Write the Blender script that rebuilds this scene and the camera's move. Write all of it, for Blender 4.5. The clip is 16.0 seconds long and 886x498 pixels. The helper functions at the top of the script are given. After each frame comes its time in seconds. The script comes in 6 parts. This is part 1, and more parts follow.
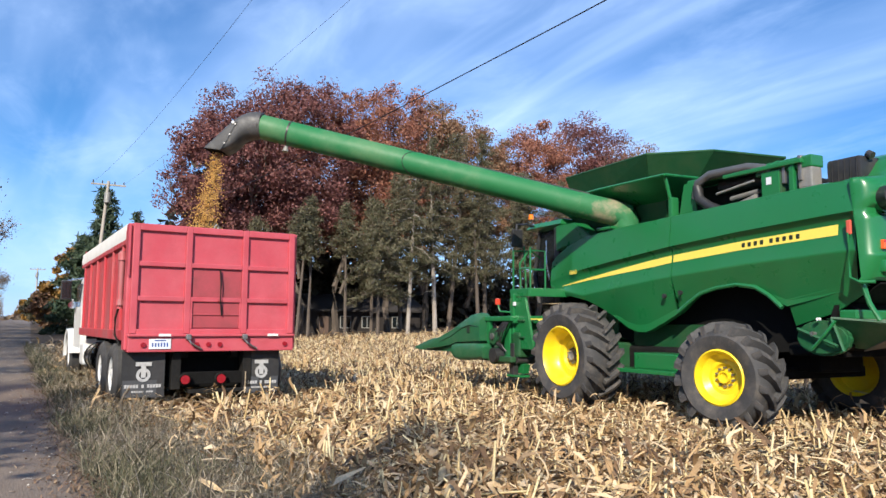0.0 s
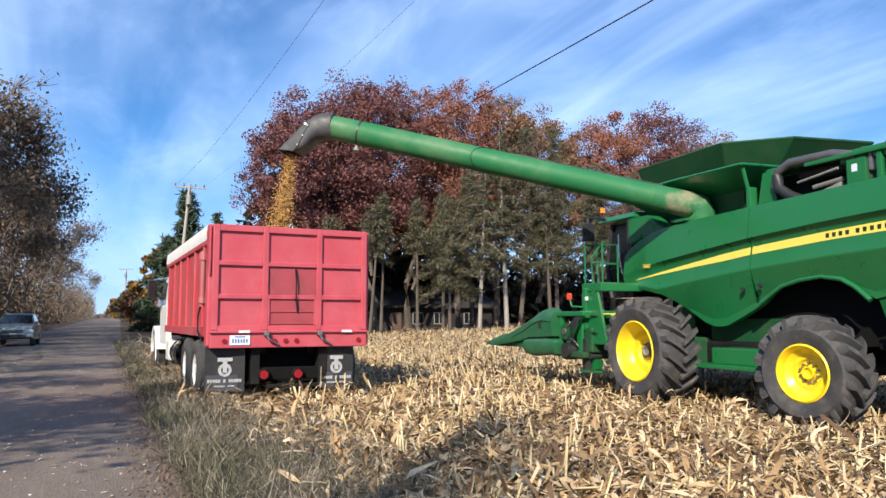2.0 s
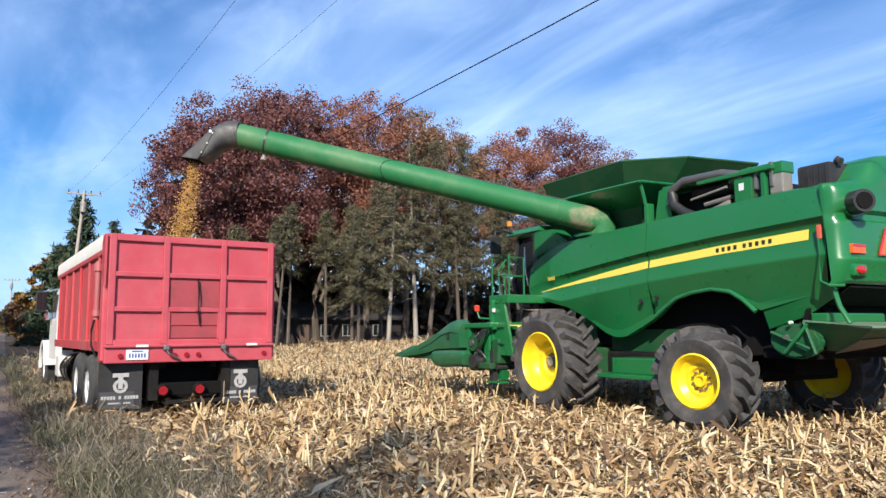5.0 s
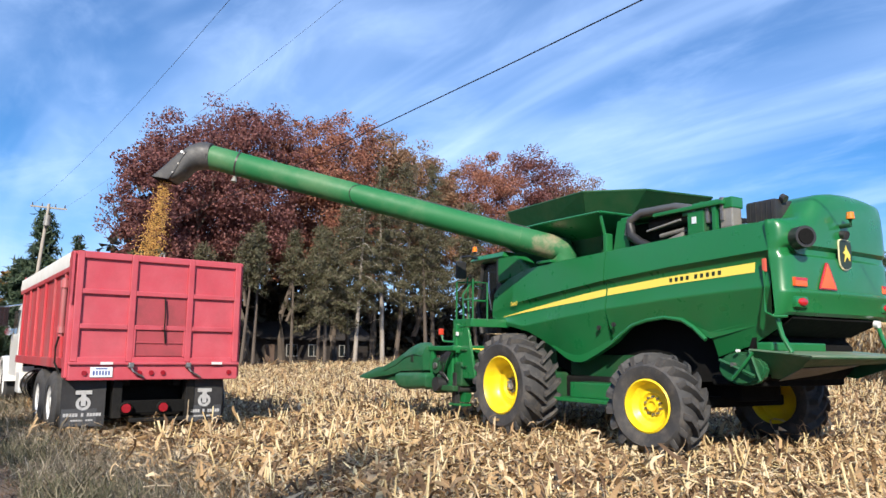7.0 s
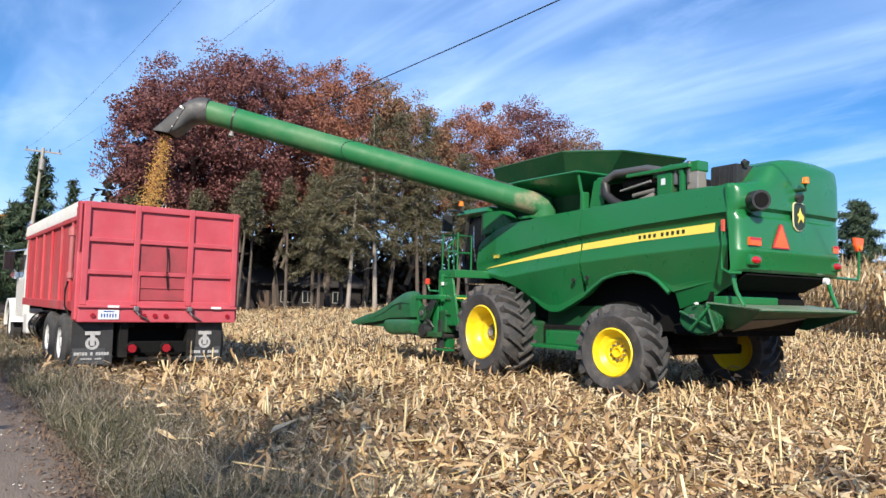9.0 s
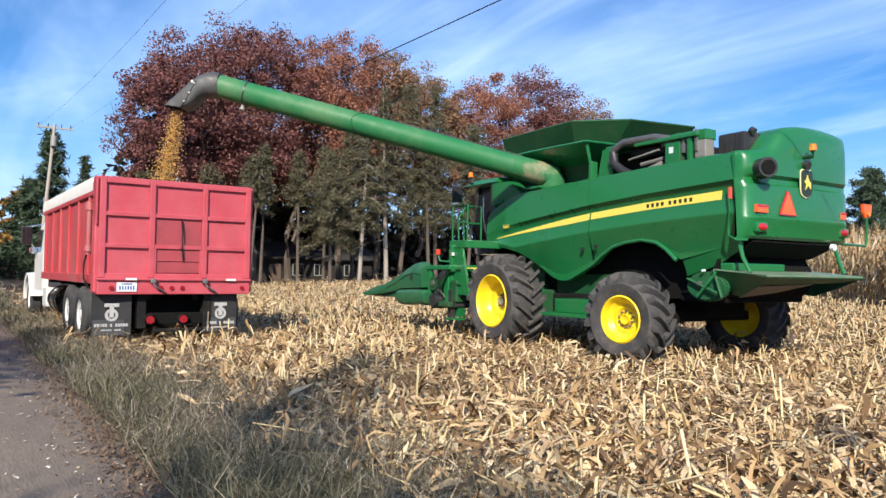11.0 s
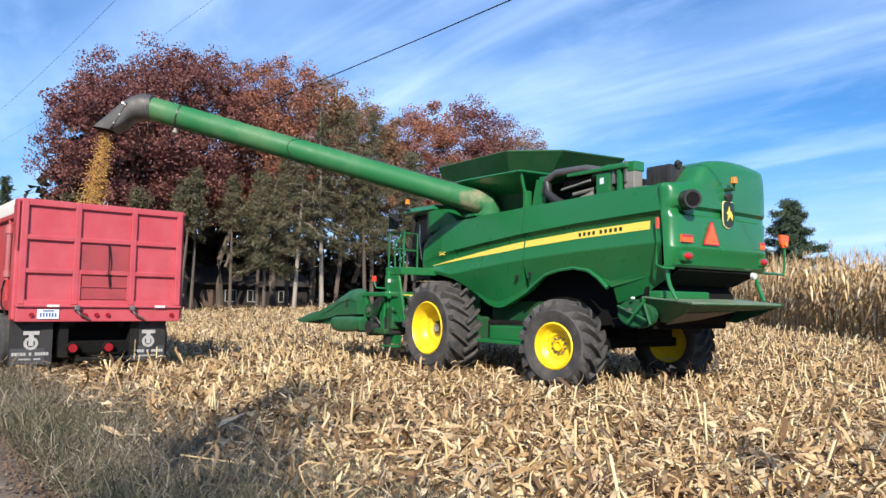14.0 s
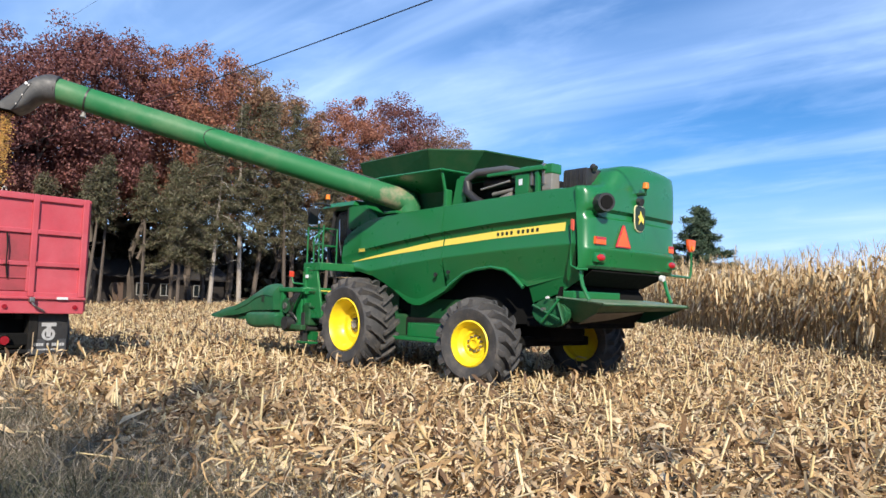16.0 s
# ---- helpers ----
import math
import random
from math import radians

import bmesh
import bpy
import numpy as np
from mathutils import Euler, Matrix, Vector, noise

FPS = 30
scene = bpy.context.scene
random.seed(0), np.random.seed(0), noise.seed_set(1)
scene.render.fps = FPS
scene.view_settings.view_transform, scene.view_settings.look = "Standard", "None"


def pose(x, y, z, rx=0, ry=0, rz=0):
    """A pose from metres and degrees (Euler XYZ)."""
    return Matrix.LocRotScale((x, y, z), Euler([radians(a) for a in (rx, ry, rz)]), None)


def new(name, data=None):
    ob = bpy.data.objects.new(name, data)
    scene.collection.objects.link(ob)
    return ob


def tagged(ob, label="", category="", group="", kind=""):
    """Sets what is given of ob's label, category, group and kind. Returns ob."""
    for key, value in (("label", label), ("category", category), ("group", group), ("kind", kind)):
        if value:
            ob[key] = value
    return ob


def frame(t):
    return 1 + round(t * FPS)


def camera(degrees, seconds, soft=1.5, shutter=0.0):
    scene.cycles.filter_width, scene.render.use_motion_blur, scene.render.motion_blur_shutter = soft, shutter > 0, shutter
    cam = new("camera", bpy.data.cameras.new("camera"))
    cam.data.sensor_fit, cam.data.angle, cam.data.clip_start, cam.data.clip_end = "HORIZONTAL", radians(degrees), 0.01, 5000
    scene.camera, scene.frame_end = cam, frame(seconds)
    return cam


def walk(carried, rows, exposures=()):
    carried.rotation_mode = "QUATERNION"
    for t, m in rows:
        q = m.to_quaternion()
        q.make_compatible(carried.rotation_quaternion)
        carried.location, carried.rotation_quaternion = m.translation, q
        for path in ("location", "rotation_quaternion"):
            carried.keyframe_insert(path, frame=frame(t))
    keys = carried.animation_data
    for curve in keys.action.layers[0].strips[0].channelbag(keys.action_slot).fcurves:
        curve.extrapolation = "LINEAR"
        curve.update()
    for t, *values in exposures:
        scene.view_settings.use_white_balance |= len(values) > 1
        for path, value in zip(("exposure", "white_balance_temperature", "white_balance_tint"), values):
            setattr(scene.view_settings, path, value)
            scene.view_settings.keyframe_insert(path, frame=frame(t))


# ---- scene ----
# the camera: seconds, place, yaw to the left of +y, pitch, roll
cam = camera(62.37, 16.0)
ROWS = [
    (0.0, 0.000, 0.000, 1.330, -30.24, 5.90, 0.30),
    (0.5, 0.006, 0.097, 1.330, -27.57, 5.74, -0.33),
    (1.0, -0.006, -0.010, 1.337, -24.74, 5.83, 0.09),
    (1.5, -0.004, -0.016, 1.334, -23.00, 5.77, 0.43),
    (2.0, 0.002, -0.033, 1.327, -24.66, 5.56, -0.02),
    (2.5, 0.006, -0.044, 1.333, -26.73, 5.61, -0.35),
    (3.0, 0.008, -0.043, 1.331, -28.01, 5.93, -0.37),
    (3.5, 0.013, -0.052, 1.331, -29.25, 6.26, -1.16),
    (4.0, 0.026, -0.061, 1.333, -30.88, 6.43, -0.93),
    (4.2, 0.026, -0.061, 1.333, -31.62, 6.47, -0.92),
    (6.3, -0.074, -0.052, 1.340, -31.43, 6.41, 0.19),
    (6.5, -0.082, -0.110, 1.341, -32.40, 6.91, -0.91),
    (7.0, -0.115, -0.352, 1.344, -34.18, 8.14, 0.58),
    (7.5, -0.189, -0.576, 1.356, -37.60, 8.38, -1.20),
    (8.0, -0.282, -0.716, 1.371, -40.19, 7.55, -1.34),
    (8.5, -0.337, -0.911, 1.363, -37.44, 5.62, -1.26),
    (9.0, -0.421, -1.060, 1.354, -34.69, 4.14, 1.40),
    (9.2, -0.441, -1.096, 1.352, -34.12, 3.91, 0.15),
    (11.3, -0.508, -1.202, 1.311, -33.93, 1.72, 0.96),
    (11.5, -0.508, -1.202, 1.311, -34.99, 1.79, 0.73),
    (12.0, -0.510, -1.208, 1.313, -36.59, 2.18, 0.61),
    (12.5, -0.517, -1.211, 1.320, -36.48, 2.70, 0.91),
    (13.0, -0.520, -1.211, 1.319, -36.66, 3.40, 0.71),
    (13.5, -0.521, -1.226, 1.326, -37.53, 3.79, 0.96),
    (14.0, -0.525, -1.242, 1.324, -38.82, 4.09, 0.96),
    (14.5, -0.529, -1.251, 1.329, -40.18, 4.46, 1.28),
    (15.0, -0.519, -1.253, 1.331, -41.47, 4.88, 1.19),
    (15.5, -0.512, -1.266, 1.318, -42.76, 4.69, 1.69),
    (16.0, -0.479, -1.280, 1.311, -44.87, 4.09, 1.90),
]


def aim(x, y, z, yaw, pitch, roll):
    """A hand-held camera that looks along yaw and pitch and leans by roll."""
    return pose(x, y, z, 90 + pitch, 0, yaw) @ pose(0, 0, 0, 0, 0, roll)


walk(cam, [(t, aim(*r)) for t, *r in ROWS], exposures=[(0.0, 0.52), (15.4, 0.52), (16.0, 0.44)])
# ---- light: low autumn sun behind the camera, high thin cloud ----
SUN_EL, SUN_WAY = 33.0, Vector((0.64, 0.77))      # elevation; the way the light travels over the ground
el = radians(SUN_EL)
SUN_WAY.normalize()
sun_dir = Vector((SUN_WAY.x * math.cos(el), SUN_WAY.y * math.cos(el), -math.sin(el)))
sun = bpy.data.lights.new("sun", "SUN")
sun.energy, sun.angle, sun.color = 5.0, radians(0.55), (1.0, 0.91, 0.77)
sun_ob = new("sun", sun)
sun_ob.matrix_world = Matrix.Translation((-30, -40, 40)) @ sun_dir.to_track_quat("-Z", "Y").to_matrix().to_4x4()

world = bpy.data.worlds.new("sky")
scene.world = world
world.use_nodes = True
wn, wl = world.node_tree.nodes, world.node_tree.links
wn.clear()
w_out, w_bg, w_sky = wn.new("ShaderNodeOutputWorld"), wn.new("ShaderNodeBackground"), wn.new("ShaderNodeTexSky")
w_sky.sky_type, w_sky.sun_disc = "NISHITA", False
w_sky.sun_elevation = el
w_sky.sun_rotation = math.atan2(-SUN_WAY.x, -SUN_WAY.y)
w_sky.air_density, w_sky.dust_density, w_sky.ozone_density, w_sky.altitude = 0.9, 0.0, 2.5, 300
w_bg.inputs["Strength"].default_value = 0.100
# cirrus: streaks drawn on a flat layer high above
w_geo = wn.new("ShaderNodeTexCoord")
w_sep = wn.new("ShaderNodeSeparateXYZ")
wl.new(w_geo.outputs["Generated"], w_sep.inputs[0])


def w_math(op, a, b=None):
    n = wn.new("ShaderNodeMath")
    n.operation = op
    for k, v in enumerate((a, b)):
        if v is None:
            continue
        if isinstance(v, (int, float)):
            n.inputs[k].default_value = v
        else:
            wl.new(v, n.inputs[k])
    return n.outputs[0]


w_up = w_math("ADD", w_math("MAXIMUM", w_sep.outputs["Z"], 0.0), 0.14)
w_flat = wn.new("ShaderNodeCombineXYZ")
wl.new(w_math("DIVIDE", w_sep.outputs["X"], w_up), w_flat.inputs[0])
wl.new(w_math("DIVIDE", w_sep.outputs["Y"], w_up), w_flat.inputs[1])


def w_noise(scale, detail, rough, stretch, turn, lo, hi, warp=0.0):
    m = wn.new("ShaderNodeMapping")
    m.inputs["Scale"].default_value = stretch
    m.inputs["Rotation"].default_value = (0, 0, radians(turn))
    wl.new(w_flat.outputs[0], m.inputs["Vector"])
    n = wn.new("ShaderNodeTexNoise")
    n.inputs["Scale"].default_value, n.inputs["Detail"].default_value = scale, detail
    n.inputs["Roughness"].default_value, n.inputs["Distortion"].default_value = rough, warp
    wl.new(m.outputs[0], n.inputs["Vector"])
    r = wn.new("ShaderNodeMapRange")
    r.inputs["From Min"].default_value, r.inputs["From Max"].default_value = lo, hi
    r.interpolation_type = "SMOOTHSTEP"
    wl.new(n.outputs["Fac"], r.inputs["Value"])
    return r.outputs[0]


w_broad = w_noise(0.6, 3, 0.5, (1, 0.5, 1), 35, 0.36, 0.66, 0.5)
w_streak = w_noise(1.0, 4, 0.55, (2.0, 0.42, 1), 28, 0.40, 0.76, 0.9)
w_veil = w_noise(2.4, 5, 0.6, (1.5, 0.8, 1), 60, 0.42, 0.80, 0.4)
w_cloud = w_math("MINIMUM", w_math("ADD", w_math("MULTIPLY", w_broad, 0.58), w_math("ADD", w_math("MULTIPLY", w_streak, 0.42), w_math("MULTIPLY", w_veil, 0.26))), 0.82)
w_mix = wn.new("ShaderNodeMix")
w_mix.data_type = "RGBA"
wl.new(w_cloud, w_mix.inputs["Factor"])
w_hue = wn.new("ShaderNodeHueSaturation")
w_hue.inputs["Saturation"].default_value = 1.36
w_hue.inputs["Hue"].default_value = 0.506
w_hue.inputs["Value"].default_value = 1.06
wl.new(w_sky.outputs[0], w_hue.inputs["Color"])
w_low = wn.new("ShaderNodeMapRange")
w_low.interpolation_type = "SMOOTHSTEP"
for key, val in (("From Min", 0.0), ("From Max", 0.30), ("To Min", 0.72), ("To Max", 0.0)):
    w_low.inputs[key].default_value = val
wl.new(w_sep.outputs["Z"], w_low.inputs["Value"])
w_blue = wn.new("ShaderNodeMix")
w_blue.data_type = "RGBA"
wl.new(w_low.outputs[0], w_blue.inputs["Factor"])
wl.new(w_hue.outputs[0], w_blue.inputs["A"])
w_blue.inputs["B"].default_value = (1.75, 3.95, 8.2, 1)
wl.new(w_blue.outputs["Result"], w_mix.inputs["A"])
w_mix.inputs["B"].default_value = (5.3, 7.3, 11.2, 1)
wl.new(w_mix.outputs["Result"], w_bg.inputs["Color"])
wl.new(w_bg.outputs[0], w_out.inputs[0])
# ---- materials ----
def mat(name, color, rough=0.6, second=None, scale=6.0, amount=0.5, fine=60.0, grain=0.12, bump=0.0, metal=0.0, coat=0.0,
        dirt=None, dirt_amount=0.0, dirt_scale=2.5, per_object=0.0, per_island=0.0, island_colors=None, stretch=(1, 1, 1), sheer=0.0, spec=0.5):
    """A surface with broad patches, fine grain, bump, dirt, and variation per object or per loose piece."""
    m = bpy.data.materials.new(name)
    m.use_nodes = True
    nt = m.node_tree
    nd, ln = nt.nodes, nt.links
    bsdf = nd["Principled BSDF"]
    tc = nd.new("ShaderNodeTexCoord")
    mp = nd.new("ShaderNodeMapping")
    mp.inputs["Scale"].default_value = stretch
    ln.new(tc.outputs["Object"], mp.inputs["Vector"])

    def noise_tex(sc, detail=5.0, r=0.6):
        n = nd.new("ShaderNodeTexNoise")
        n.inputs["Scale"].default_value, n.inputs["Detail"].default_value, n.inputs["Roughness"].default_value = sc, detail, r
        ln.new(mp.outputs[0], n.inputs["Vector"])
        return n.outputs["Fac"]

    def ranged(v, lo, hi, a=0.0, b=1.0):
        n = nd.new("ShaderNodeMapRange")
        for k, val in (("From Min", lo), ("From Max", hi), ("To Min", a), ("To Max", b)):
            n.inputs[k].default_value = val
        ln.new(v, n.inputs["Value"])
        return n.outputs[0]

    def mixed(fac, a, b, blend="MIX"):
        n = nd.new("ShaderNodeMix")
        n.data_type, n.blend_type = "RGBA", blend
        for key, v in (("Factor", fac), ("A", a), ("B", b)):
            if isinstance(v, (int, float)):
                n.inputs[key].default_value = v
            elif isinstance(v, tuple):
                n.inputs[key].default_value = (*v, 1)
            else:
                ln.new(v, n.inputs[key])
        return n.outputs["Result"]

    second = second or tuple(c * 0.75 for c in color)
    col = mixed(ranged(noise_tex(scale), 0.35, 0.65, 0.0, amount), color, second)
    if island_colors:
        geo = nd.new("ShaderNodeNewGeometry")
        ramp = nd.new("ShaderNodeValToRGB")
        el_ = ramp.color_ramp.elements
        while len(el_) < len(island_colors):
            el_.new(0.5)
        for k, c in enumerate(island_colors):
            el_[k].position = k / (len(island_colors) - 1)
            el_[k].color = (*c, 1)
        ln.new(geo.outputs["Random Per Island"], ramp.inputs[0])
        col = mixed(ranged(noise_tex(scale), 0.3, 0.7, 0.0, amount), ramp.outputs[0], mixed(0.5, ramp.outputs[0], second))
    grain_v = noise_tex(fine, 3.0)
    if grain:
        col = mixed(1.0, col, mixed(ranged(grain_v, 0.3, 0.7), (1 - grain,) * 3, (1 + grain,) * 3), "MULTIPLY")
    if dirt:
        col = mixed(ranged(noise_tex(dirt_scale, 8.0, 0.7), 0.48, 0.72, 0.0, dirt_amount), col, dirt)
    if per_object or per_island:
        src = nd.new("ShaderNodeObjectInfo").outputs["Random"] if per_object else nd.new("ShaderNodeNewGeometry").outputs["Random Per Island"]
        amt = per_object or per_island
        h = nd.new("ShaderNodeHueSaturation")
        ln.new(ranged(src, 0, 1, 1 - amt, 1 + amt), h.inputs["Value"])
        ln.new(col, h.inputs["Color"])
        col = h.outputs[0]
    ln.new(col, bsdf.inputs["Base Color"])
    ln.new(ranged(noise_tex(scale * 2.3), 0.3, 0.7, max(0.02, rough - 0.09), min(1, rough + 0.09)), bsdf.inputs["Roughness"])
    bsdf.inputs["Metallic"].default_value = metal
    bsdf.inputs["Coat Weight"].default_value = coat
    bsdf.inputs["Coat Roughness"].default_value = 0.12
    bsdf.inputs["Specular IOR Level"].default_value = spec
    if bump:
        b = nd.new("ShaderNodeBump")
        b.inputs["Strength"].default_value, b.inputs["Distance"].default_value = bump, 0.02
        ln.new(grain_v, b.inputs["Height"])
        ln.new(b.outputs[0], bsdf.inputs["Normal"])
    if sheer:
        tr = nd.new("ShaderNodeBsdfTranslucent")
        mx = nd.new("ShaderNodeMixShader")
        mx.inputs[0].default_value = sheer
        ln.new(col, tr.inputs["Color"])
        ln.new(bsdf.outputs[0], mx.inputs[1])
        ln.new(tr.outputs[0], mx.inputs[2])
        ln.new(mx.outputs[0], nd["Material Output"].inputs[0])
    return m


DUST = (0.30, 0.22, 0.14)
GREEN = mat("green_paint", (0.011, 0.150, 0.043), 0.33, second=(0.012, 0.136, 0.040), scale=1.2, coat=0.35, grain=0.05, dirt=(0.05, 0.13, 0.06), dirt_amount=0.16, dirt_scale=1.4)
GREEN_AUGER = mat("green_auger_paint", (0.016, 0.150, 0.050), 0.55, second=(0.035, 0.170, 0.070), scale=0.9, coat=0.0, grain=0.05, dirt=(0.24, 0.30, 0.17), dirt_amount=0.3, dirt_scale=0.9, spec=0.3)
GREEN_STAIN = mat("dust_stained_green_paint", (0.018, 0.150, 0.050), 0.6, second=(0.04, 0.165, 0.07), scale=1.2, amount=0.6, grain=0.06, dirt=(0.38, 0.28, 0.20), dirt_amount=0.9, dirt_scale=1.6, spec=0.28)
# darker green: dust, and the shade under flares and overhangs, in one colour
GREEN_DARK = mat("green_dusty_paint", (0.007, 0.070, 0.024), 0.55, second=(0.03, 0.08, 0.03), scale=2.5, grain=0.1, dirt=(0.05, 0.09, 0.04), dirt_amount=0.3)
GREEN_WORN = mat("worn_green_poly", (0.013, 0.105, 0.040), 0.42, second=(0.03, 0.11, 0.05), scale=2.2, amount=0.7, grain=0.08, dirt=(0.12, 0.15, 0.09), dirt_amount=0.35, dirt_scale=3.0, spec=0.4)
YELLOW = mat("yellow_paint", (0.83, 0.60, 0.012), 0.38, second=(0.80, 0.58, 0.02), coat=0.2, grain=0.05, dirt=DUST, dirt_amount=0.18, dirt_scale=4)
DECAL = mat("yellow_decal", (0.80, 0.62, 0.10), 0.4, grain=0.03, amount=0.1)
DECAL_DK = mat("dark_decal", (0.02, 0.035, 0.02), 0.45, grain=0.05)
TYRE = mat("tyre_rubber", (0.036, 0.036, 0.038), 0.75, second=(0.065, 0.063, 0.062), scale=5, fine=90, grain=0.2, bump=0.25, dirt=(0.18, 0.15, 0.12), dirt_amount=0.5, dirt_scale=4)
BLACK = mat("black_plastic", (0.022, 0.022, 0.024), 0.5, grain=0.1, dirt=(0.12, 0.11, 0.09), dirt_amount=0.3)
SPOUT = mat("grey_rubber_spout", (0.045, 0.045, 0.048), 0.55, grain=0.12, second=(0.07, 0.07, 0.07), dirt=(0.25, 0.24, 0.22), dirt_amount=0.35)
STEEL = mat("worn_steel", (0.33, 0.32, 0.31), 0.42, metal=0.8, grain=0.15, dirt=(0.14, 0.11, 0.08), dirt_amount=0.5)
GALV = mat("grey_sheet_metal", (0.30, 0.29, 0.27), 0.5, metal=0.3, grain=0.1, dirt=DUST, dirt_amount=0.4)
CHROME = mat("chrome", (0.75, 0.75, 0.75), 0.12, metal=1.0, grain=0.03, amount=0.1)
REDBOX = mat("faded_red_paint", (0.46, 0.058, 0.080), 0.5, second=(0.50, 0.10, 0.125), scale=1.8, amount=0.8, grain=0.06, dirt=(0.30, 0.055, 0.065), dirt_amount=0.5, dirt_scale=1.6)
REDDIRT = mat("stained_red_paint", (0.36, 0.055, 0.07), 0.55, second=(0.26, 0.05, 0.058), scale=3.0, amount=0.8, grain=0.1, dirt=(0.16, 0.04, 0.04), dirt_amount=0.5, dirt_scale=3)
REDSIDE = mat("streaked_red_paint", (0.42, 0.030, 0.044), 0.45, second=(0.50, 0.085, 0.095), scale=2.0, amount=0.9, grain=0.08, dirt=(0.26, 0.19, 0.19), dirt_amount=0.8, dirt_scale=1.6, stretch=(1, 3.0, 0.25))
WHITE = mat("white_paint", (0.78, 0.78, 0.76), 0.35, coat=0.2, grain=0.03, amount=0.2, dirt=(0.45, 0.42, 0.38), dirt_amount=0.25)
TARP = mat("white_tarpaulin", (0.80, 0.80, 0.78), 0.6, grain=0.05, amount=0.3, second=(0.65, 0.64, 0.60), scale=3, dirt=(0.55, 0.45, 0.35), dirt_amount=0.3)
FRAME_BLK = mat("black_chassis", (0.010, 0.010, 0.010), 0.7, grain=0.15, dirt=(0.05, 0.042, 0.034), dirt_amount=0.4, spec=0.2)
# flat black that paints shade onto recessed and underside parts
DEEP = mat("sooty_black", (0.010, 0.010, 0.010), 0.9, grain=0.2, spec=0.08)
FLAP = mat("black_rubber_flap", (0.020, 0.020, 0.022), 0.7, grain=0.1, second=(0.035, 0.035, 0.037), dirt=(0.10, 0.09, 0.08), dirt_amount=0.3)
PRINT = mat("white_print", (0.44, 0.44, 0.44), 0.6, grain=0.1, dirt=(0.15, 0.15, 0.15), dirt_amount=0.4, dirt_scale=14)
PLATE = mat("plate_white", (0.72, 0.76, 0.80), 0.4, grain=0.03)
PLATE_BLUE = mat("plate_blue", (0.03, 0.07, 0.30), 0.4)
LENS_RED = mat("red_lens", (0.48, 0.012, 0.016), 0.18, coat=0.5, grain=0.05)
LENS_DARK = mat("dark_red_lens", (0.28, 0.010, 0.02), 0.2, coat=0.5, grain=0.05)
LENS_AMBER = mat("amber_lens", (0.85, 0.22, 0.01), 0.18, coat=0.5, grain=0.05)
REFLECT = mat("orange_reflector", (0.88, 0.13, 0.035), 0.35, grain=0.04)
LENS_CLEAR = mat("clear_lens", (0.75, 0.76, 0.76), 0.1, coat=0.6, grain=0.02)
GLASS = mat("dark_glass", (0.012, 0.016, 0.018), 0.05, coat=0.6, grain=0.02, spec=0.8)
KERNEL = mat("maize_kernel", (0.68, 0.39, 0.11), 0.5, grain=0.1, per_island=0.3, sheer=0.15)


# ---- mesh tools ----
def part(name, bm, material, parent=None, label="", smooth=False):
    """Links a bmesh as one mesh object, under a thing or a part."""
    me = bpy.data.meshes.new(name)
    bmesh.ops.recalc_face_normals(bm, faces=bm.faces)
    bm.to_mesh(me)
    bm.free()
    me.materials.append(material)
    if smooth:
        me.polygons.foreach_set("use_smooth", [True] * len(me.polygons))
        me.set_sharp_from_angle(angle=radians(38))
    ob = new(name, me)
    ob.parent = parent
    if label:
        tagged(ob, label)
    return ob


def again(ob, m, parent=None):
    """Another object on the same mesh, under the same parent."""
    o = new(ob.name.split(".")[0], ob.data)
    o.parent = parent or ob.parent
    o.matrix_basis = m
    if "label" in ob:
        o["label"] = ob["label"]
    return o


def thing(name, label, category, m=None, group="", kind=""):
    e = new(name)
    e.empty_display_size = 0.2
    if m is not None:
        e.matrix_basis = m
    return tagged(e, label, category, group, kind)


def box(x0, x1, y0, y1, z0, z1, bevel=0.0, bm=None):
    bm = bm or bmesh.new()
    m = Matrix.Translation(((x0 + x1) / 2, (y0 + y1) / 2, (z0 + z1) / 2)) @ Matrix.Diagonal((abs(x1 - x0), abs(y1 - y0), abs(z1 - z0), 1))
    made = bmesh.ops.create_cube(bm, size=1, matrix=m)
    if bevel:
        edges = {e for v in made["verts"] for e in v.link_edges}
        bmesh.ops.bevel(bm, geom=list(edges), offset=bevel, segments=2, affect="EDGES", profile=0.6)
    return bm


def rod(a, b, r, r2=None, n=10, bm=None, caps=True):
    """A round bar from a to b, tapering to r2."""
    bm = bm or bmesh.new()
    a, b = Vector(a), Vector(b)
    q = (b - a).to_track_quat("Z", "Y").to_matrix().to_4x4()
    bmesh.ops.create_cone(bm, cap_ends=caps, segments=n, radius1=r, radius2=r if r2 is None else r2, depth=(b - a).length,
                          matrix=Matrix.Translation((a + b) / 2) @ q)
    return bm


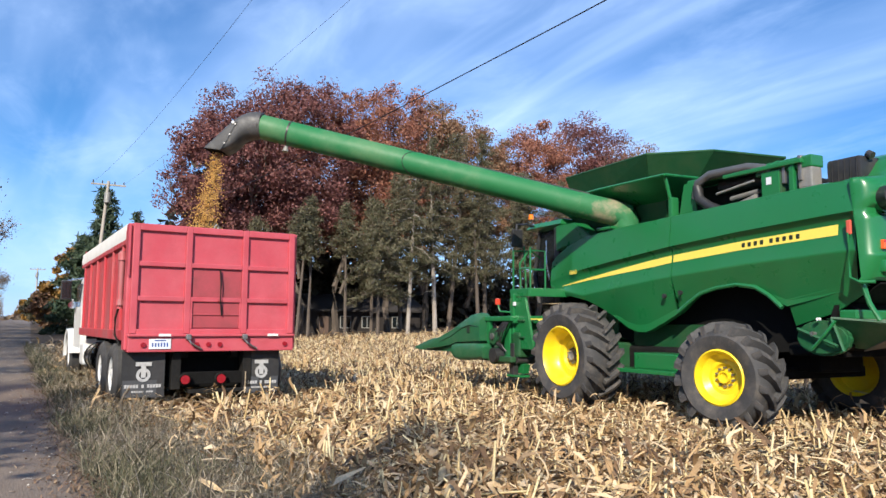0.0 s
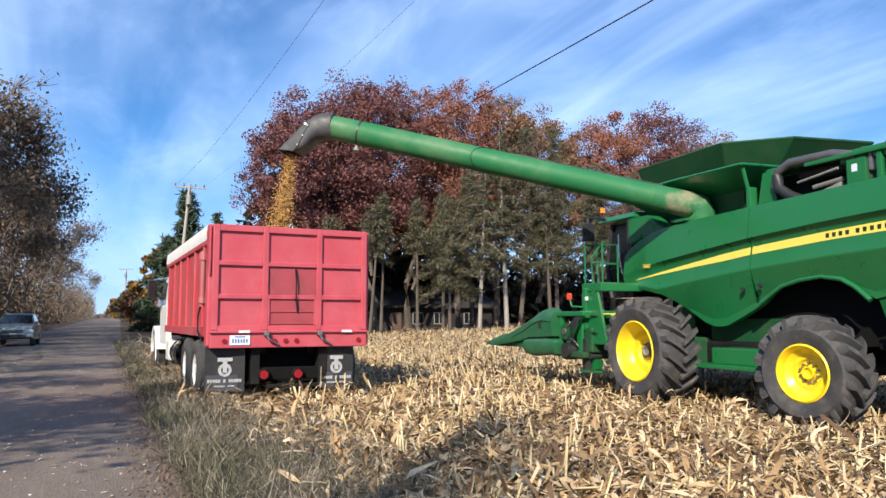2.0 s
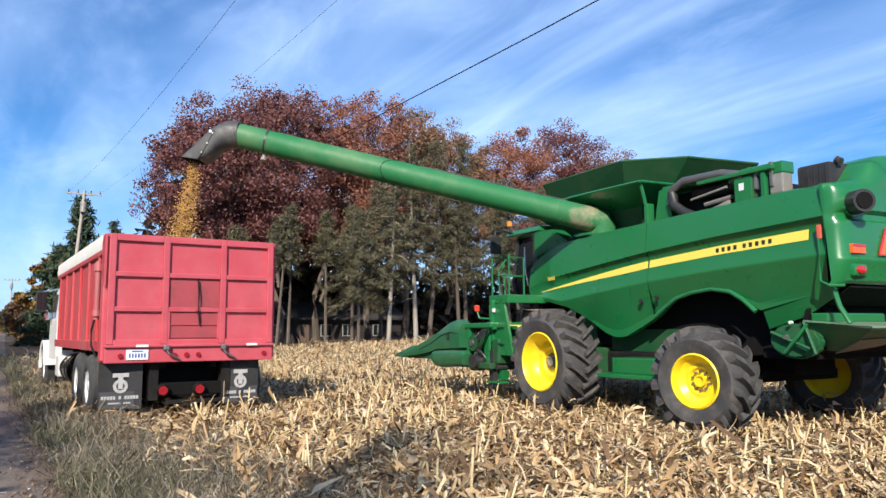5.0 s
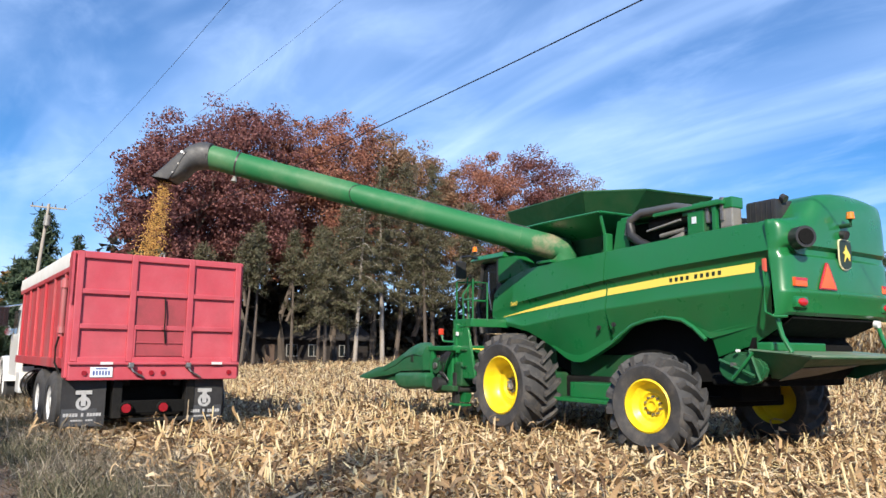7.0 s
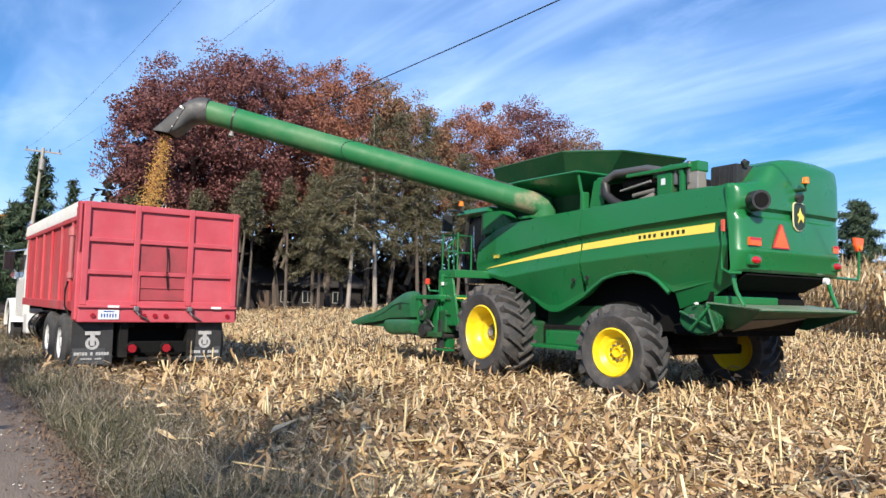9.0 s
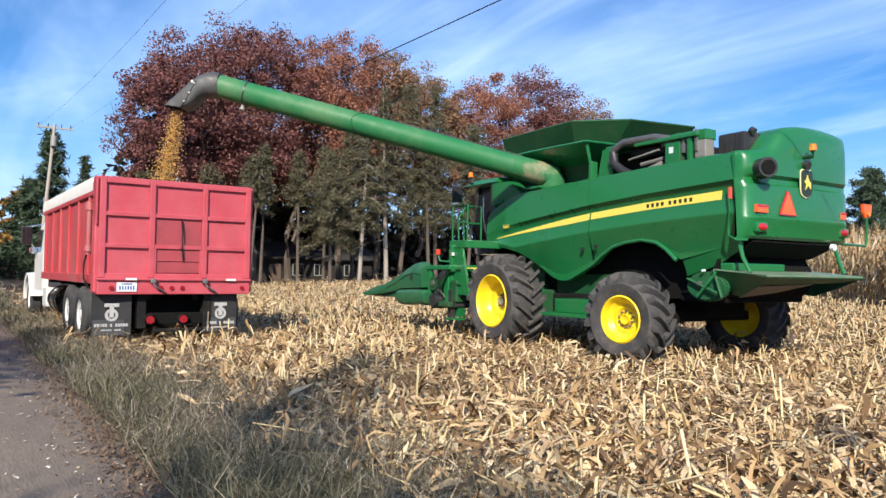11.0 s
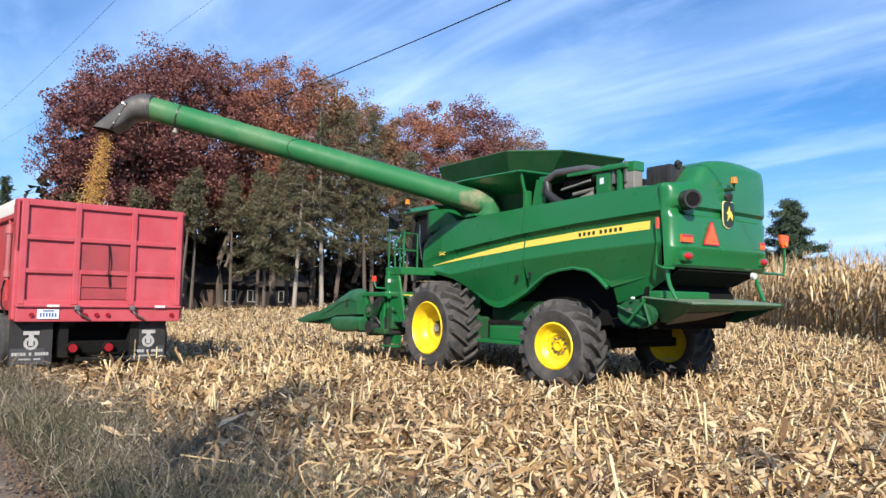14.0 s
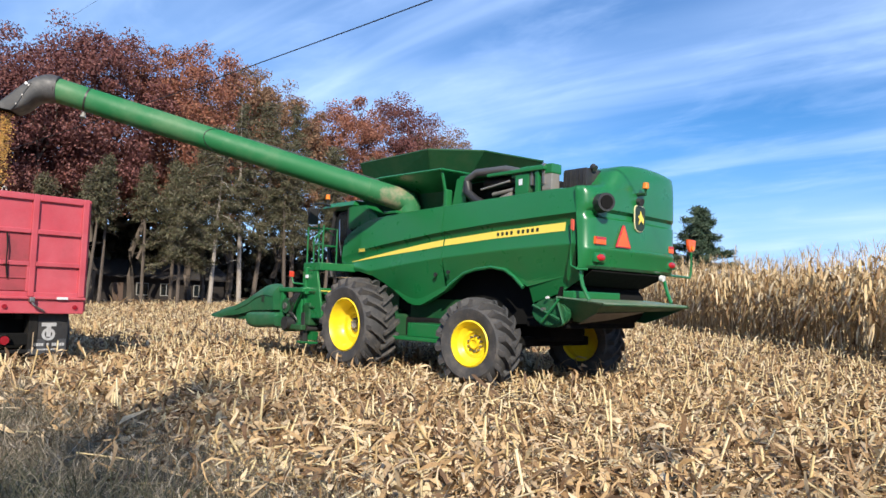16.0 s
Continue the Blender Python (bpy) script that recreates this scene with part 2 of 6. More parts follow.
def pipe(points, r, n=8, bm=None, closed=False):
    """A bent pipe through points; r is a number or one per point."""
    bm = bm or bmesh.new()
    pts = [Vector(p) for p in points]
    rings = []
    up = Vector((0, 0, 1))
    for k, p in enumerate(pts):
        d = (pts[min(k + 1, len(pts) - 1)] - pts[max(k - 1, 0)]).normalized()
        s = d.cross(up)
        s = s.normalized() if s.length > 1e-3 else Vector((1, 0, 0))
        t = s.cross(d)
        rk = r[k] if isinstance(r, (list, tuple)) else r
        rings.append([bm.verts.new(p + rk * (math.cos(2 * math.pi * j / n) * s + math.sin(2 * math.pi * j / n) * t)) for j in range(n)])
    for a, b in zip(rings, rings[1:]):
        for j in range(n):
            bm.faces.new((a[j], a[(j + 1) % n], b[(j + 1) % n], b[j]))
    bm.faces.new(rings[0][::-1])
    bm.faces.new(rings[-1])
    return bm


def loft(rings, bm=None, cap=True, loop=True):
    """Skin through rings of points of equal length."""
    bm = bm or bmesh.new()
    vs = [[bm.verts.new(p) for p in ring] for ring in rings]
    n = len(vs[0])
    for a, b in zip(vs, vs[1:]):
        for j in range(n if loop else n - 1):
            bm.faces.new((a[j], a[(j + 1) % n], b[(j + 1) % n], b[j]))
    if cap and loop:
        bm.faces.new(vs[0][::-1])
        bm.faces.new(vs[-1])
    return bm


def slab(outline, normal, thick, bm=None, bevel=0.0):
    """A flat plate: the outline (points in 3D) thickened along normal."""
    bm = bm or bmesh.new()
    n = Vector(normal).normalized() * thick
    a = [bm.verts.new(Vector(p)) for p in outline]
    b = [bm.verts.new(Vector(p) + n) for p in outline]
    k = len(a)
    bm.faces.new(a[::-1])
    bm.faces.new(b)
    side = [bm.faces.new((a[j], a[(j + 1) % k], b[(j + 1) % k], b[j])) for j in range(k)]
    if bevel:
        bmesh.ops.bevel(bm, geom=list({e for f in bm.faces for e in f.edges}), offset=bevel, segments=2, affect="EDGES")
    return bm


def lathe(profile, axis_x=True, n=40, bm=None):
    """Turns (along, radius) pairs about the x axis, closed into a ring where the ends meet."""
    bm = bm or bmesh.new()
    rings = []
    for j in range(n):
        a = 2 * math.pi * j / n
        rings.append([bm.verts.new((x, r * math.cos(a), r * math.sin(a))) for x, r in profile])
    for j in range(n):
        a, b = rings[j], rings[(j + 1) % n]
        for k in range(len(profile) - 1):
            bm.faces.new((a[k], a[k + 1], b[k + 1], b[k]))
    return bm


def grid_mesh(name, verts, faces, material, parent=None, smooth=False):
    """A mesh from numpy arrays: many small loose pieces in one object."""
    me = bpy.data.meshes.new(name)
    verts, faces = np.asarray(verts, np.float32).reshape(-1, 3), np.asarray(faces, np.int32)
    me.vertices.add(len(verts))
    me.vertices.foreach_set("co", verts.ravel())
    k = faces.shape[1]
    me.loops.add(faces.size)
    me.loops.foreach_set("vertex_index", faces.ravel())
    me.polygons.add(len(faces))
    me.polygons.foreach_set("loop_start", np.arange(0, faces.size, k, dtype=np.int32))
    me.polygons.foreach_set("loop_total", np.full(len(faces), k, np.int32))
    me.update(calc_edges=True)
    me.validate()
    me.materials.append(material)
    if smooth:
        me.polygons.foreach_set("use_smooth", [True] * len(me.polygons))
    ob = new(name, me)
    ob.parent = parent
    return ob


def words(text, size, material, parent, m, name="lettering", depth=0.002, shear=0.0, spacing=1.0):
    """Raised letters in the built-in font, turned into a mesh."""
    cu = bpy.data.curves.new(name, "FONT")
    cu.body, cu.size, cu.extrude, cu.shear, cu.align_x, cu.align_y, cu.space_character = text, size, depth, shear, "CENTER", "CENTER", spacing
    tmp = new(name + "_curve", cu)
    me = bpy.data.meshes.new_from_object(tmp.evaluated_get(bpy.context.evaluated_depsgraph_get()))
    bpy.data.objects.remove(tmp)
    me.materials.clear()
    me.materials.append(material)
    ob = new(name, me)
    ob.parent = parent
    ob.matrix_basis = m
    return ob
# ---- ground ----
ROAD_X0, ROAD_X1 = -5.2, 0.55


def rise(x, y):
    """The field climbs gently away from the road, and the road towards its far end."""
    s = min(max((x - 10.5) / 6.0, 0.0), 1.0)
    if x < 12.0 and y > 50.0:
        return 0.012 * (min(y, 200.0) - 50.0) * min((12.0 - x) / 6.0, 1.0)
    return 0.034 * (min(x, 45.0) - 10.5) * s * s * (3 - 2 * s) if x > 10.5 else 0.0


def rise_np(x):
    s = np.clip((x - 10.5) / 6.0, 0, 1)
    return np.where(x > 10.5, 0.034 * (np.minimum(x, 45.0) - 10.5) * s * s * (3 - 2 * s), 0.0)


SOIL = mat("stubble_soil", (0.11, 0.068, 0.036), 0.9, second=(0.055, 0.036, 0.022), scale=0.6, amount=0.8, fine=14, grain=0.45, bump=0.8, dirt=(0.30, 0.21, 0.11), dirt_amount=0.5, dirt_scale=3.0)
GRASSY = mat("verge_soil", (0.085, 0.066, 0.038), 0.95, second=(0.05, 0.05, 0.024), scale=1.2, amount=0.8, fine=30, grain=0.4, bump=0.6, dirt=(0.16, 0.12, 0.075), dirt_amount=0.6, dirt_scale=2)
ASPHALT = mat("worn_dirt_road", (0.20, 0.157, 0.122), 0.92, second=(0.115, 0.090, 0.072), scale=0.5, amount=0.9, fine=45, grain=0.22, bump=0.35, dirt=(0.30, 0.235, 0.175), dirt_amount=0.6, dirt_scale=0.9, stretch=(1.6, 0.22, 1.0))

xs = [-2500, -600, -150, -60, -30, -16, -10, -7, -5.4, -4.0, -2.2, 0.4, 0.9, 1.5, 2.2] + [3 + 1.5 * k for k in range(32)] + [60, 90, 150, 600, 2500]
ys = [-2500, -500, -100, -40, -20, -10] + [-6 + 2 * k for k in range(36)] + [70, 80, 90, 105, 120, 140, 160, 180, 200, 500, 2500]
bm = bmesh.new()
gv = [[bm.verts.new((x, y, rise(x, y) + (0.03 * noise.noise((x * 0.21, y * 0.17, 0)) if 2 < x < 60 and -10 < y < 70 else 0.0))) for x in xs] for y in ys]
for j in range(len(ys) - 1):
    for k in range(len(xs) - 1):
        bm.faces.new((gv[j][k], gv[j][k + 1], gv[j + 1][k + 1], gv[j + 1][k]))
ground = part("ground", bm, SOIL, smooth=True)
tagged(ground, "harvested maize field covered with straw-coloured residue", "field", kind="structure")

# the road lies a little proud, with worn uneven edges
bm = bmesh.new()
prev = None
for k in range(131):
    y = -60 + (k * 2.0 if k < 90 else 180 + (k - 90) * 30)
    e0 = ROAD_X0 + 0.25 * noise.noise((3.1, y * 0.3, 0))
    e1 = ROAD_X1 + 0.16 * noise.noise((7.7, y * 0.45, 0)) + 0.06 * noise.noise((1.7, y * 1.9, 0))
    up, bend = rise(0, y) + (0.02 if y > 50 else 0.0), 0.016 * max(0.0, min(y, 300) - 40)
    e0, e1 = e0 + bend, e1 + bend
    row = [bm.verts.new((e0 - 0.3, y, up - 0.02))] + [bm.verts.new((e0 + (e1 - e0) * f, y, up + 0.012 + 0.05 * math.sin(math.pi * f))) for f in (0, 0.12, 0.3, 0.5, 0.7, 0.88, 1)] + [bm.verts.new((e1 + 0.25, y, up - 0.02))]
    if prev:
        for a in range(len(row) - 1):
            bm.faces.new((prev[a], prev[a + 1], row[a + 1], row[a]))
    prev = row
road = part("road", bm, ASPHALT, smooth=True)
tagged(road, "worn grey-brown country road with tracked-on dirt", "road", kind="structure")

# grass verge between road and field, a low bank
bm = bmesh.new()
prev = None
for k in range(121):
    y = -40 + k * 1.6
    w = 1.25 + 0.35 * noise.noise((y * 0.2, 4.4, 0)) + (0.9 if y < 9.5 else 0.0)
    row = [bm.verts.new((0.52 + w * f, y, -0.01 + (0.09 if y < 12 else 0.05) * math.sin(math.pi * f) + (0.03 * noise.noise((f * 5, y * 1.3, 2)) if 0 < f < 1 else 0))) for f in (0, 0.15, 0.35, 0.55, 0.8, 1)]
    if prev:
        for a in range(len(row) - 1):
            bm.faces.new((prev[a], prev[a + 1], row[a + 1], row[a]))
    prev = row
verge = part("verge", bm, GRASSY, smooth=True)
tagged(verge, "narrow grassy verge between road and field", "verge", kind="structure")
bm = box(-60, ROAD_X0 - 0.2, -80, 400, -0.05, 0.006)
far_verge = part("verge_far", bm, GRASSY)
tagged(far_verge, "leaf-strewn woodland floor beside the road", "verge", kind="structure")
# ---- the grain truck ----
TRUCK = Matrix.Translation((1.51, 12.01, 0)) @ Matrix.Rotation(radians(1.5), 4, "Z")   # local: x across from the near-side corner, y forward
truck = thing("grain_truck", "white-cabbed farm truck with faded red steel grain box", "truck", TRUCK)
BW, BL, ZB, ZT = 2.58, 6.6, 1.12, 2.86     # box width, length, floor, rim
gate = part("tailgate", box(0.03, BW - 0.03, 0.02, 0.05, 1.16, ZT - 0.02), REDBOX, truck, "faded red ribbed steel tailgate", False)
# frame bars of the tailgate, each one its own bar
for x0, x1 in ((0.0, 0.10), (0.79, 0.885), (1.69, 1.785), (BW - 0.10, BW)):
    part("upright", box(x0, x1, -0.035, 0.03, 1.17, ZT, 0.012), REDBOX, gate)
for z0, z1 in ((1.14, 1.24), (1.67, 1.745), (2.205, 2.28), (ZT - 0.105, ZT)):
    for x0, x1 in ((0.10, 0.79), (0.885, 1.69), (1.785, BW - 0.10)):
        part("crossbar", box(x0 - 0.001, x1 + 0.001, -0.031, 0.028, z0, z1, 0.012), REDBOX, gate)
door = part("grain_door", box(0.91, 1.665, 0.0, 0.018, 1.26, 1.665, 0.006), REDDIRT, truck, "stained red sliding grain door")
part("door_rail", box(0.885, 0.915, -0.028, 0.02, 1.245, 1.69, 0.005), REDBOX, door)
part("door_rail", box(1.66, 1.69, -0.028, 0.02, 1.245, 1.69, 0.005), REDBOX, door)
part("door_lip", box(0.915, 1.66, -0.018, 0.005, 1.46, 1.48, 0.004), REDDIRT, door)
part("stained_panel", box(0.89, 1.685, 0.012, 0.022, 1.75, 2.2), REDDIRT, gate)
part("lift_rod", pipe([(1.33, -0.03, 2.19), (1.345, -0.05, 1.95), (1.34, -0.05, 1.7), (1.36, -0.045, 1.55), (1.375, -0.03, 1.46)], 0.012), FRAME_BLK, door)
part("rod_bracket", box(1.30, 1.37, -0.055, -0.02, 1.68, 1.73, 0.008), REDDIRT, door)
part("lifting_eye", pipe([(1.22, 0.0, 2.85), (1.22, 0.0, 2.90), (1.25, 0.0, 2.925), (1.28, 0.0, 2.90), (1.28, 0.0, 2.85)], 0.012), STEEL, gate)
sill = part("rear_sill", box(-0.02, BW - 0.01, -0.075, 0.30, 0.89, 1.15, 0.015), REDBOX, truck, "red rear sill with lamps and number plate")
part("sill_lip", box(-0.03, BW + 0.0, -0.12, 0.0, 1.125, 1.165, 0.012), REDBOX, sill)
for x in (0.20, 0.99, 1.17, 1.35, 2.42):
    part("marker_lamp", rod((x, -0.10, 1.0), (x, -0.07, 1.0), 0.038, n=14), LENS_DARK, sill)
for x in (0.50, 2.20):
    part("white_reflector", box(x - 0.09, x + 0.09, -0.132, -0.118, 1.128, 1.168, 0.003), LENS_CLEAR, sill)
plate = part("number_plate", box(0.28, 0.60, -0.094, -0.082, 0.935, 1.09, 0.006), PLATE, truck, "white and blue number plate")
part("plate_band", box(0.36, 0.52, -0.099, -0.092, 1.058, 1.074), PLATE_BLUE, plate)
for k in range(6):
    part("bar", box(0.322 + k * 0.043, 0.342 + k * 0.043, -0.099, -0.092, 0.972, 1.032), PLATE_BLUE, plate)
for x in (0.84, 1.72):
    latch = part("latch", box(x - 0.03, x + 0.05, -0.17, -0.07, 1.08, 1.16, 0.012), STEEL, truck, "rusty steel tailgate latch")
    part("latch_hook", pipe([(x, -0.14, 1.10), (x + 0.05, -0.16, 1.02), (x + 0.14, -0.13, 0.97), (x + 0.22, -0.1, 0.93)], 0.016), STEEL, latch)
# box sides with posts
for side, x in (("near", 0.0), ("far", BW)):
    sgn = -1 if side == "near" else 1
    wall = part("side_wall", box(x - 0.02 * sgn - 0.02, x - 0.02 * sgn + 0.02, 0.05, BL, ZB, 2.62), REDSIDE, truck, "red steel box side with grey dirt streaks")
    for k in range(6):
        y = 0.75 + k * 1.07
        part("side_post", box(x - 0.045 if sgn < 0 else x, x if sgn < 0 else x + 0.045, y - 0.035, y + 0.035, ZB + 0.08, 2.58, 0.01), REDSIDE, wall)
    part("bottom_rail", box(x - 0.05, x + 0.05, 0.05, BL, ZB - 0.06, ZB + 0.10, 0.012), REDSIDE, wall)
    part("top_rail", box(x - 0.05, x + 0.05, 0.05, BL, 2.56, 2.64, 0.012), REDSIDE, wall)
    part("corner_post", box(x - 0.06, x + 0.06, 0.04, 0.26, ZB - 0.2, ZT + 0.0, 0.02), REDBOX, wall)
    bm = bmesh.new()
    loft([[(x + sgn * 0.035, 0.3 + k * 0.63, 2.60), (x + sgn * 0.06, 0.3 + k * 0.63, 2.70 + 0.02 * math.sin(k * 1.7)), (x + sgn * 0.045, 0.3 + k * 0.63, 2.87), (x - sgn * 0.05, 0.3 + k * 0.63, 2.885), (x - sgn * 0.06, 0.3 + k * 0.63, 2.62)] for k in range(11)], bm)
    part("tarp_roll", bm, TARP, truck, "white tarpaulin side strip along the rim", True)
ram = part("gate_ram", rod((-0.09, 0.38, 1.55), (-0.09, 0.34, 2.45), 0.045), REDSIDE, truck, "red tailgate cylinder", True)
part("ram_collar", rod((-0.09, 0.37, 1.6), (-0.09, 0.37, 1.7), 0.065), REDSIDE, ram)
part("ram_collar", rod((-0.09, 0.345, 2.3), (-0.09, 0.345, 2.42), 0.065), REDSIDE, ram)
part("ram_hose", pipe([(-0.1, 0.40, 1.6), (-0.13, 0.5, 1.4), (-0.12, 0.55, 1.15), (-0.05, 0.5, 0.98)], 0.016), FRAME_BLK, ram)
part("gate_gusset", slab([(-0.06, 0.0, ZT - 0.02), (-0.06, 0.3, ZT - 0.1), (-0.06, 0.22, 2.25), (-0.06, 0.0, 2.05)], (1, 0, 0), 0.03), REDBOX, truck)
part("front_wall", box(0, BW, BL - 0.04, BL, ZB, 2.95), REDSIDE, truck)
part("box_floor", box(0.0, BW, 0.04, BL, ZB - 0.04, ZB + 0.02), REDSIDE, truck)
part("chassis_rail", box(0.82, 0.94, 0.25, 9.9, 0.78, 1.04, 0.01), FRAME_BLK, truck)
part("chassis_rail", box(1.62, 1.74, 0.25, 9.9, 0.78, 1.04, 0.01), FRAME_BLK, truck)
for y in (0.5, 2.4, 4.2, 6.0):
    part("cross_sill", box(0.05, BW - 0.05, y - 0.06, y + 0.06, 0.98, 1.09, 0.01), FRAME_BLK, truck)
# crossmember black also carries the shade below the box
part("tail_crossmember", box(0.72, 1.86, 0.12, 0.24, 0.36, 0.56, 0.02), DEEP, truck, "black chassis crossmember")
# added black block, painted shade that closes the view below the truck
part("rear_suspension", box(0.72, 1.86, 0.55, 3.0, 0.28, 0.80, 0.04), DEEP, truck, "black block filling the shade under the truck")
for x in (0.66, 1.78):
    part("frame_bracket", box(x, x + 0.14, 0.08, 0.3, 0.30, 1.0, 0.01), FRAME_BLK, truck)
# second added block of painted shade, under the box floor
part("under_box", box(0.1, BW - 0.1, 0.4, 3.4, 0.80, 1.06), DEEP, truck)
part("hitch_bar", box(0.9, 1.75, -0.05, 0.06, 0.24, 0.30, 0.01), FRAME_BLK, truck)
for x in (0.86, 1.42):
    lamp = part("tail_lamp", rod((x, 0.02, 0.45), (x, 0.13, 0.45), 0.07, n=18), LENS_DARK, truck, "dark red round tail lamp", True)
    part("lamp_bezel", lathe([(0, 0.086), (0.02, 0.10), (0.05, 0.10), (0.06, 0.086)], n=18), FRAME_BLK, lamp).matrix_basis = Matrix.Translation((x, 0.02, 0.45)) @ Matrix.Rotation(radians(90), 4, "Z")
for x0 in (-0.06, 1.78):
    flap = part("mudflap", loft([[(x0 + 0.62 * f, 0.10 + 0.02 * math.sin(f * 5 + x0), z) for f in (0, 0.25, 0.5, 0.75, 1)] + [(x0 + 0.62 * f, 0.112 + 0.02 * math.sin(f * 5 + x0), z) for f in (1, 0.75, 0.5, 0.25, 0)] for z in (0.19, 0.4, 0.65, 0.9)]), FLAP, truck, "black rubber mudflap with white print", True)
    cx, fy = x0 + 0.31, 0.092
    part("emblem_ring", lathe([(0, 0.06), (0, 0.105), (0.004, 0.105), (0.004, 0.06)], n=20), PRINT, flap).matrix_basis = Matrix.Translation((cx, fy - 0.014, 0.54)) @ Matrix.Rotation(radians(90), 4, "Z")
    part("emblem_bar", box(cx - 0.115, cx + 0.115, fy - 0.018, fy - 0.012, 0.675, 0.735), PRINT, flap)
    part("emblem_stem", box(cx - 0.035, cx + 0.035, fy - 0.018, fy - 0.012, 0.50, 0.68), PRINT, flap)
    part("print_block", box(x0 + 0.02, x0 + 0.60, fy - 0.005, fy - 0.001 + 0.002, 0.205, 0.46), mat("grey_print_block", (0.055, 0.058, 0.065), 0.7, dirt=(0.12, 0.11, 0.10), dirt_amount=0.4), flap)
    for k in range(13):
        if k not in (5, 7):
            part("bar", box(x0 + 0.045 + k * 0.041, x0 + 0.078 + k * 0.041, fy - 0.012, fy - 0.006, 0.345, 0.395), PRINT, flap)
    for k in range(9):
        if k != 5:
            part("bar", box(x0 + 0.15 + k * 0.035, x0 + 0.178 + k * 0.035, fy - 0.012, fy - 0.006, 0.275, 0.30), PRINT, flap)


def truck_wheel(x, y, r, w, outward, white=True):
    """A road wheel about the x axis: tyre, dished rim, hub with nuts."""
    tp = [(-w / 2, r * 0.56), (-w / 2 - 0.01, r * 0.78), (-w / 2 + 0.015, r * 0.93), (-w / 2 + 0.05, r), (w / 2 - 0.05, r), (w / 2 - 0.015, r * 0.93), (w / 2 + 0.01, r * 0.78), (w / 2, r * 0.56), (-w / 2, r * 0.56)]
    t = part("tyre", lathe(tp, n=36), TYRE, truck, "black truck tyre", True)
    m = Matrix.Translation((x, y, r)) @ Matrix.Rotation(0 if outward < 0 else math.pi, 4, "Z")
    t.matrix_basis = m
    bmr = lathe([(-w / 2 + 0.015, r * 0.57), (-w / 2 + 0.02, r * 0.53), (-w / 2 + 0.10, r * 0.48), (-w / 2 + 0.14, r * 0.30), (-w / 2 + 0.05, r * 0.22), (-w / 2 + 0.02, r * 0.16), (-w / 2 + 0.02, 0.001)], n=28)
    rim = part("rim", bmr, WHITE, t, "dusty white steel rim", True)
    for k in range(8):
        a = 2 * math.pi * k / 8
        part("wheel_nut", rod((-w / 2 + 0.03, r * 0.26 * math.cos(a), r * 0.26 * math.sin(a)), (-w / 2 + 0.10, r * 0.26 * math.cos(a), r * 0.26 * math.sin(a)), 0.017, n=6), STEEL, rim)
    return t


for y in (1.15, 2.5):
    for x, o in ((0.06, -1), (0.40, -1), (2.18, 1), (2.52, 1)):
        truck_wheel(x, y, 0.50, 0.28, o)
for x, o in ((0.14, -1), (2.44, 1)):
    truck_wheel(x, 9.35, 0.50, 0.28, o)
part("axle", rod((0.2, 1.15, 0.5), (2.4, 1.15, 0.5), 0.09), FRAME_BLK, truck)
part("axle", rod((0.2, 2.5, 0.5), (2.4, 2.5, 0.5), 0.09), FRAME_BLK, truck)
part("differential", rod((1.28, 0.9, 0.5), (1.28, 1.4, 0.5), 0.2, 0.16, n=16), FRAME_BLK, truck)
part("front_axle", rod((0.2, 9.35, 0.5), (2.4, 9.35, 0.5), 0.07), FRAME_BLK, truck)
tank = part("fuel_tank", rod((0.28, 4.5, 0.62), (0.28, 5.7, 0.62), 0.30, n=24), CHROME, truck, "polished metal fuel tank", True)
for y in (4.75, 5.45):
    part("tank_strap", lathe([(-0.03, 0.302), (-0.03, 0.312), (0.03, 0.312), (0.03, 0.302)], n=24), FRAME_BLK, tank).matrix_basis = Matrix.Translation((0.28, y, 0.62)) @ Matrix.Rotation(radians(90), 4, "Z")
part("step_box", box(-0.02, 0.45, 5.85, 6.5, 0.42, 0.86, 0.03), WHITE, truck, "white step box")
# cab: tapered white body, glass, mirrors
cab = part("cab", loft([[(0.0 + i, y0, z) for i, y0 in ((c * 0.6, 6.8), (2.58 - c * 0.6, 6.8), (2.58 - c, 8.35 - c * 2), (c, 8.35 - c * 2))] for z, c in ((0.75, 0.0), (1.65, 0.0), (2.35, 0.10), (2.5, 0.18))]), WHITE, truck, "white truck cab")
part("rear_window", box(0.7, 1.9, 6.78, 6.80, 1.75, 2.2, 0.004), GLASS, cab)
part("side_window", box(0.0, 0.05, 7.2, 8.0, 1.7, 2.25, 0.008), GLASS, cab)
hood = part("hood", loft([[(0.45 - 0.0, y, 0.75), (0.45, y, z - 0.12), (0.6, y, z), (1.98, y, z), (2.13, y, z - 0.12), (2.13, y, 0.75)] for y, z in ((8.3, 1.68), (9.2, 1.55), (10.2, 1.42), (10.35, 1.3))]), WHITE, truck, "white truck hood", True)
part("fender", loft([[(x, 9.35 + r * math.cos(a), 0.52 + r * math.sin(a)) for x, r in ((-0.05, 0.58), (-0.07, 0.66), (0.45, 0.70), (0.45, 0.58))] for a in [radians(d) for d in range(-5, 190, 15)]]), WHITE, truck, "rounded white front fender", True)
part("fender", loft([[(x, 9.35 + r * math.cos(a), 0.52 + r * math.sin(a)) for x, r in ((2.63, 0.58), (2.65, 0.66), (2.13, 0.70), (2.13, 0.58))] for a in [radians(d) for d in range(-5, 190, 15)]]), WHITE, truck, "rounded white front fender", True)
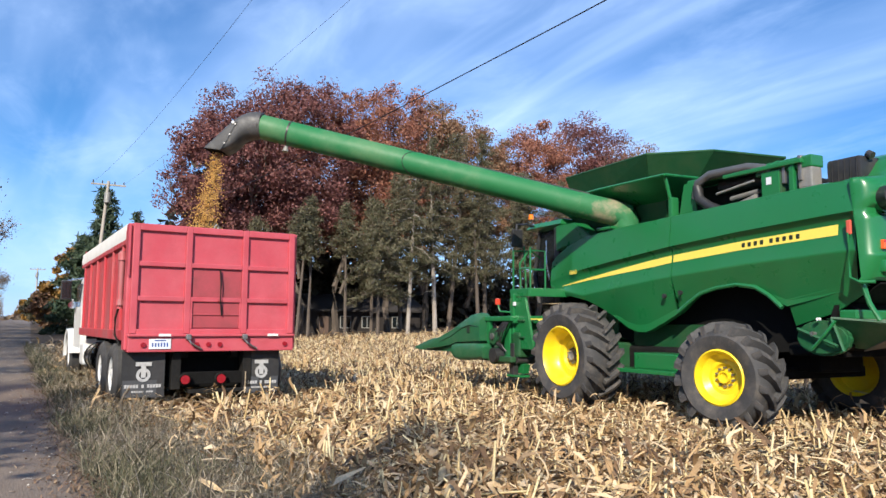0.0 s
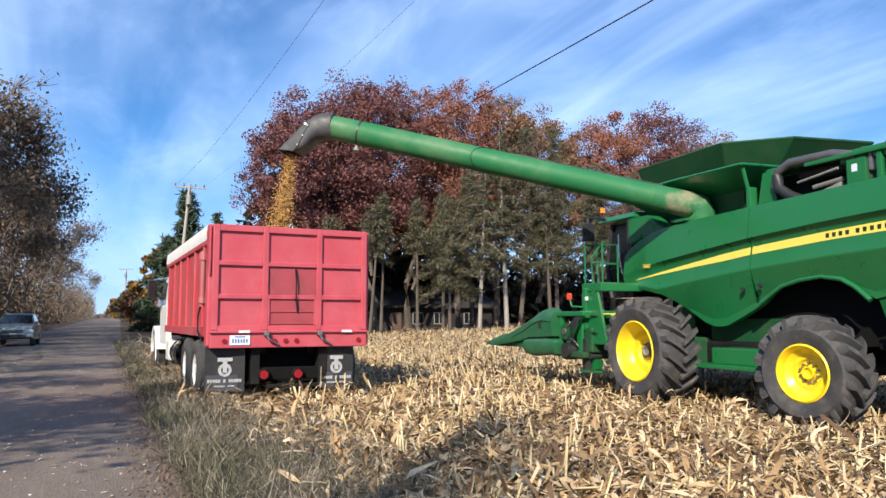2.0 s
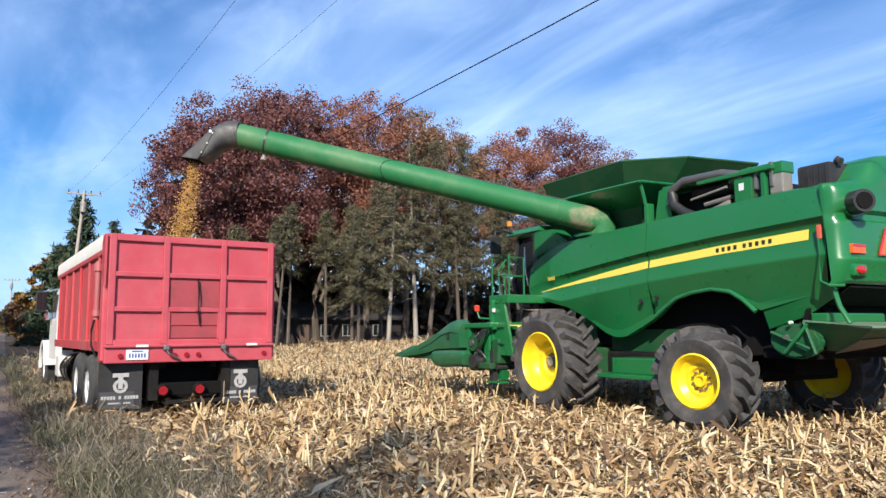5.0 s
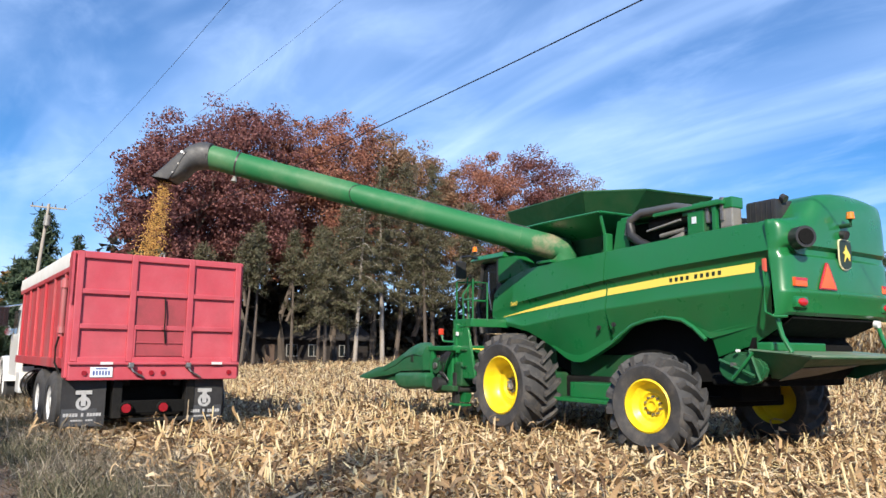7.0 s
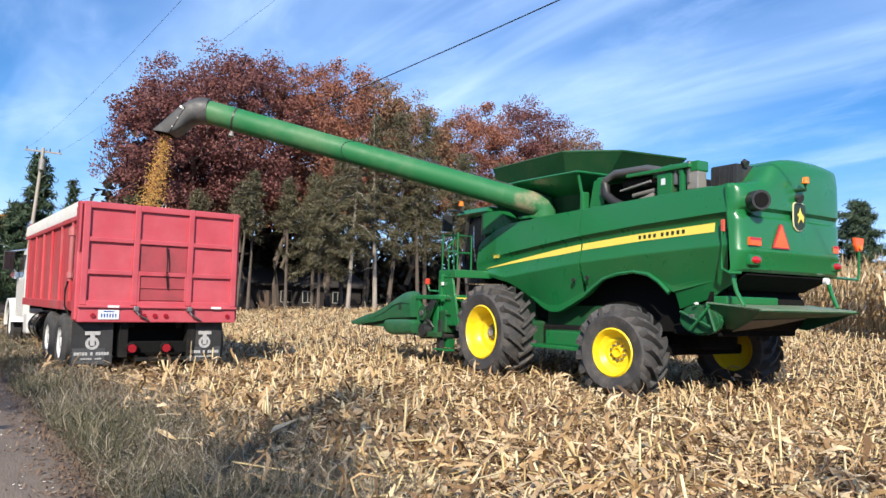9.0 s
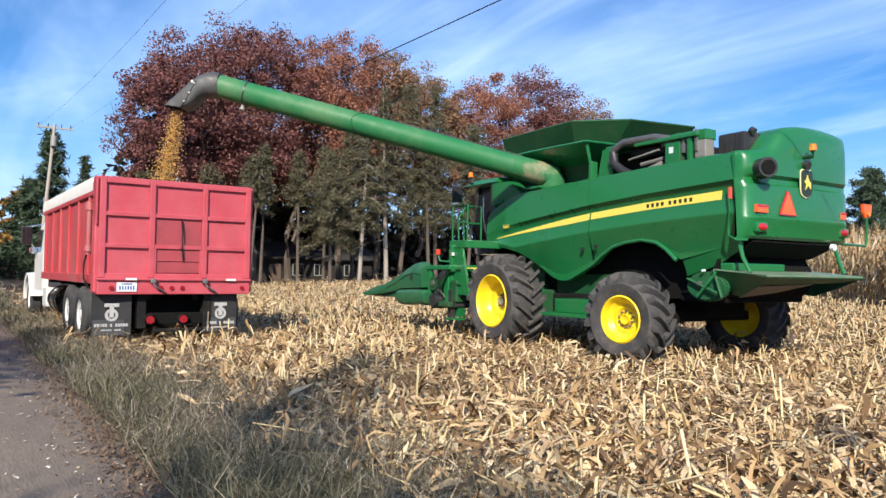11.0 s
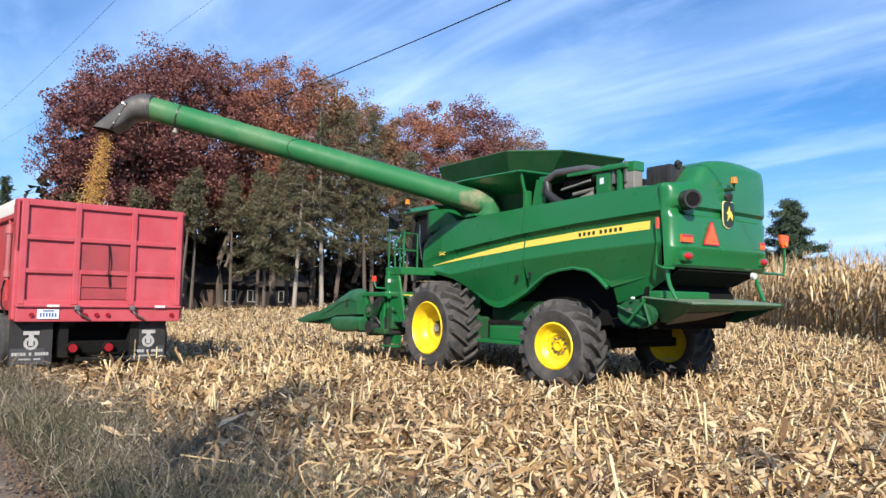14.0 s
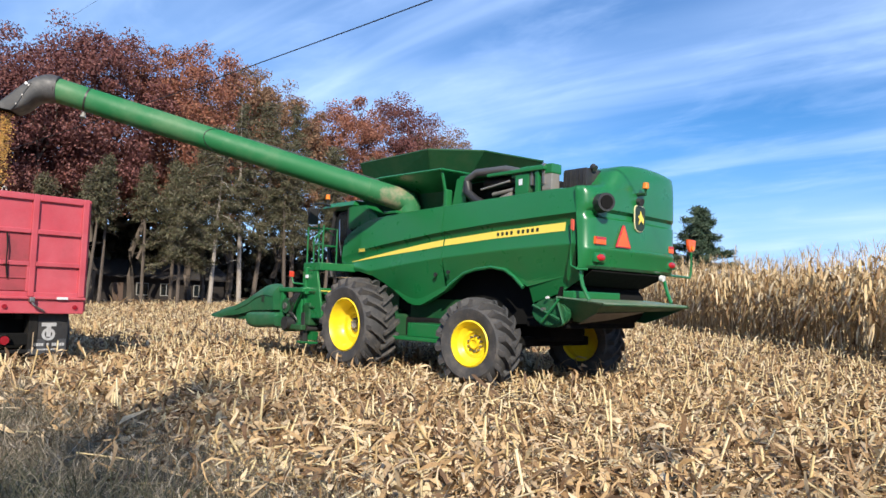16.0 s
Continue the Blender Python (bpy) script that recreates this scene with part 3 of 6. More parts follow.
part("bumper", box(0.0, 2.58, 10.3, 10.42, 0.4, 0.7, 0.04), CHROME, truck)
arm = part("mirror_arm", pipe([(0.3, 7.9, 1.75), (-0.05, 8.0, 1.82), (-0.22, 8.0, 2.0), (-0.22, 8.0, 2.35), (0.32, 7.9, 2.45)], 0.018), CHROME, truck, "chrome mirror bracket")
mir = part("mirror", box(-0.36, -0.12, 7.95, 8.03, 1.88, 2.36, 0.03), BLACK, arm, "black rectangular door mirror")
part("mirror_glass", box(-0.34, -0.14, 7.942, 7.952, 1.92, 2.33), GLASS, mir)
part("round_mirror", lathe([(0.0, 0.001), (0.0, 0.09), (0.04, 0.07), (0.06, 0.001)], n=18), CHROME, arm, "round convex mirror", True).matrix_basis = Matrix.Translation((-0.10, 7.95, 1.76)) @ Matrix.Rotation(radians(90), 4, "Z")
part("exhaust_stack", pipe([(2.2, 6.65, 0.9), (2.2, 6.65, 2.4), (2.2, 6.6, 2.7)], 0.06), CHROME, truck, "chrome exhaust stack", True)
# ---- the combine harvester; local x to its right, y forward from the front axle ----
HEAD = radians(-2.95)
c_, s_ = math.cos(HEAD), math.sin(HEAD)
U0, V0 = 9.3, 9.83
COMBINE = Matrix.Translation((c_ * U0 - s_ * V0, s_ * U0 + c_ * V0, 0)) @ Matrix.Rotation(HEAD, 4, "Z")
combine = thing("combine_harvester", "large green combine harvester with yellow wheels and extended unloading auger", "combine harvester", COMBINE)


def line(y, knots):
    """A value at y from (y, value) knots in falling y."""
    return float(np.interp(-y, [-k[0] for k in knots], [k[1] for k in knots]))


TOP = [(1.45, 2.50), (1.3, 2.62), (1.0, 2.75), (0.5, 2.89), (-0.3, 2.94), (-1.6, 2.98), (-4.1, 3.06), (-4.62, 3.03)]
STRIPE = [(1.45, 1.98), (1.1, 2.05), (0.4, 2.135), (-0.4, 2.22), (-1.6, 2.335), (-2.9, 2.42), (-4.2, 2.475), (-4.62, 2.49)]
LOW = [(1.45, 2.02), (1.25, 1.90), (0.85, 1.85), (0.4, 1.76), (0.1, 1.62), (-0.2, 1.44), (-0.5, 1.28), (-0.72, 1.215), (-0.95, 1.225), (-1.3, 1.37), (-1.65, 1.53),
       (-1.85, 1.66), (-2.1, 1.80), (-2.4, 1.87), (-2.75, 1.90), (-3.05, 1.85), (-3.25, 1.74), (-3.45, 1.57), (-3.8, 1.64), (-4.2, 1.73), (-4.62, 1.82)]


def section(y, side):
    top, mid, low = line(y, TOP), line(y, STRIPE), line(y, LOW)
    fade = min(1.0, max(0.0, (1.45 - y) / 1.2))
    crease = max(low + 0.07, mid - 0.27)
    up = min(mid + 0.185, top - 0.05)
    tuck = 0.18 * min(1.0, (crease - low) / 0.5)
    pts = [(-1.10, top + 0.02), (-1.16, top), (-1.205 - 0.02 * fade, up), (-1.205 + 0.038 * fade, up - 0.045), (-1.142 - 0.02 * (1 - fade), mid + 0.06), (-1.160 - 0.015 * (1 - fade), mid - 0.06), (-1.198, crease + 0.02), (-1.203, crease), (-1.196, crease - 0.02), (-1.20 + tuck, low), (-1.14 + tuck, low)]
    return [(x * side, y, z) for x, z in pts] + [(-(1.05) * side * -1 * -1, y, low + 0.01), (-(1.05) * side, y, top + 0.02)]


def side_panel(y0, y1, side, n):
    return loft([section(y0 + (y1 - y0) * k / n, side) for k in range(n + 1)])


for side in (1, -1):
    front_p = part("side_panel", side_panel(1.45, -1.61, side, 30), GREEN, combine, "glossy green side shield with yellow stripe", True)
    rear_p = part("side_panel", side_panel(-1.63, -4.56, side, 30), GREEN, combine, "glossy green rear side shield", True)
    for ya, yb, host in ((1.12, -1.6, front_p), (-1.64, -4.30, rear_p)):
        rows = []
        for k in range(17):
            y = ya + (yb - ya) * k / 16
            w = 0.004 + 0.052 * min(1.0, (1.12 - y) / 2.2) + 0.008 * max(0.0, (-1.6 - y) / 2.6)
            mid = line(y, STRIPE)
            fade = min(1.0, max(0.0, (1.45 - y) / 1.2))
            xa, xb = -1.142 - 0.02 * (1 - fade), -1.160 - 0.015 * (1 - fade)
            at = lambda z: (xa + (xb - xa) * (mid + 0.06 - z) / 0.12) * side
            rows.append([(at(mid + w) - 0.005 * side, y, mid + w), (at(mid - w) - 0.005 * side, y, mid - w), (at(mid - w) + 0.004 * side, y, mid - w), (at(mid + w) + 0.004 * side, y, mid + w)])
        part("stripe", loft(rows), DECAL, host, "yellow decal stripe")
    arch = [(y, line(y, LOW)) for y in (-1.66, -1.85, -2.1, -2.4, -2.75, -3.05, -3.25, -3.45)]
    part("arch_lip", pipe([(side * -1.10, y, z + 0.0) for y, z in arch], 0.032, 8), GREEN, rear_p, "", True)
    for y, z in ((-1.45, 1.78), (-1.78, 1.82)):
        part("latch_cup", rod((side * -1.195, y, z), (side * -1.16, y, z), 0.035, n=12), BLACK, front_p)
# maker's name drawn as plain dark marks on the stripe
for k in range(9):
    y = -2.93 - k * 0.098 - (0.05 if k > 3 else 0)
    z = line(y, STRIPE)
    part("maker_mark", box(-1.164, -1.150, y - 0.024, y + 0.024, z - 0.030, z + 0.030, 0.004), DECAL_DK, combine)
words("S660", 0.105, DECAL, combine, Matrix.Translation((-1.236, 0.72, 2.27)) @ Matrix.Rotation(radians(-90), 4, "Z") @ Matrix.Rotation(radians(90), 4, "X"), "model_number")
# roof deck between the shields
part("deck", box(-1.06, 1.06, -4.5, -0.7, 2.86, 2.94), GREEN_DARK, combine, "dusty green engine deck")
# body core: the shade behind the shields is put into its black
part("inner_body", loft([[(x, y, z) for x, z in ((-0.72, 2.9), (0.72, 2.9), (0.72, zl), (-0.72, zl))] for y, zl in ((1.2, 1.75), (0.3, 1.2), (-1.0, 0.85), (-3.3, 1.0), (-4.0, 1.06), (-4.2, 1.6), (-4.4, 1.75))]), DEEP, combine, "threshing body coloured black for shade")
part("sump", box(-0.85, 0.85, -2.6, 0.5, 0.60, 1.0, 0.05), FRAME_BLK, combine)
# rear hood: a bulging panel with rounded shoulders
HOOD_TOP = ([-1.21, -1.0, -0.78, -0.66, -0.58, -0.50, -0.42, -0.28, -0.05, 0.3, 0.7, 1.05, 1.20, 1.27], [3.06, 3.09, 3.12, 3.17, 3.25, 3.34, 3.415, 3.475, 3.52, 3.54, 3.54, 3.51, 3.47, 3.42])
HOOD_OUT = ([-1.224, -1.21, -1.18, -1.08, -0.5, 0.0, 0.5, 1.10, 1.21, 1.25, 1.27], [-4.54, -4.61, -4.665, -4.712, -4.75, -4.76, -4.75, -4.71, -4.665, -4.60, -4.52])
HOOD_X = [-1.224, -1.218, -1.20, -1.175, -1.13, -1.05, -0.97, -0.86, -0.76, -0.68, -0.62, -0.57, -0.51, -0.45, -0.38, -0.28, -0.15, 0.0, 0.3, 0.6, 0.85, 1.02, 1.12, 1.19, 1.23, 1.255, 1.27]
rows = []
for x in HOOD_X:
    zt, yr = float(np.interp(x, *HOOD_TOP)), float(np.interp(x, *HOOD_OUT))
    k = 1.0 - 0.7 * min(1.0, max(0.0, (abs(x) - 1.08) / 0.14))
    rear = [(x, yr + b * k, z) for z, b in ((1.86, 0.05), (1.90, 0.0), (2.10, -0.035), (2.135, -0.05), (2.165, -0.048), (2.185, -0.028), (2.55, -0.028), (2.60, -0.022), (2.635, 0.022), (2.70, 0.028), (2.745, -0.03), (2.85, -0.034))]
    lift = zt - 2.85
    rear += [(x, yr + b * k, 2.85 + lift * f) for f, b in ((0.35, -0.03), (0.62, -0.018), (0.82, 0.012), (0.93, 0.05), (0.985, 0.10), (1.0, 0.17))]
    e = min(1.0, max(0.0, (abs(x) - 1.0) / 0.16))
    if x < -1.16:
        rear = [(x, min(y, -4.562), z) for x, y, z in rear]
        yr = -4.70
    rows.append(rear + [(x, -4.25 * (1 - e) + (yr + 0.175) * e, zt), (x, -3.97 * (1 - e) + (yr + 0.18) * e, zt - 0.02), (x, -3.92 * (1 - e) + (yr + 0.18) * e, min(zt - 0.05, 2.96)), (x, -4.40 * (1 - e) + (yr + 0.10) * e, 1.90)])
hood_r = part("rear_hood", loft(rows), GREEN, combine, "smooth green rear hood with rounded shoulders", True)
# recess under the hood, its shade painted as black
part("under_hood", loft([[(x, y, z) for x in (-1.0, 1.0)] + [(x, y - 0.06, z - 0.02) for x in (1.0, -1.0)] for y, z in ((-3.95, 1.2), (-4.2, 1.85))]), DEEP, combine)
# fan outlet, beacon, badge, triangle, lamps on the hood
ex = part("cooling_duct", pipe([(-0.90, -4.55, 2.81), (-0.96, -4.80, 2.81), (-1.03, -4.94, 2.81)], [0.135, 0.14, 0.135], 20), BLACK, hood_r, "round black exhaust outlet", True)
# black disc that paints the shade inside the hollow outlet
part("duct_core", rod((-1.027, -4.932, 2.81), (-1.036, -4.952, 2.81), 0.098, n=18), DEEP, ex, "", True)
part("duct_shroud", pipe([(-0.90, -4.68, 2.81), (-0.92, -4.77, 2.81)], 0.17, 20), GREEN, ex, "", True)
bc = part("rear_beacon", rod((-0.02, -4.93, 3.13), (-0.02, -4.93, 3.22), 0.055, 0.045, n=14), LENS_AMBER, hood_r, "amber beacon lamp", True)
part("beacon_bracket", pipe([(-0.02, -4.74, 3.05), (-0.02, -4.93, 3.05), (-0.02, -4.93, 3.13)], 0.03), GREEN_DARK, bc)
part("work_lamp", rod((-0.02, -4.78, 2.95), (-0.02, -4.87, 2.92), 0.045, 0.06, n=14), BLACK, hood_r, "small black work lamp", True)
BADGE = ((-0.11, 0.20), (0.11, 0.20), (0.15, 0.185), (0.165, 0.14), (0.165, -0.08), (0.14, -0.16), (0.08, -0.20), (0, -0.215), (-0.08, -0.20), (-0.14, -0.16), (-0.165, -0.08), (-0.165, 0.14), (-0.15, 0.185))
bd = part("badge", slab([(0.02 + x * 0.86, -4.79, 2.68 + z) for x, z in BADGE], (0, -1, 0), 0.02, bevel=0.006), mat("cream_badge_edge", (0.72, 0.68, 0.42), 0.4, grain=0.04), hood_r, "shield badge in cream and black")
part("badge_field", slab([(0.02 + x * 0.79, -4.812, 2.68 + z * 0.92) for x, z in BADGE], (0, -1, 0), 0.006), DECAL_DK, bd)
part("badge_mark", slab([(0.02 + x * 0.86, -4.82, 2.68 + z) for x, z in ((-0.09, 0.02), (-0.03, 0.05), (0.0, 0.12), (0.03, 0.06), (0.1, 0.0), (0.09, -0.09), (0.02, -0.03), (-0.06, -0.10), (-0.03, -0.01))], (0, -1, 0), 0.006), DECAL, bd)
sm = part("warning_triangle", slab([(-0.58, -4.79, 2.20), (-0.20, -4.79, 2.20), (-0.215, -4.79, 2.25), (-0.365, -4.79, 2.54), (-0.415, -4.79, 2.54), (-0.565, -4.79, 2.25)], (0, -1, 0), 0.012), LENS_RED, hood_r, "orange slow-vehicle triangle with red edge")
part("triangle_field", slab([(-0.555, -4.803, 2.215), (-0.225, -4.803, 2.215), (-0.39, -4.803, 2.525)], (0, -1, 0), 0.004), REFLECT, sm)
for x0, x1, y in ((-1.05, -0.80, -4.745), (0.96, 1.10, -4.72)):
    strip = part("reflector", box(x0, x1, y - 0.035, y + 0.03, 2.215, 2.325, 0.006), REFLECT, hood_r, "orange reflector strip")
    part("reflector_edge", box(x0 + 0.004, x1 - 0.004, y - 0.039, y - 0.034, 2.29, 2.322), LENS_RED, strip)
for x, y in ((-0.93, -4.74), (1.04, -4.71)):
    lm = part("rear_lamp", lathe([(-0.02, 0.001), (-0.014, 0.038), (0.0, 0.05), (0.03, 0.05)], n=18), LENS_RED, hood_r, "red oval rear lamp", True)
    lm.matrix_basis = Matrix.Translation((x, y - 0.055, 2.02)) @ Matrix.Rotation(radians(90), 4, "Z") @ Matrix.Diagonal((1, 2.0, 1, 1))
    part("lamp_housing", box(x - 0.135, x + 0.135, y - 0.05, y + 0.10, 1.945, 2.095, 0.045), GREEN, hood_r, "", True)
part("side_lamp", box(-1.235, -1.20, -4.51, -4.455, 2.40, 2.57, 0.012), mat("faded_red_reflector", (0.62, 0.11, 0.07), 0.4, grain=0.05), combine, "faded red side marker")
part("side_conduit", pipe([(-1.225, -4.47, 2.42), (-1.225, -4.47, 1.90), (-1.215, -4.58, 1.84), (-1.15, -4.72, 1.84)], 0.018), GREEN, combine)
# engine bay on top
# black box that paints the shade inside the open engine bay
bay = part("engine_cover", box(-0.62, 0.9, -3.15, -1.45, 2.94, 3.46, 0.05), FRAME_BLK, combine, "black box for the shaded depth of the engine bay")
part("intake_pipe", pipe([(-0.98, -1.95, 3.22), (-1.0, -2.02, 3.44), (-1.0, -2.25, 3.53), (-0.98, -2.9, 3.52), (-0.95, -3.15, 3.46), (-0.85, -3.25, 3.3)], 0.065, 12), mat("dull_grey_pipe", (0.14, 0.14, 0.14), 0.45, metal=0.5, grain=0.1), bay, "grey exhaust pipe", True)
part("black_hose", pipe([(-0.99, -2.0, 3.4), (-1.02, -2.05, 3.2), (-1.03, -2.25, 3.06), (-1.0, -2.45, 2.96)], 0.075, 12), BLACK, bay, "black rubber hose", True)
part("muffler", rod((-0.7, -2.2, 3.38), (-0.7, -3.0, 3.38), 0.10, n=18), BLACK, bay, "", True)
part("guard_rail", pipe([(-1.04, -2.4, 3.22), (-1.06, -2.7, 3.25), (-1.05, -3.05, 3.30)], 0.018), GALV, bay)
part("bay_frame", box(-0.98, -0.3, -3.42, -3.34, 2.95, 3.50, 0.015), GREEN_DARK, combine)
for x in (-1.0, -0.55):
    part("bay_post", box(x, x + 0.07, -3.62, -3.55, 2.95, 3.44, 0.012), GREEN, combine)
part("bay_beam", box(-0.96, -0.72, -3.86, -3.0, 3.36, 3.52, 0.02), GREEN, combine)
part("bay_lintel", box(-0.95, -0.6, -3.05, -1.75, 3.46, 3.53, 0.02), GREEN, combine)
part("bay_cheek", slab([(-0.98, -1.60, 2.95), (-0.98, -1.98, 2.95), (-0.98, -1.90, 3.48), (-0.98, -1.72, 3.48)], (1, 0, 0), 0.03), GREEN, combine)
part("bay_plate", box(-0.99, -0.96, -3.40, -3.12, 2.95, 3.40, 0.01), GREEN, combine)
part("bay_label", box(-0.997, -0.991, -3.28, -3.20, 3.22, 3.32, 0.002), PLATE, combine)
part("hot_shield", pipe([(-0.80, -2.45, 3.16), (-0.82, -2.95, 3.20)], 0.035), GALV, combine, "bright bent heat shield")
part("coupler", rod((-0.85, -2.7, 3.0), (-0.85, -2.95, 3.06), 0.10, n=14), GALV, combine, "", True)
part("bay_beam", box(-1.03, -0.95, -3.75, -2.5, 3.42, 3.48, 0.015), GREEN, combine)
for k in range(5):
    part("bay_fitting", box(-0.98 + 0.03 * (k % 2), -0.86, -3.72 + k * 0.12, -3.67 + k * 0.12, 3.2, 3.53 - 0.04 * (k % 3), 0.01), GREEN if k % 2 else STEEL, combine)
part("hydraulic_block", box(-0.95, -0.75, -3.85, -3.65, 3.1, 3.4, 0.02), GALV, combine)
rad = part("air_cleaner", box(-0.80, -0.05, -4.40, -3.94, 3.10, 3.42, 0.05), BLACK, combine, "black ribbed air cleaner box", True)
for k in range(5):
    part("cleaner_rib", box(-0.812, -0.038, -4.35 + k * 0.08, -4.34 + k * 0.08, 3.115, 3.39, 0.006), BLACK, rad)
part("cleaner_cap", rod((-0.66, -4.46, 3.40), (-0.66, -4.40, 3.44), 0.05, n=12), BLACK, rad)
# grain tank with flared extensions in two tiers; shade under the flares is in the dark green


def flare(x0, x1, y0, y1, z0, x2, x3, y2, y3, z1, peak, mats, names):
    """Four flared sheet-metal walls between a lower and an upper rectangle; each wall is its own sheet."""
    lo = [(x0, y0, z0), (x1, y0, z0), (x1, y1, z0), (x0, y1, z0)]
    hi = [(x2, y2, z1), (x3, y2, z1), (x3, y3, z1), (x2, y3, z1)]
    for k in range(4):
        a, b, c, d = Vector(lo[k]), Vector(lo[(k + 1) % 4]), Vector(hi[(k + 1) % 4]), Vector(hi[k])
        m_ = (c + d) / 2 + Vector((0, 0, peak))
        nrm = (b - a).cross(d - a)
        part(names, slab([a, b, c, m_, d], nrm, 0.018), mats, grain_tank)
        part("rim_fold", pipe([d, m_, c], 0.022, 6), mats, grain_tank)


grain_tank = part("grain_tank", box(-0.62, 1.0, -0.9, 1.3, 2.8, 3.2), GREEN_DARK, combine, "dark green grain tank with flared extensions")
flare(-0.62, 1.0, -1.0, 1.35, 3.05, -0.72, 1.05, -1.1, 1.38, 3.36, 0.0, GREEN_DARK, "tank_wall")
flare(-0.72, 1.05, -1.1, 1.38, 3.36, -1.25, 1.2, -1.60, 1.45, 3.63, 0.02, GREEN, "tank_flap")
tank_lo = [(-0.62, 1.30), (-0.62, -0.62), (-0.20, -1.02), (1.0, -1.15), (1.0, 1.30)]
tank_hi = [(-0.96, 1.25), (-1.02, -0.97), (-0.28, -1.68), (1.15, -1.88), (1.25, 1.25)]
for k in range(5):
    j = (k + 1) % 5
    a, b, c, d = Vector((*tank_lo[k], 3.42)), Vector((*tank_lo[j], 3.42)), Vector((*tank_hi[j], 4.10)), Vector((*tank_hi[k], 4.10))
    part("tank_extension", slab([a, b, c, d], (b - a).cross(d - a), 0.018), GREEN_DARK, grain_tank, "dark green hopper sheet")
    part("rim_fold", pipe([d, c], 0.022, 6), GREEN_DARK, grain_tank)
part("tank_strut", pipe([(-1.18, -1.54, 3.60), (-1.05, -1.52, 3.2), (-1.08, -1.55, 2.95)], 0.03), GREEN, grain_tank)
part("tank_ladder", box(-1.1, -0.95, -1.58, -1.5, 2.95, 3.30, 0.02), GREEN, grain_tank)
part("tank_side_box", slab([(-1.10, 0.35, 2.88), (-1.10, 1.42, 2.72), (-1.10, 1.42, 3.20), (-1.10, 0.85, 3.20)], (1, 0, 0), 0.3, bevel=0.02), GREEN, combine, "green shoulder panel behind the cab")
# unloading auger, swung out
A0, A1 = Vector((-0.78, -0.35, 3.16)), Vector((-6.39, 2.87, 4.79))
ad = (A1 - A0).normalized()
elbow = part("auger_elbow", pipe([(-0.86, -0.28, 2.75), (-0.86, -0.285, 2.95), (-0.88, -0.29, 3.07), A0 + ad * 0.16, A0 + ad * 0.30, A0 + ad * 0.95], [0.235, 0.235, 0.23, 0.225, 0.22, 0.2155], 24), GREEN_STAIN, combine, "dust-stained green auger elbow", True)
part("elbow_flange", pipe([A0 + ad * 0.93, A0 + ad * 0.955], 0.219, 24), GREEN_AUGER, elbow, "", True)
part("elbow_bracket", box(-1.2, -0.8, -0.3, 0.1, 2.95, 3.0, 0.01), GREEN, elbow)
tube = part("auger_tube", pipe([A0 + ad * t for t in (0.3, 1.5, 3.0, 4.5, 5.6, (A1 - A0).length)], [0.21, 0.212, 0.212, 0.214, 0.215, 0.215], 28), GREEN_AUGER, combine, "long green unloading auger tube, dusty in places", True)
q = ad.to_track_quat("Z", "Y").to_matrix().to_4x4()
part("tube_band", pipe([A0 + ad * 6.105, A0 + ad * 6.135], 0.222, 28), BLACK, tube, "black strap", True)
seam = [A0 + ad * (3.75 + 0.30 * math.cos(a)) + q.to_3x3() @ Vector((0.216 * math.cos(a), 0.216 * math.sin(a), 0)) for a in [2 * math.pi * k / 28 for k in range(29)]]
part("tube_seam", pipe(seam, 0.007, 5), BLACK, tube)
top_v = Vector((0, 0, 1)) - ad * ad.z
top_v.normalize()
part("tube_wiring", pipe([A0 + ad * t + top_v * 0.225 for t in (0.8, 2.2, 3.2)] + [A0 + ad * 3.4 + top_v * 0.205], 0.011, 5), BLACK, tube)
al = part("auger_lamp", rod(A0 + ad * 6.12 - top_v * 0.23, A0 + ad * 6.12 - top_v * 0.34 + Vector((0, -0.03, 0)), 0.03, 0.055, n=12), GALV, tube, "small work lamp under the auger", True)
sp = A1
out = Vector((ad.x, ad.y, 0)).normalized()
acr = out.cross(Vector((0, 0, 1)))
rings = []
for s0, z0, s1, z1, w, sq in ((-0.06, 0.235, -0.03, -0.225, 0.232, 0.9), (0.06, 0.255, 0.04, -0.235, 0.245, 0.9), (0.16, 0.245, 0.13, -0.24, 0.25, 0.85), (0.30, 0.18, 0.24, -0.255, 0.25, 0.75), (0.40, 0.10, 0.31, -0.30, 0.25, 0.62),
                              (0.47, 0.035, 0.37, -0.355, 0.25, 0.5), (0.58, -0.075, 0.45, -0.415, 0.245, 0.4), (0.72, -0.225, 0.53, -0.455, 0.24, 0.33), (0.93, -0.425, 0.59, -0.475, 0.235, 0.28)):
    mid_p = sp + out * (s0 + s1) / 2 + Vector((0, 0, (z0 + z1) / 2))
    half = out * (s0 - s1) / 2 + Vector((0, 0, (z0 - z1) / 2))
    rings.append([mid_p + acr * w * math.copysign(abs(math.cos(a)) ** sq, math.cos(a)) + half * math.copysign(abs(math.sin(a)) ** sq, math.sin(a)) for a in [2 * math.pi * k / 24 for k in range(24)]])
spout = part("spout", loft(rings), SPOUT, combine, "dark grey rubber unloading spout", True)
mouth = [sp + out * s0 + Vector((0, 0, z0)) + acr * w for s0, z0, w in ((0.91, -0.431, 0.21), (0.91, -0.431, -0.21), (0.61, -0.480, -0.21), (0.61, -0.480, 0.21))]
# black plate that paints the shade inside the open mouth
part("spout_mouth", slab(mouth, (0, 0, -1), 0.006), DEEP, spout, "black plate for the shaded mouth of the spout")
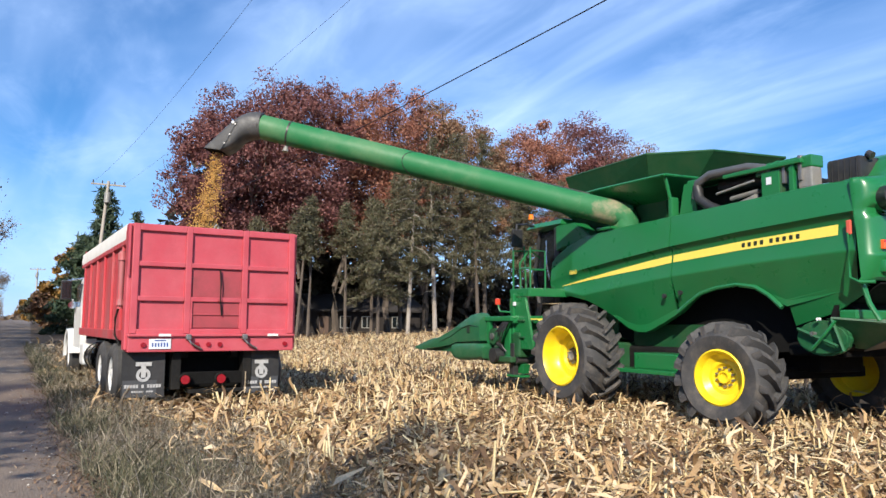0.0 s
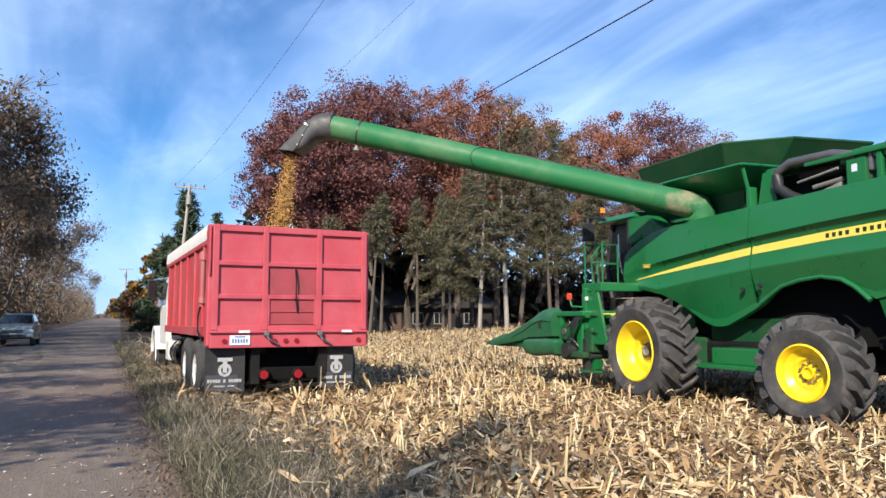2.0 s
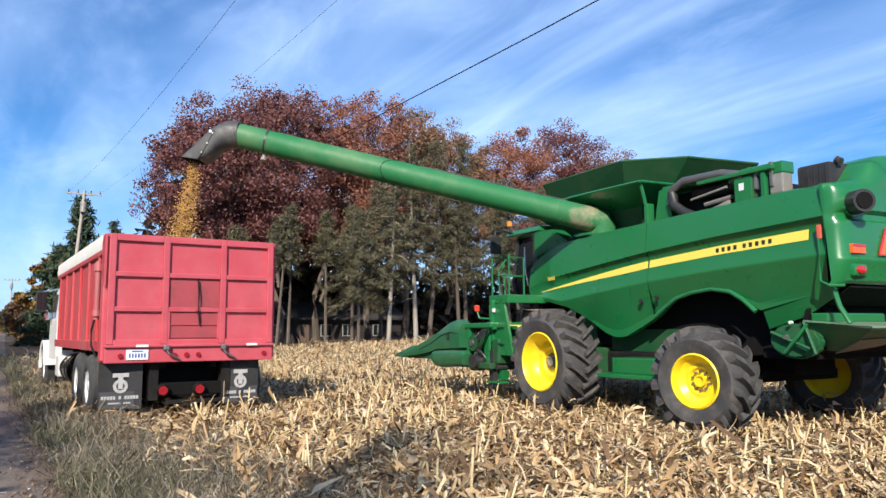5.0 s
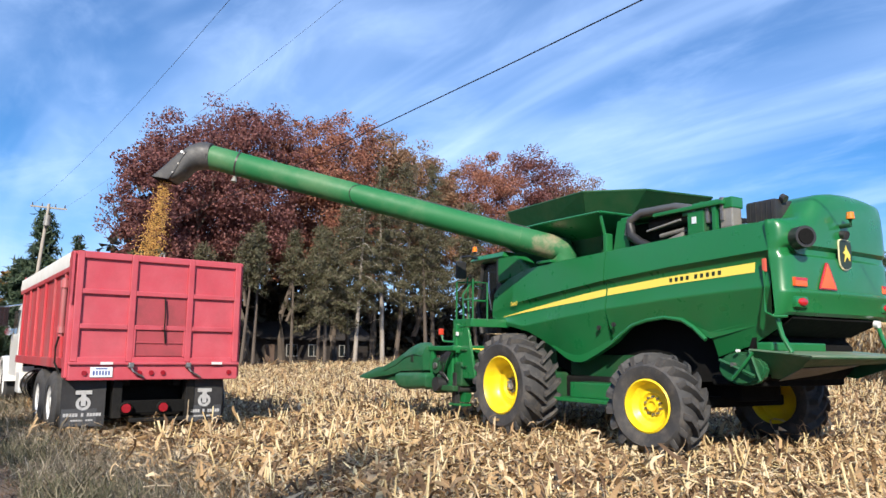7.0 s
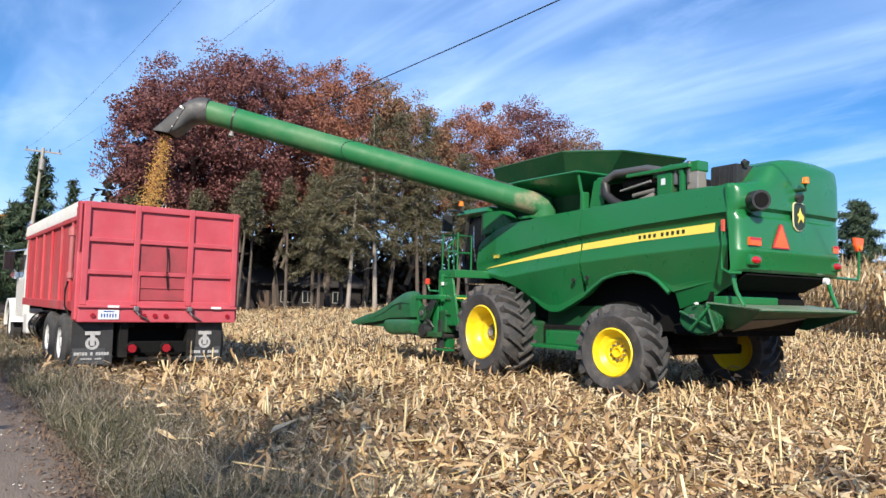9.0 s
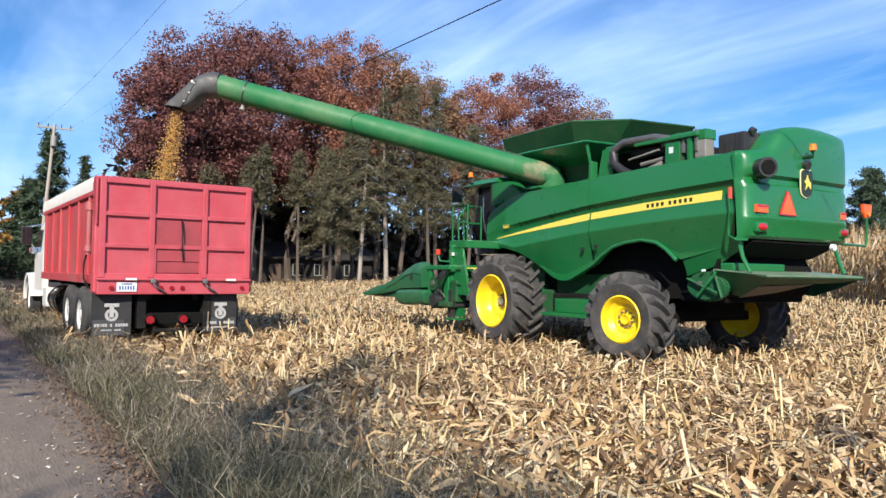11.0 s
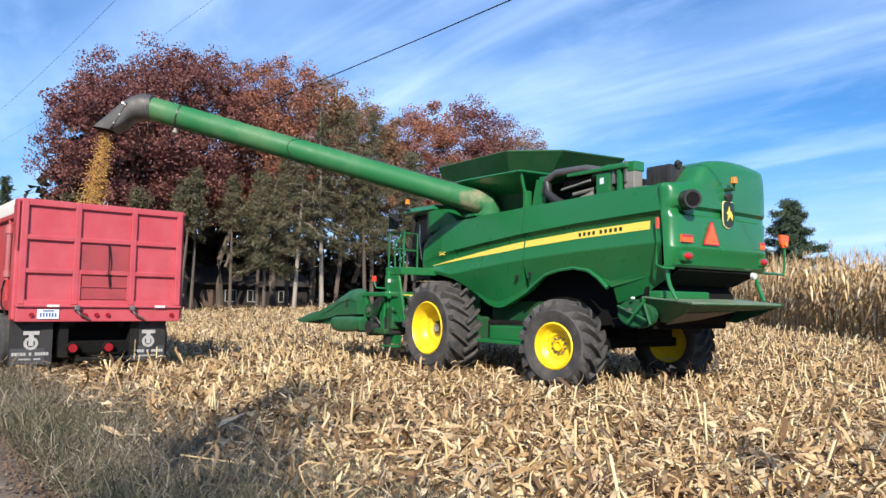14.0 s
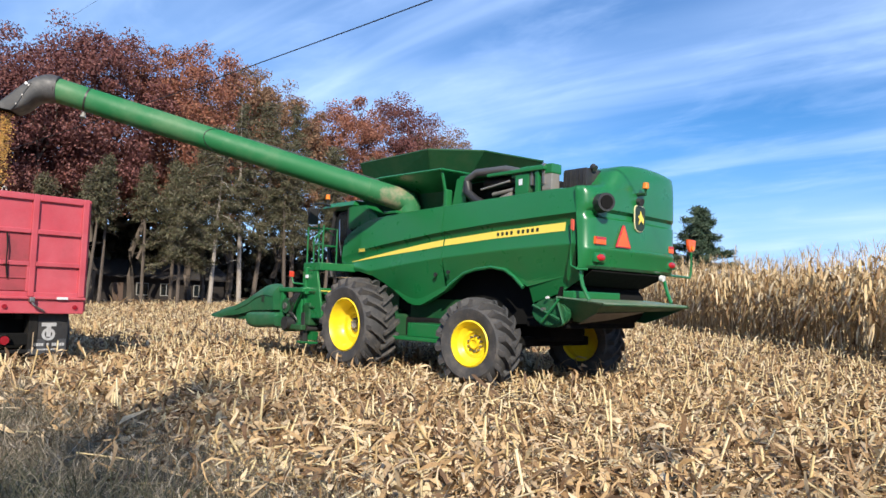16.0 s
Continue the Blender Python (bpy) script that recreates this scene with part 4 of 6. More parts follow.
for sgn in (-1, 1):
    part("spout_flange", pipe([sp + out * s0 + Vector((0, 0, z0)) + acr * sgn * 0.247 for s0, z0 in ((0.33, 0.02), (0.42, -0.14), (0.50, -0.30), (0.60, -0.455))], 0.012, 6), SPOUT, spout)
    for s0, z0 in ((0.36, -0.02), (0.45, -0.20), (0.54, -0.36)):
        p_ = sp + out * s0 + Vector((0, 0, z0))
        part("spout_bolt", rod(p_ + acr * sgn * 0.235, p_ + acr * sgn * 0.262, 0.016, n=8), STEEL, spout)
    p_ = sp + out * 0.40 + Vector((0, 0, 0.01))
    part("spout_button", rod(p_ + acr * sgn * 0.235, p_ + acr * sgn * 0.264, 0.026, n=10), LENS_CLEAR, spout)
part("spout_clamp", pipe([sp - ad * 0.03, sp + ad * 0.03], 0.238, 24), BLACK, spout, "", True)


# wheels
def field_wheel(x, y, r, w, rim_r, side, lugs, dish, steer=0.0):
    """An agricultural drive wheel: carcass, chevron lugs, yellow dished rim, hub and bolts."""
    p = [(-w / 2 + 0.03, rim_r), (-w / 2, rim_r + 0.05), (-w / 2 - 0.015, (rim_r + r) / 2), (-w / 2 + 0.04, r - 0.125), (-w / 2 + 0.12, r - 0.085), (0, r - 0.075), (w / 2 - 0.12, r - 0.085), (w / 2 - 0.04, r - 0.125), (w / 2 + 0.015, (rim_r + r) / 2), (w / 2, rim_r + 0.05), (w / 2 - 0.03, rim_r), (-w / 2 + 0.03, rim_r)]
    t = part("tyre", lathe(p, n=56), TYRE, combine, "black tractor-tread tyre with dusty lugs", True)
    t.matrix_basis = Matrix.Translation((x, y, r - 0.02)) @ Matrix.Rotation(radians(steer) + (0 if side < 0 else math.pi), 4, "Z")

    def lug(sgn):
        rings_ = []
        for f in (0.0, 0.3, 0.6, 0.85, 1.0, 1.08):
            lx = sgn * (-0.02 + (w / 2 + 0.0) * min(f, 1.0))
            a0 = 0.30 * f * (0.8 / r)
            rr = r - 0.085 if f < 0.8 else (r - 0.105 if f <= 1.0 else r - 0.19)
            hh = 0.085 if f <= 0.85 else (0.075 if f <= 1.0 else 0.04)
            lx += sgn * (0.012 if f > 1.0 else 0)
            half = 0.030 + 0.016 * f
            ring = []
            for da, dr in ((-half / r * 1.25, -0.02), (-half / r * 0.8, hh), (half / r * 0.8, hh), (half / r * 1.25, -0.02)):
                a = a0 + da
                ring.append((lx, (rr + dr) * math.sin(a), (rr + dr) * math.cos(a)))
            rings_.append(ring)
        return loft(rings_)

    left, right = None, None
    for k in range(lugs):
        a = 2 * math.pi * k / lugs
        rot, rot2 = Matrix.Rotation(-a, 4, "X"), Matrix.Rotation(-a - math.pi / lugs, 4, "X")
        if left is None:
            left, right = part("lug", lug(-1), TYRE, t), part("lug", lug(1), TYRE, t)
            left.matrix_basis, right.matrix_basis = rot, rot2
        else:
            again(left, rot), again(right, rot2)
    rp = [(-w / 2 + 0.015, rim_r + 0.012), (-w / 2 + 0.0, rim_r - 0.01), (-w / 2 + 0.05, rim_r - 0.04), (-w / 2 + 0.10, rim_r - 0.05), (-w / 2 + dish - 0.03, rim_r - 0.085), (-w / 2 + dish, rim_r - 0.12), (-w / 2 + dish - 0.01, rim_r * 0.5), (-w / 2 + dish + 0.03, rim_r * 0.42), (-w / 2 + dish + 0.03, 0.001)]
    rim = part("rim", lathe(rp, n=44), YELLOW, t, "bright yellow dished wheel rim", True)
    bp = [(w / 2 - 0.02, rim_r + 0.01), (w / 2 - 0.06, rim_r - 0.04), (0.05, rim_r - 0.06), (0.0, rim_r * 0.5), (0.0, 0.001)]
    part("rim_back", lathe(bp, n=32), YELLOW, t, "", True)
    hubp = [(-w / 2 + dish - 0.015, 0.001), (-w / 2 + dish - 0.015, 0.055), (-w / 2 + dish - 0.04, 0.06), (-w / 2 + dish - 0.04, 0.078), (-w / 2 + dish + 0.02, 0.082), (-w / 2 + dish + 0.04, 0.15)]
    hub = part("hub", lathe(hubp, n=20), GALV if r > 0.8 else YELLOW, t, "dusty wheel hub", True)
    bolt0 = None
    for k in range(10):
        a = 2 * math.pi * k / 10
        m = Matrix.Rotation(a, 4, "X")
        if bolt0 is None:
            bolt0 = part("wheel_bolt", rod((-w / 2 + dish - 0.02, 0, 0.118), (-w / 2 + dish + 0.04, 0, 0.118), 0.016, n=6), STEEL, t)
        else:
            again(bolt0, m)
    return t


for sd in (-1, 1):
    field_wheel(sd * 1.83, -0.10, 0.86, 0.66, 0.47, sd, 20, 0.27)
    field_wheel(-1.72 if sd < 0 else 1.14, -3.10 if sd < 0 else -2.98, 0.705, 0.47, 0.345, sd, 18, 0.16, 9.0)
part("front_axle", box(-1.7, 1.7, -0.28, 0.08, 0.62, 1.05, 0.04), GREEN_DARK, combine)
part("final_drive", rod((-1.6, -0.1, 0.84), (-1.15, -0.1, 0.84), 0.26, n=20), GREEN_DARK, combine, "", True)
part("final_drive", rod((1.6, -0.1, 0.84), (1.15, -0.1, 0.84), 0.26, n=20), GREEN_DARK, combine, "", True)
# axle and pivot: underside shade is put into their black
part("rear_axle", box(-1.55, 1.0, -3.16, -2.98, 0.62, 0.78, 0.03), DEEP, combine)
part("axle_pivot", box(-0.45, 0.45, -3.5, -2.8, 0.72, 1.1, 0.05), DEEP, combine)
# added black block that fills the shaded gap under the body
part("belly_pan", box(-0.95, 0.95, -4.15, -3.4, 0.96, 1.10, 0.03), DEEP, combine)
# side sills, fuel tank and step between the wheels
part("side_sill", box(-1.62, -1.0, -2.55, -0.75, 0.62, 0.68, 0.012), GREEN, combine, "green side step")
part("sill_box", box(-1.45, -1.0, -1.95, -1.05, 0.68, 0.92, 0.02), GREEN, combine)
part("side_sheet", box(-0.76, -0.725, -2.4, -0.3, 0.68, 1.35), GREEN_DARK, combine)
# straw chopper and tailboard; the drum's black paints the shade around it
ch = part("straw_chopper", loft([[(x, -3.75 + 0.36 * math.cos(a) - 0.25, 1.34 + 0.34 * math.sin(a)) for a in [2 * math.pi * k / 14 for k in range(14)]] for x in (-0.88, -0.82, 0.82, 0.88)]), DEEP, combine, "straw chopper drum housing, black for shade", True)
part("chopper_lip", box(-1.06, 0.1, -4.42, -4.2, 1.42, 1.53, 0.02), GREEN, ch, "low green lip above the tailboard")
part("chopper_rib", pipe([(-1.17, -4.22, 1.40), (-1.20, -4.10, 1.24), (-1.19, -3.92, 1.06)], 0.02), GREEN, ch)
part("chopper_side", slab([(-1.05, -3.50, 1.66), (-1.08, -4.56, 1.88), (-1.04, -4.55, 1.74), (-0.97, -4.10, 1.50), (-0.94, -3.52, 1.34)], (1, 0, 0), 0.02), GREEN, ch)
tb = part("tailboard", slab([(-1.15, -4.15, 1.42), (1.12, -4.15, 1.42), (1.09, -5.0, 1.345), (-1.15, -4.98, 1.345)], (0, 0, 1), 0.025), mat("dusty_tailboard_paint", (0.11, 0.20, 0.125), 0.55, second=(0.19, 0.23, 0.17), scale=2.0, amount=0.8, grain=0.1, dirt=(0.28, 0.26, 0.20), dirt_amount=0.5), combine, "flat green spreader tailboard")
part("chopper_facet", slab([(-1.10 - 0.02 * math.sin(t_), -3.98 + 0.36 * math.cos(t_), 1.19 + 0.22 * math.sin(t_)) for t_ in [2 * math.pi * k / 14 + 0.3 for k in range(14)]], (1, 0, 0), 0.12, bevel=0.03), GREEN_WORN, ch, "rounded dull green chopper cover", True)
for y0, z0, y1, z1 in ((-3.70, 1.30, -4.22, 1.10), (-4.16, 1.42, -4.30, 1.04)):
    part("chopper_strap", pipe([(-1.15, y0, z0), (-1.15, y1, z1)], 0.022, 6), GREEN_WORN, ch)
part("chopper_bolt", rod((-1.17, -3.9, 1.24), (-1.11, -3.9, 1.24), 0.03, n=10), STEEL, ch)
part("chopper_bolt", rod((-1.19, -4.0, 1.42), (-1.14, -4.0, 1.42), 0.02, n=8), LENS_CLEAR, ch)
part("tailboard_skirt", slab([(-1.15, -4.98, 1.34), (1.18, -5.0, 1.34), (1.05, -4.75, 1.28), (-1.0, -4.75, 1.23)], (0, 0.3, -1), 0.012), GREEN_DARK, tb)
part("tailboard_pan", slab([(-1.0, -4.76, 1.21), (0.25, -4.76, 1.25), (-0.1, -4.4, 1.12), (-0.85, -4.35, 1.05)], (0, 0.5, -1), 0.012), mat("dull_pan", (0.17, 0.15, 0.13), 0.6, grain=0.1), tb, "grey underside pan")
for x in (-1.16, 1.16):
    part("tailboard_cheek", slab([(x, -4.1, 1.43), (x, -5.0, 1.36), (x * 0.84, -4.74, 1.20), (x * 0.72, -4.40, 1.06), (x * 0.72, -4.2, 1.08)], (1, 0, 0), 0.02), GREEN_WORN, tb)
    part("stay", pipe([(x * 0.97, -4.55, 1.84), (x * 0.97, -4.62, 1.6), (x * 0.95, -4.72, 1.4)], 0.03), GREEN, tb)
# underside of the hood, shade painted as black
part("hood_belly", slab([(-1.0, -4.68, 1.82), (1.0, -4.68, 1.82), (0.9, -4.3, 1.62), (-0.9, -4.3, 1.62)], (0, 0, 1), 0.02), DEEP, combine)
part("camera_lamp", rod((0.80, -4.70, 1.80), (0.80, -4.76, 1.79), 0.05, n=12), LENS_CLEAR, combine, "small round white lamp", True)
# folding warning lamp on an arm, far side
wa = part("warning_arm", pipe([(1.0, -4.5, 1.88), (1.8, -4.38, 1.88), (2.42, -4.3, 1.88), (2.46, -4.3, 1.98), (2.46, -4.3, 2.36)], 0.022), GREEN, combine, "green arm with warning lamp")
part("warning_lamp", slab([(2.32, -4.32, 2.57), (2.60, -4.32, 2.57), (2.58, -4.32, 2.43), (2.52, -4.32, 2.34), (2.40, -4.32, 2.34), (2.34, -4.32, 2.43)], (0, 1, 0), 0.05, bevel=0.01), REFLECT, wa, "orange warning lamp")
part("warning_lens", rod((2.46, -4.35, 2.41), (2.46, -4.32, 2.41), 0.045, n=12), LENS_AMBER, wa)
# cab, platform, rails, ladder
cb = part("cab", loft([[(-x, 1.42, z), (x, 1.42, z), (x * 0.93, yf, z), (-x * 0.93, yf, z)] for z, x, yf in ((1.75, 0.98, 2.2), (2.3, 1.0, 2.35), (3.18, 0.95, 2.2))]), GLASS, combine, "glazed operator cab")
part("cab_roof", loft([[(-x, y0, z), (x, y0, z), (x, y1, z), (-x, y1, z)] for z, x, y0, y1 in ((3.18, 1.0, 1.35, 2.3), (3.24, 1.08, 1.3, 2.45), (3.34, 1.0, 1.35, 2.35), (3.38, 0.8, 1.5, 2.2))]), GREEN, cb, "dark green cab roof", True)
for x in (-0.99, 0.99):
    part("cab_pillar", box(x - 0.05, x + 0.05, 1.38, 1.55, 1.75, 3.2, 0.015), BLACK, cb)
    part("cab_pillar", pipe([(x * 0.95, 2.2, 1.75), (x * 0.95, 2.35, 2.3), (x * 0.92, 2.2, 3.18)], 0.04), BLACK, cb)
part("grab_rail", pipe([(-1.08, 1.65, 2.2), (-1.12, 1.68, 2.5), (-1.10, 1.72, 2.95)], 0.018), CHROME, cb, "bright grab rail")
br = part("roof_beacon", rod((-1.12, 2.2, 3.42), (-1.12, 2.2, 3.52), 0.055, 0.045, n=12), LENS_AMBER, cb, "amber roof beacon", True)
part("beacon_stem", rod((-1.12, 2.2, 3.26), (-1.12, 2.2, 3.42), 0.02), BLACK, br)
ma = part("mirror_arm", pipe([(-0.95, 2.25, 3.28), (-1.3, 2.1, 3.30), (-1.66, 1.9, 3.24), (-1.70, 1.86, 3.1)], 0.02), BLACK, cb)
part("cab_mirror", box(-1.81, -1.58, 1.80, 1.86, 2.80, 3.14, 0.025), BLACK, ma, "black cab mirror")
pf = part("platform", box(-1.95, -1.0, 1.05, 1.66, 1.90, 1.96, 0.012), GREEN, combine, "green cab platform")
part("platform_edge", box(-1.97, -1.92, 1.05, 1.66, 1.84, 1.99, 0.012), GREEN, pf)
part("platform_edge", box(-1.95, -1.1, 1.03, 1.08, 1.84, 1.99, 0.012), GREEN, pf)
rail_pts = [[(-1.92, 0.95, 1.95), (-1.92, 0.95, 2.72)], [(-1.92, 1.85, 1.95), (-1.92, 1.85, 2.72)], [(-1.92, 1.45, 1.95), (-1.92, 1.5, 2.45), (-1.75, 1.5, 2.66)], [(-1.92, 0.95, 2.35), (-1.92, 1.45, 2.35)], [(-1.62, 0.9, 1.95), (-1.62, 0.9, 2.66), (-1.9, 0.93, 2.66)], [(-1.7, 1.7, 1.95), (-1.72, 1.75, 2.80)], [(-1.62, 0.9, 2.32), (-1.9, 0.93, 2.32)], [(-1.92, 1.85, 2.70), (-1.5, 1.9, 2.72), (-1.3, 1.9, 2.6)]]
for pts in rail_pts:
    part("rail", pipe([(x, 1.62 - (1.85 - y) * 0.62, z) for x, y, z in pts], 0.017, 8), GREEN, pf)
ld = part("ladder", slab([(-1.98, 0.88, 0.90), (-1.98, 1.40, 0.90), (-1.98, 1.66, 1.55), (-1.98, 1.66, 1.83), (-1.98, 1.15, 1.83)], (1, 0, 0), 0.05, bevel=0.01), GREEN, combine, "folded green access ladder")
part("ladder_post", box(-2.02, -1.95, 1.48, 1.56, 0.45, 1.9, 0.012), GREEN, ld)
part("ladder_leg", box(-2.04, -1.94, 1.44, 1.58, 0.38, 1.0, 0.012), BLACK, ld)
part("ladder_foot", box(-2.06, -1.85, 1.2, 1.65, 0.40, 0.44, 0.01), GREEN, ld)
part("ladder_lamp", box(-2.03, -1.99, 1.42, 1.48, 1.68, 1.75, 0.006), LENS_CLEAR, ld)
for z in (1.1, 1.4):
    part("rung", box(-2.02, -1.7, 1.15, 1.35, z, z + 0.03, 0.005), GREEN_DARK, ld)
part("feeder_house", loft([[(x, y, z) for x, z in ((-0.75, z0), (0.75, z0), (0.75, z1), (-0.75, z1))] for y, z0, z1 in ((0.1, 0.85, 1.7), (1.3, 0.6, 1.35), (1.6, 0.5, 1.3))]), GREEN_DARK, combine, "green feeder house")

# ---- the maize head on the front ----
head = thing("maize_picker", "green six-row maize picker with pointed snouts", "corn picker", COMBINE)
part("back_frame", box(-2.05, 2.15, 1.55, 1.75, 0.62, 1.45, 0.03), GREEN, head, "green rear frame of the picking head")
part("top_beam", box(-2.1, 2.15, 1.35, 1.6, 1.36, 1.50, 0.03), GREEN, head)
part("beam_decal", box(-1.95, -1.4, 1.344, 1.349, 1.41, 1.45), DECAL, head)
part("auger_trough", rod((-2.0, 2.2, 0.85), (2.1, 2.2, 0.85), 0.26, n=18), GREEN_DARK, head, "cross auger", True)
part("drive_box", box(-2.02, -1.75, 1.3, 1.6, 0.75, 1.2, 0.04), GREEN_DARK, head)
part("drive_shaft", rod((-2.0, 1.42, 0.70), (-0.6, 1.42, 0.70), 0.07, n=12), BLACK, head, "black drive shaft", True)
for k in range(5):
    z = 0.8 + 0.12 * k
    part("hose", pipe([(-1.35 - 0.02 * k, 1.3, z), (-1.5, 1.18 - 0.03 * (k % 2), z + 0.1), (-1.62, 1.2, z + 0.02), (-1.7, 1.32, z - 0.12)], 0.018, 6), BLACK, head)
for x, z in ((-1.85, 0.95), (-1.55, 0.9), (-1.6, 1.15)):
    part("gearbox", rod((x, 1.25, z), (x, 1.4, z), 0.10, n=14), GREEN_DARK, head, "", True)
for x in (-1.9, -1.1):
    part("skid", slab([(x, 1.3, 0.62), (x, 1.6, 0.66), (x, 1.5, 0.46), (x, 1.35, 0.46)], (1, 0, 0), 0.12), GREEN, head)
part("white_tag", box(-1.86, -1.79, 1.244, 1.249, 0.98, 1.05), LENS_CLEAR, head)


def snout(x, w, top, y_tip, z_tip, end):
    """A pointed row divider: a high hood that falls to a tip."""
    rings_ = []
    for y, zt, zb, ww in ((2.36, top - 0.02, 0.86, w * 0.95), (2.52, top, 0.84, w), (2.8, top - 0.03, 0.82, w), (3.2, top - 0.15, 0.79, w * 0.96), (3.9, top - 0.37, 0.78, w * 0.8), (4.7, 1.03, 0.77, w * 0.5), (5.2, 0.92, 0.77, w * 0.28), (y_tip, z_tip + 0.02, z_tip - 0.02, 0.03)):
        zt = max(zt, zb + 0.03)
        rings_.append([(x - ww / 2, y, zb), (x - ww / 2, y, zb + (zt - zb) * 0.62), (x - ww * 0.3, y, zb + (zt - zb) * 0.92), (x, y, zt), (x + ww * 0.3, y, zb + (zt - zb) * 0.92), (x + ww / 2, y, zb + (zt - zb) * 0.62), (x + ww / 2, y, zb)])
    s = part("snout", loft(rings_), GREEN_WORN, head, "green pointed snout", True)
    return s


end_s = snout(-2.05, 0.36, 1.47, 5.57, 0.81, True)
hood_line = [(2.26, 1.50), (2.36, 1.555), (2.52, 1.565), (2.72, 1.53), (2.95, 1.455), (3.20, 1.36), (3.5, 1.255), (3.9, 1.14), (4.3, 1.03), (4.7, 0.93)]
rows = []
for y, z in hood_line:
    zb = float(np.interp(y, [2.26, 3.2, 3.6, 4.7], [1.03, 0.985, 0.90, 0.80]))
    rows.append([(-2.27, y, zb), (-2.285, y, zb + (z - zb) * 0.45), (-2.265, y, zb + (z - zb) * 0.8), (-2.20, y, z - 0.02), (-2.10, y, z), (-2.04, y, z), (-2.04, y, zb)])
part("end_shield", loft(rows), GREEN_WORN, end_s, "rounded green outer hood", True)
# black strip that paints the shaded gap between hood and cheek
part("hood_shadow_gap", box(-2.25, -2.06, 2.30, 3.30, 0.962, 0.985), FRAME_BLK, end_s)
part("end_badge", box(-2.296, -2.282, 2.62, 2.73, 1.18, 1.30, 0.003), DECAL_DK, end_s)
rows = []
for y, z0, z1, g_ in ((2.07, 0.80, 0.92, 0.06), (2.11, 0.70, 0.98, 0.0), (2.5, 0.66, 0.985, 0.0), (3.0, 0.63, 0.97, 0.0), (3.22, 0.66, 0.96, 0.01), (3.30, 0.72, 0.94, 0.05)):
    rows.append([(-2.19 + 0.14 * math.copysign(abs(math.cos(a)) ** 0.5, math.cos(a)), y, (z0 + z1) / 2 + (z1 - z0) / 2 * math.copysign(abs(math.sin(a)) ** 0.6, math.sin(a))) for a in [2 * math.pi * k / 16 for k in range(16)]])
part("end_cheek", loft(rows), GREEN_WORN, end_s, "rounded lower cheek", True)
for k in range(5):
    snout(-1.30 + 0.72 * k, 0.36, 1.34, 5.5, 0.80, False)
snout(2.15, 0.42, 1.53, 5.57, 0.81, True)
part("side_beam", box(-2.16, -2.04, 1.35, 2.5, 1.40, 1.49, 0.02), GREEN, head)
part("side_beam", box(-2.16, -2.04, 1.35, 2.5, 0.66, 0.76, 0.02), GREEN_DARK, head)
part("side_strut", box(-2.14, -2.06, 2.12, 2.22, 0.7, 1.45, 0.015), GREEN, head)
part("side_strut", slab([(-2.12, 1.40, 1.42), (-2.12, 1.52, 1.42), (-2.12, 2.1, 0.80), (-2.12, 1.98, 0.76)], (1, 0, 0), 0.03), GREEN, head)
part("drive_drum", rod((-2.24, 1.85, 0.78), (-1.9, 1.85, 0.78), 0.13, n=18), BLACK, head, "black drive coupling", True)
part("clutch", rod((-2.2, 1.9, 1.12), (-2.0, 1.9, 1.12), 0.15, n=18), GREEN_DARK, head, "", True)
part("clutch_hub", rod((-2.23, 1.9, 1.12), (-2.2, 1.9, 1.12), 0.06, n=12), STEEL, head, "", True)
for k in range(4):
    part("hose", pipe([(-2.15, 1.45 + 0.05 * k, 1.38), (-2.2, 1.55 + 0.08 * k, 1.2), (-2.17, 1.7 + 0.05 * k, 1.0), (-2.1, 1.6, 0.85)], 0.016, 6), BLACK, head)
# dark green line that paints the shade of the hood's crease
part("hood_crease", pipe([(-2.288, 2.3, 1.30), (-2.292, 2.6, 1.33), (-2.288, 2.95, 1.27), (-2.288, 3.4, 1.10), (-2.285, 3.9, 0.98)], 0.010, 6), GREEN_DARK, end_s)
lampa = part("head_lamp_arm", pipe([(-1.95, 1.5, 1.48), (-1.97, 1.55, 1.56), (-2.1, 1.8, 1.58), (-2.12, 1.85, 1.72)], 0.018), GREEN, head)
part("head_warning_lamp", box(-2.175, -2.075, 1.82, 1.87, 1.70, 1.82, 0.02), mat("red_orange_lens", (0.62, 0.06, 0.03), 0.3, grain=0.05), lampa, "orange warning lamp on the head")
# ---- field residue, stubble, grass, standing maize ----
rng = np.random.default_rng(7)
STRAW = [(0.075, 0.040, 0.022), (0.17, 0.096, 0.048), (0.34, 0.21, 0.100), (0.49, 0.325, 0.160), (0.60, 0.425, 0.235), (0.76, 0.605, 0.40), (0.24, 0.142, 0.068)]
LITTER = mat("maize_residue", (0.5, 0.4, 0.2), 0.75, second=(0.26, 0.165, 0.075), scale=0.9, amount=0.55, fine=70, grain=0.18, island_colors=STRAW, sheer=0.10)
STALK = mat("cut_stalk", (0.5, 0.4, 0.2), 0.75, second=(0.36, 0.26, 0.13), scale=12, amount=0.6, fine=80, grain=0.2, island_colors=[(0.40, 0.27, 0.12), (0.55, 0.42, 0.21), (0.66, 0.54, 0.30), (0.72, 0.62, 0.40), (0.50, 0.37, 0.18)])
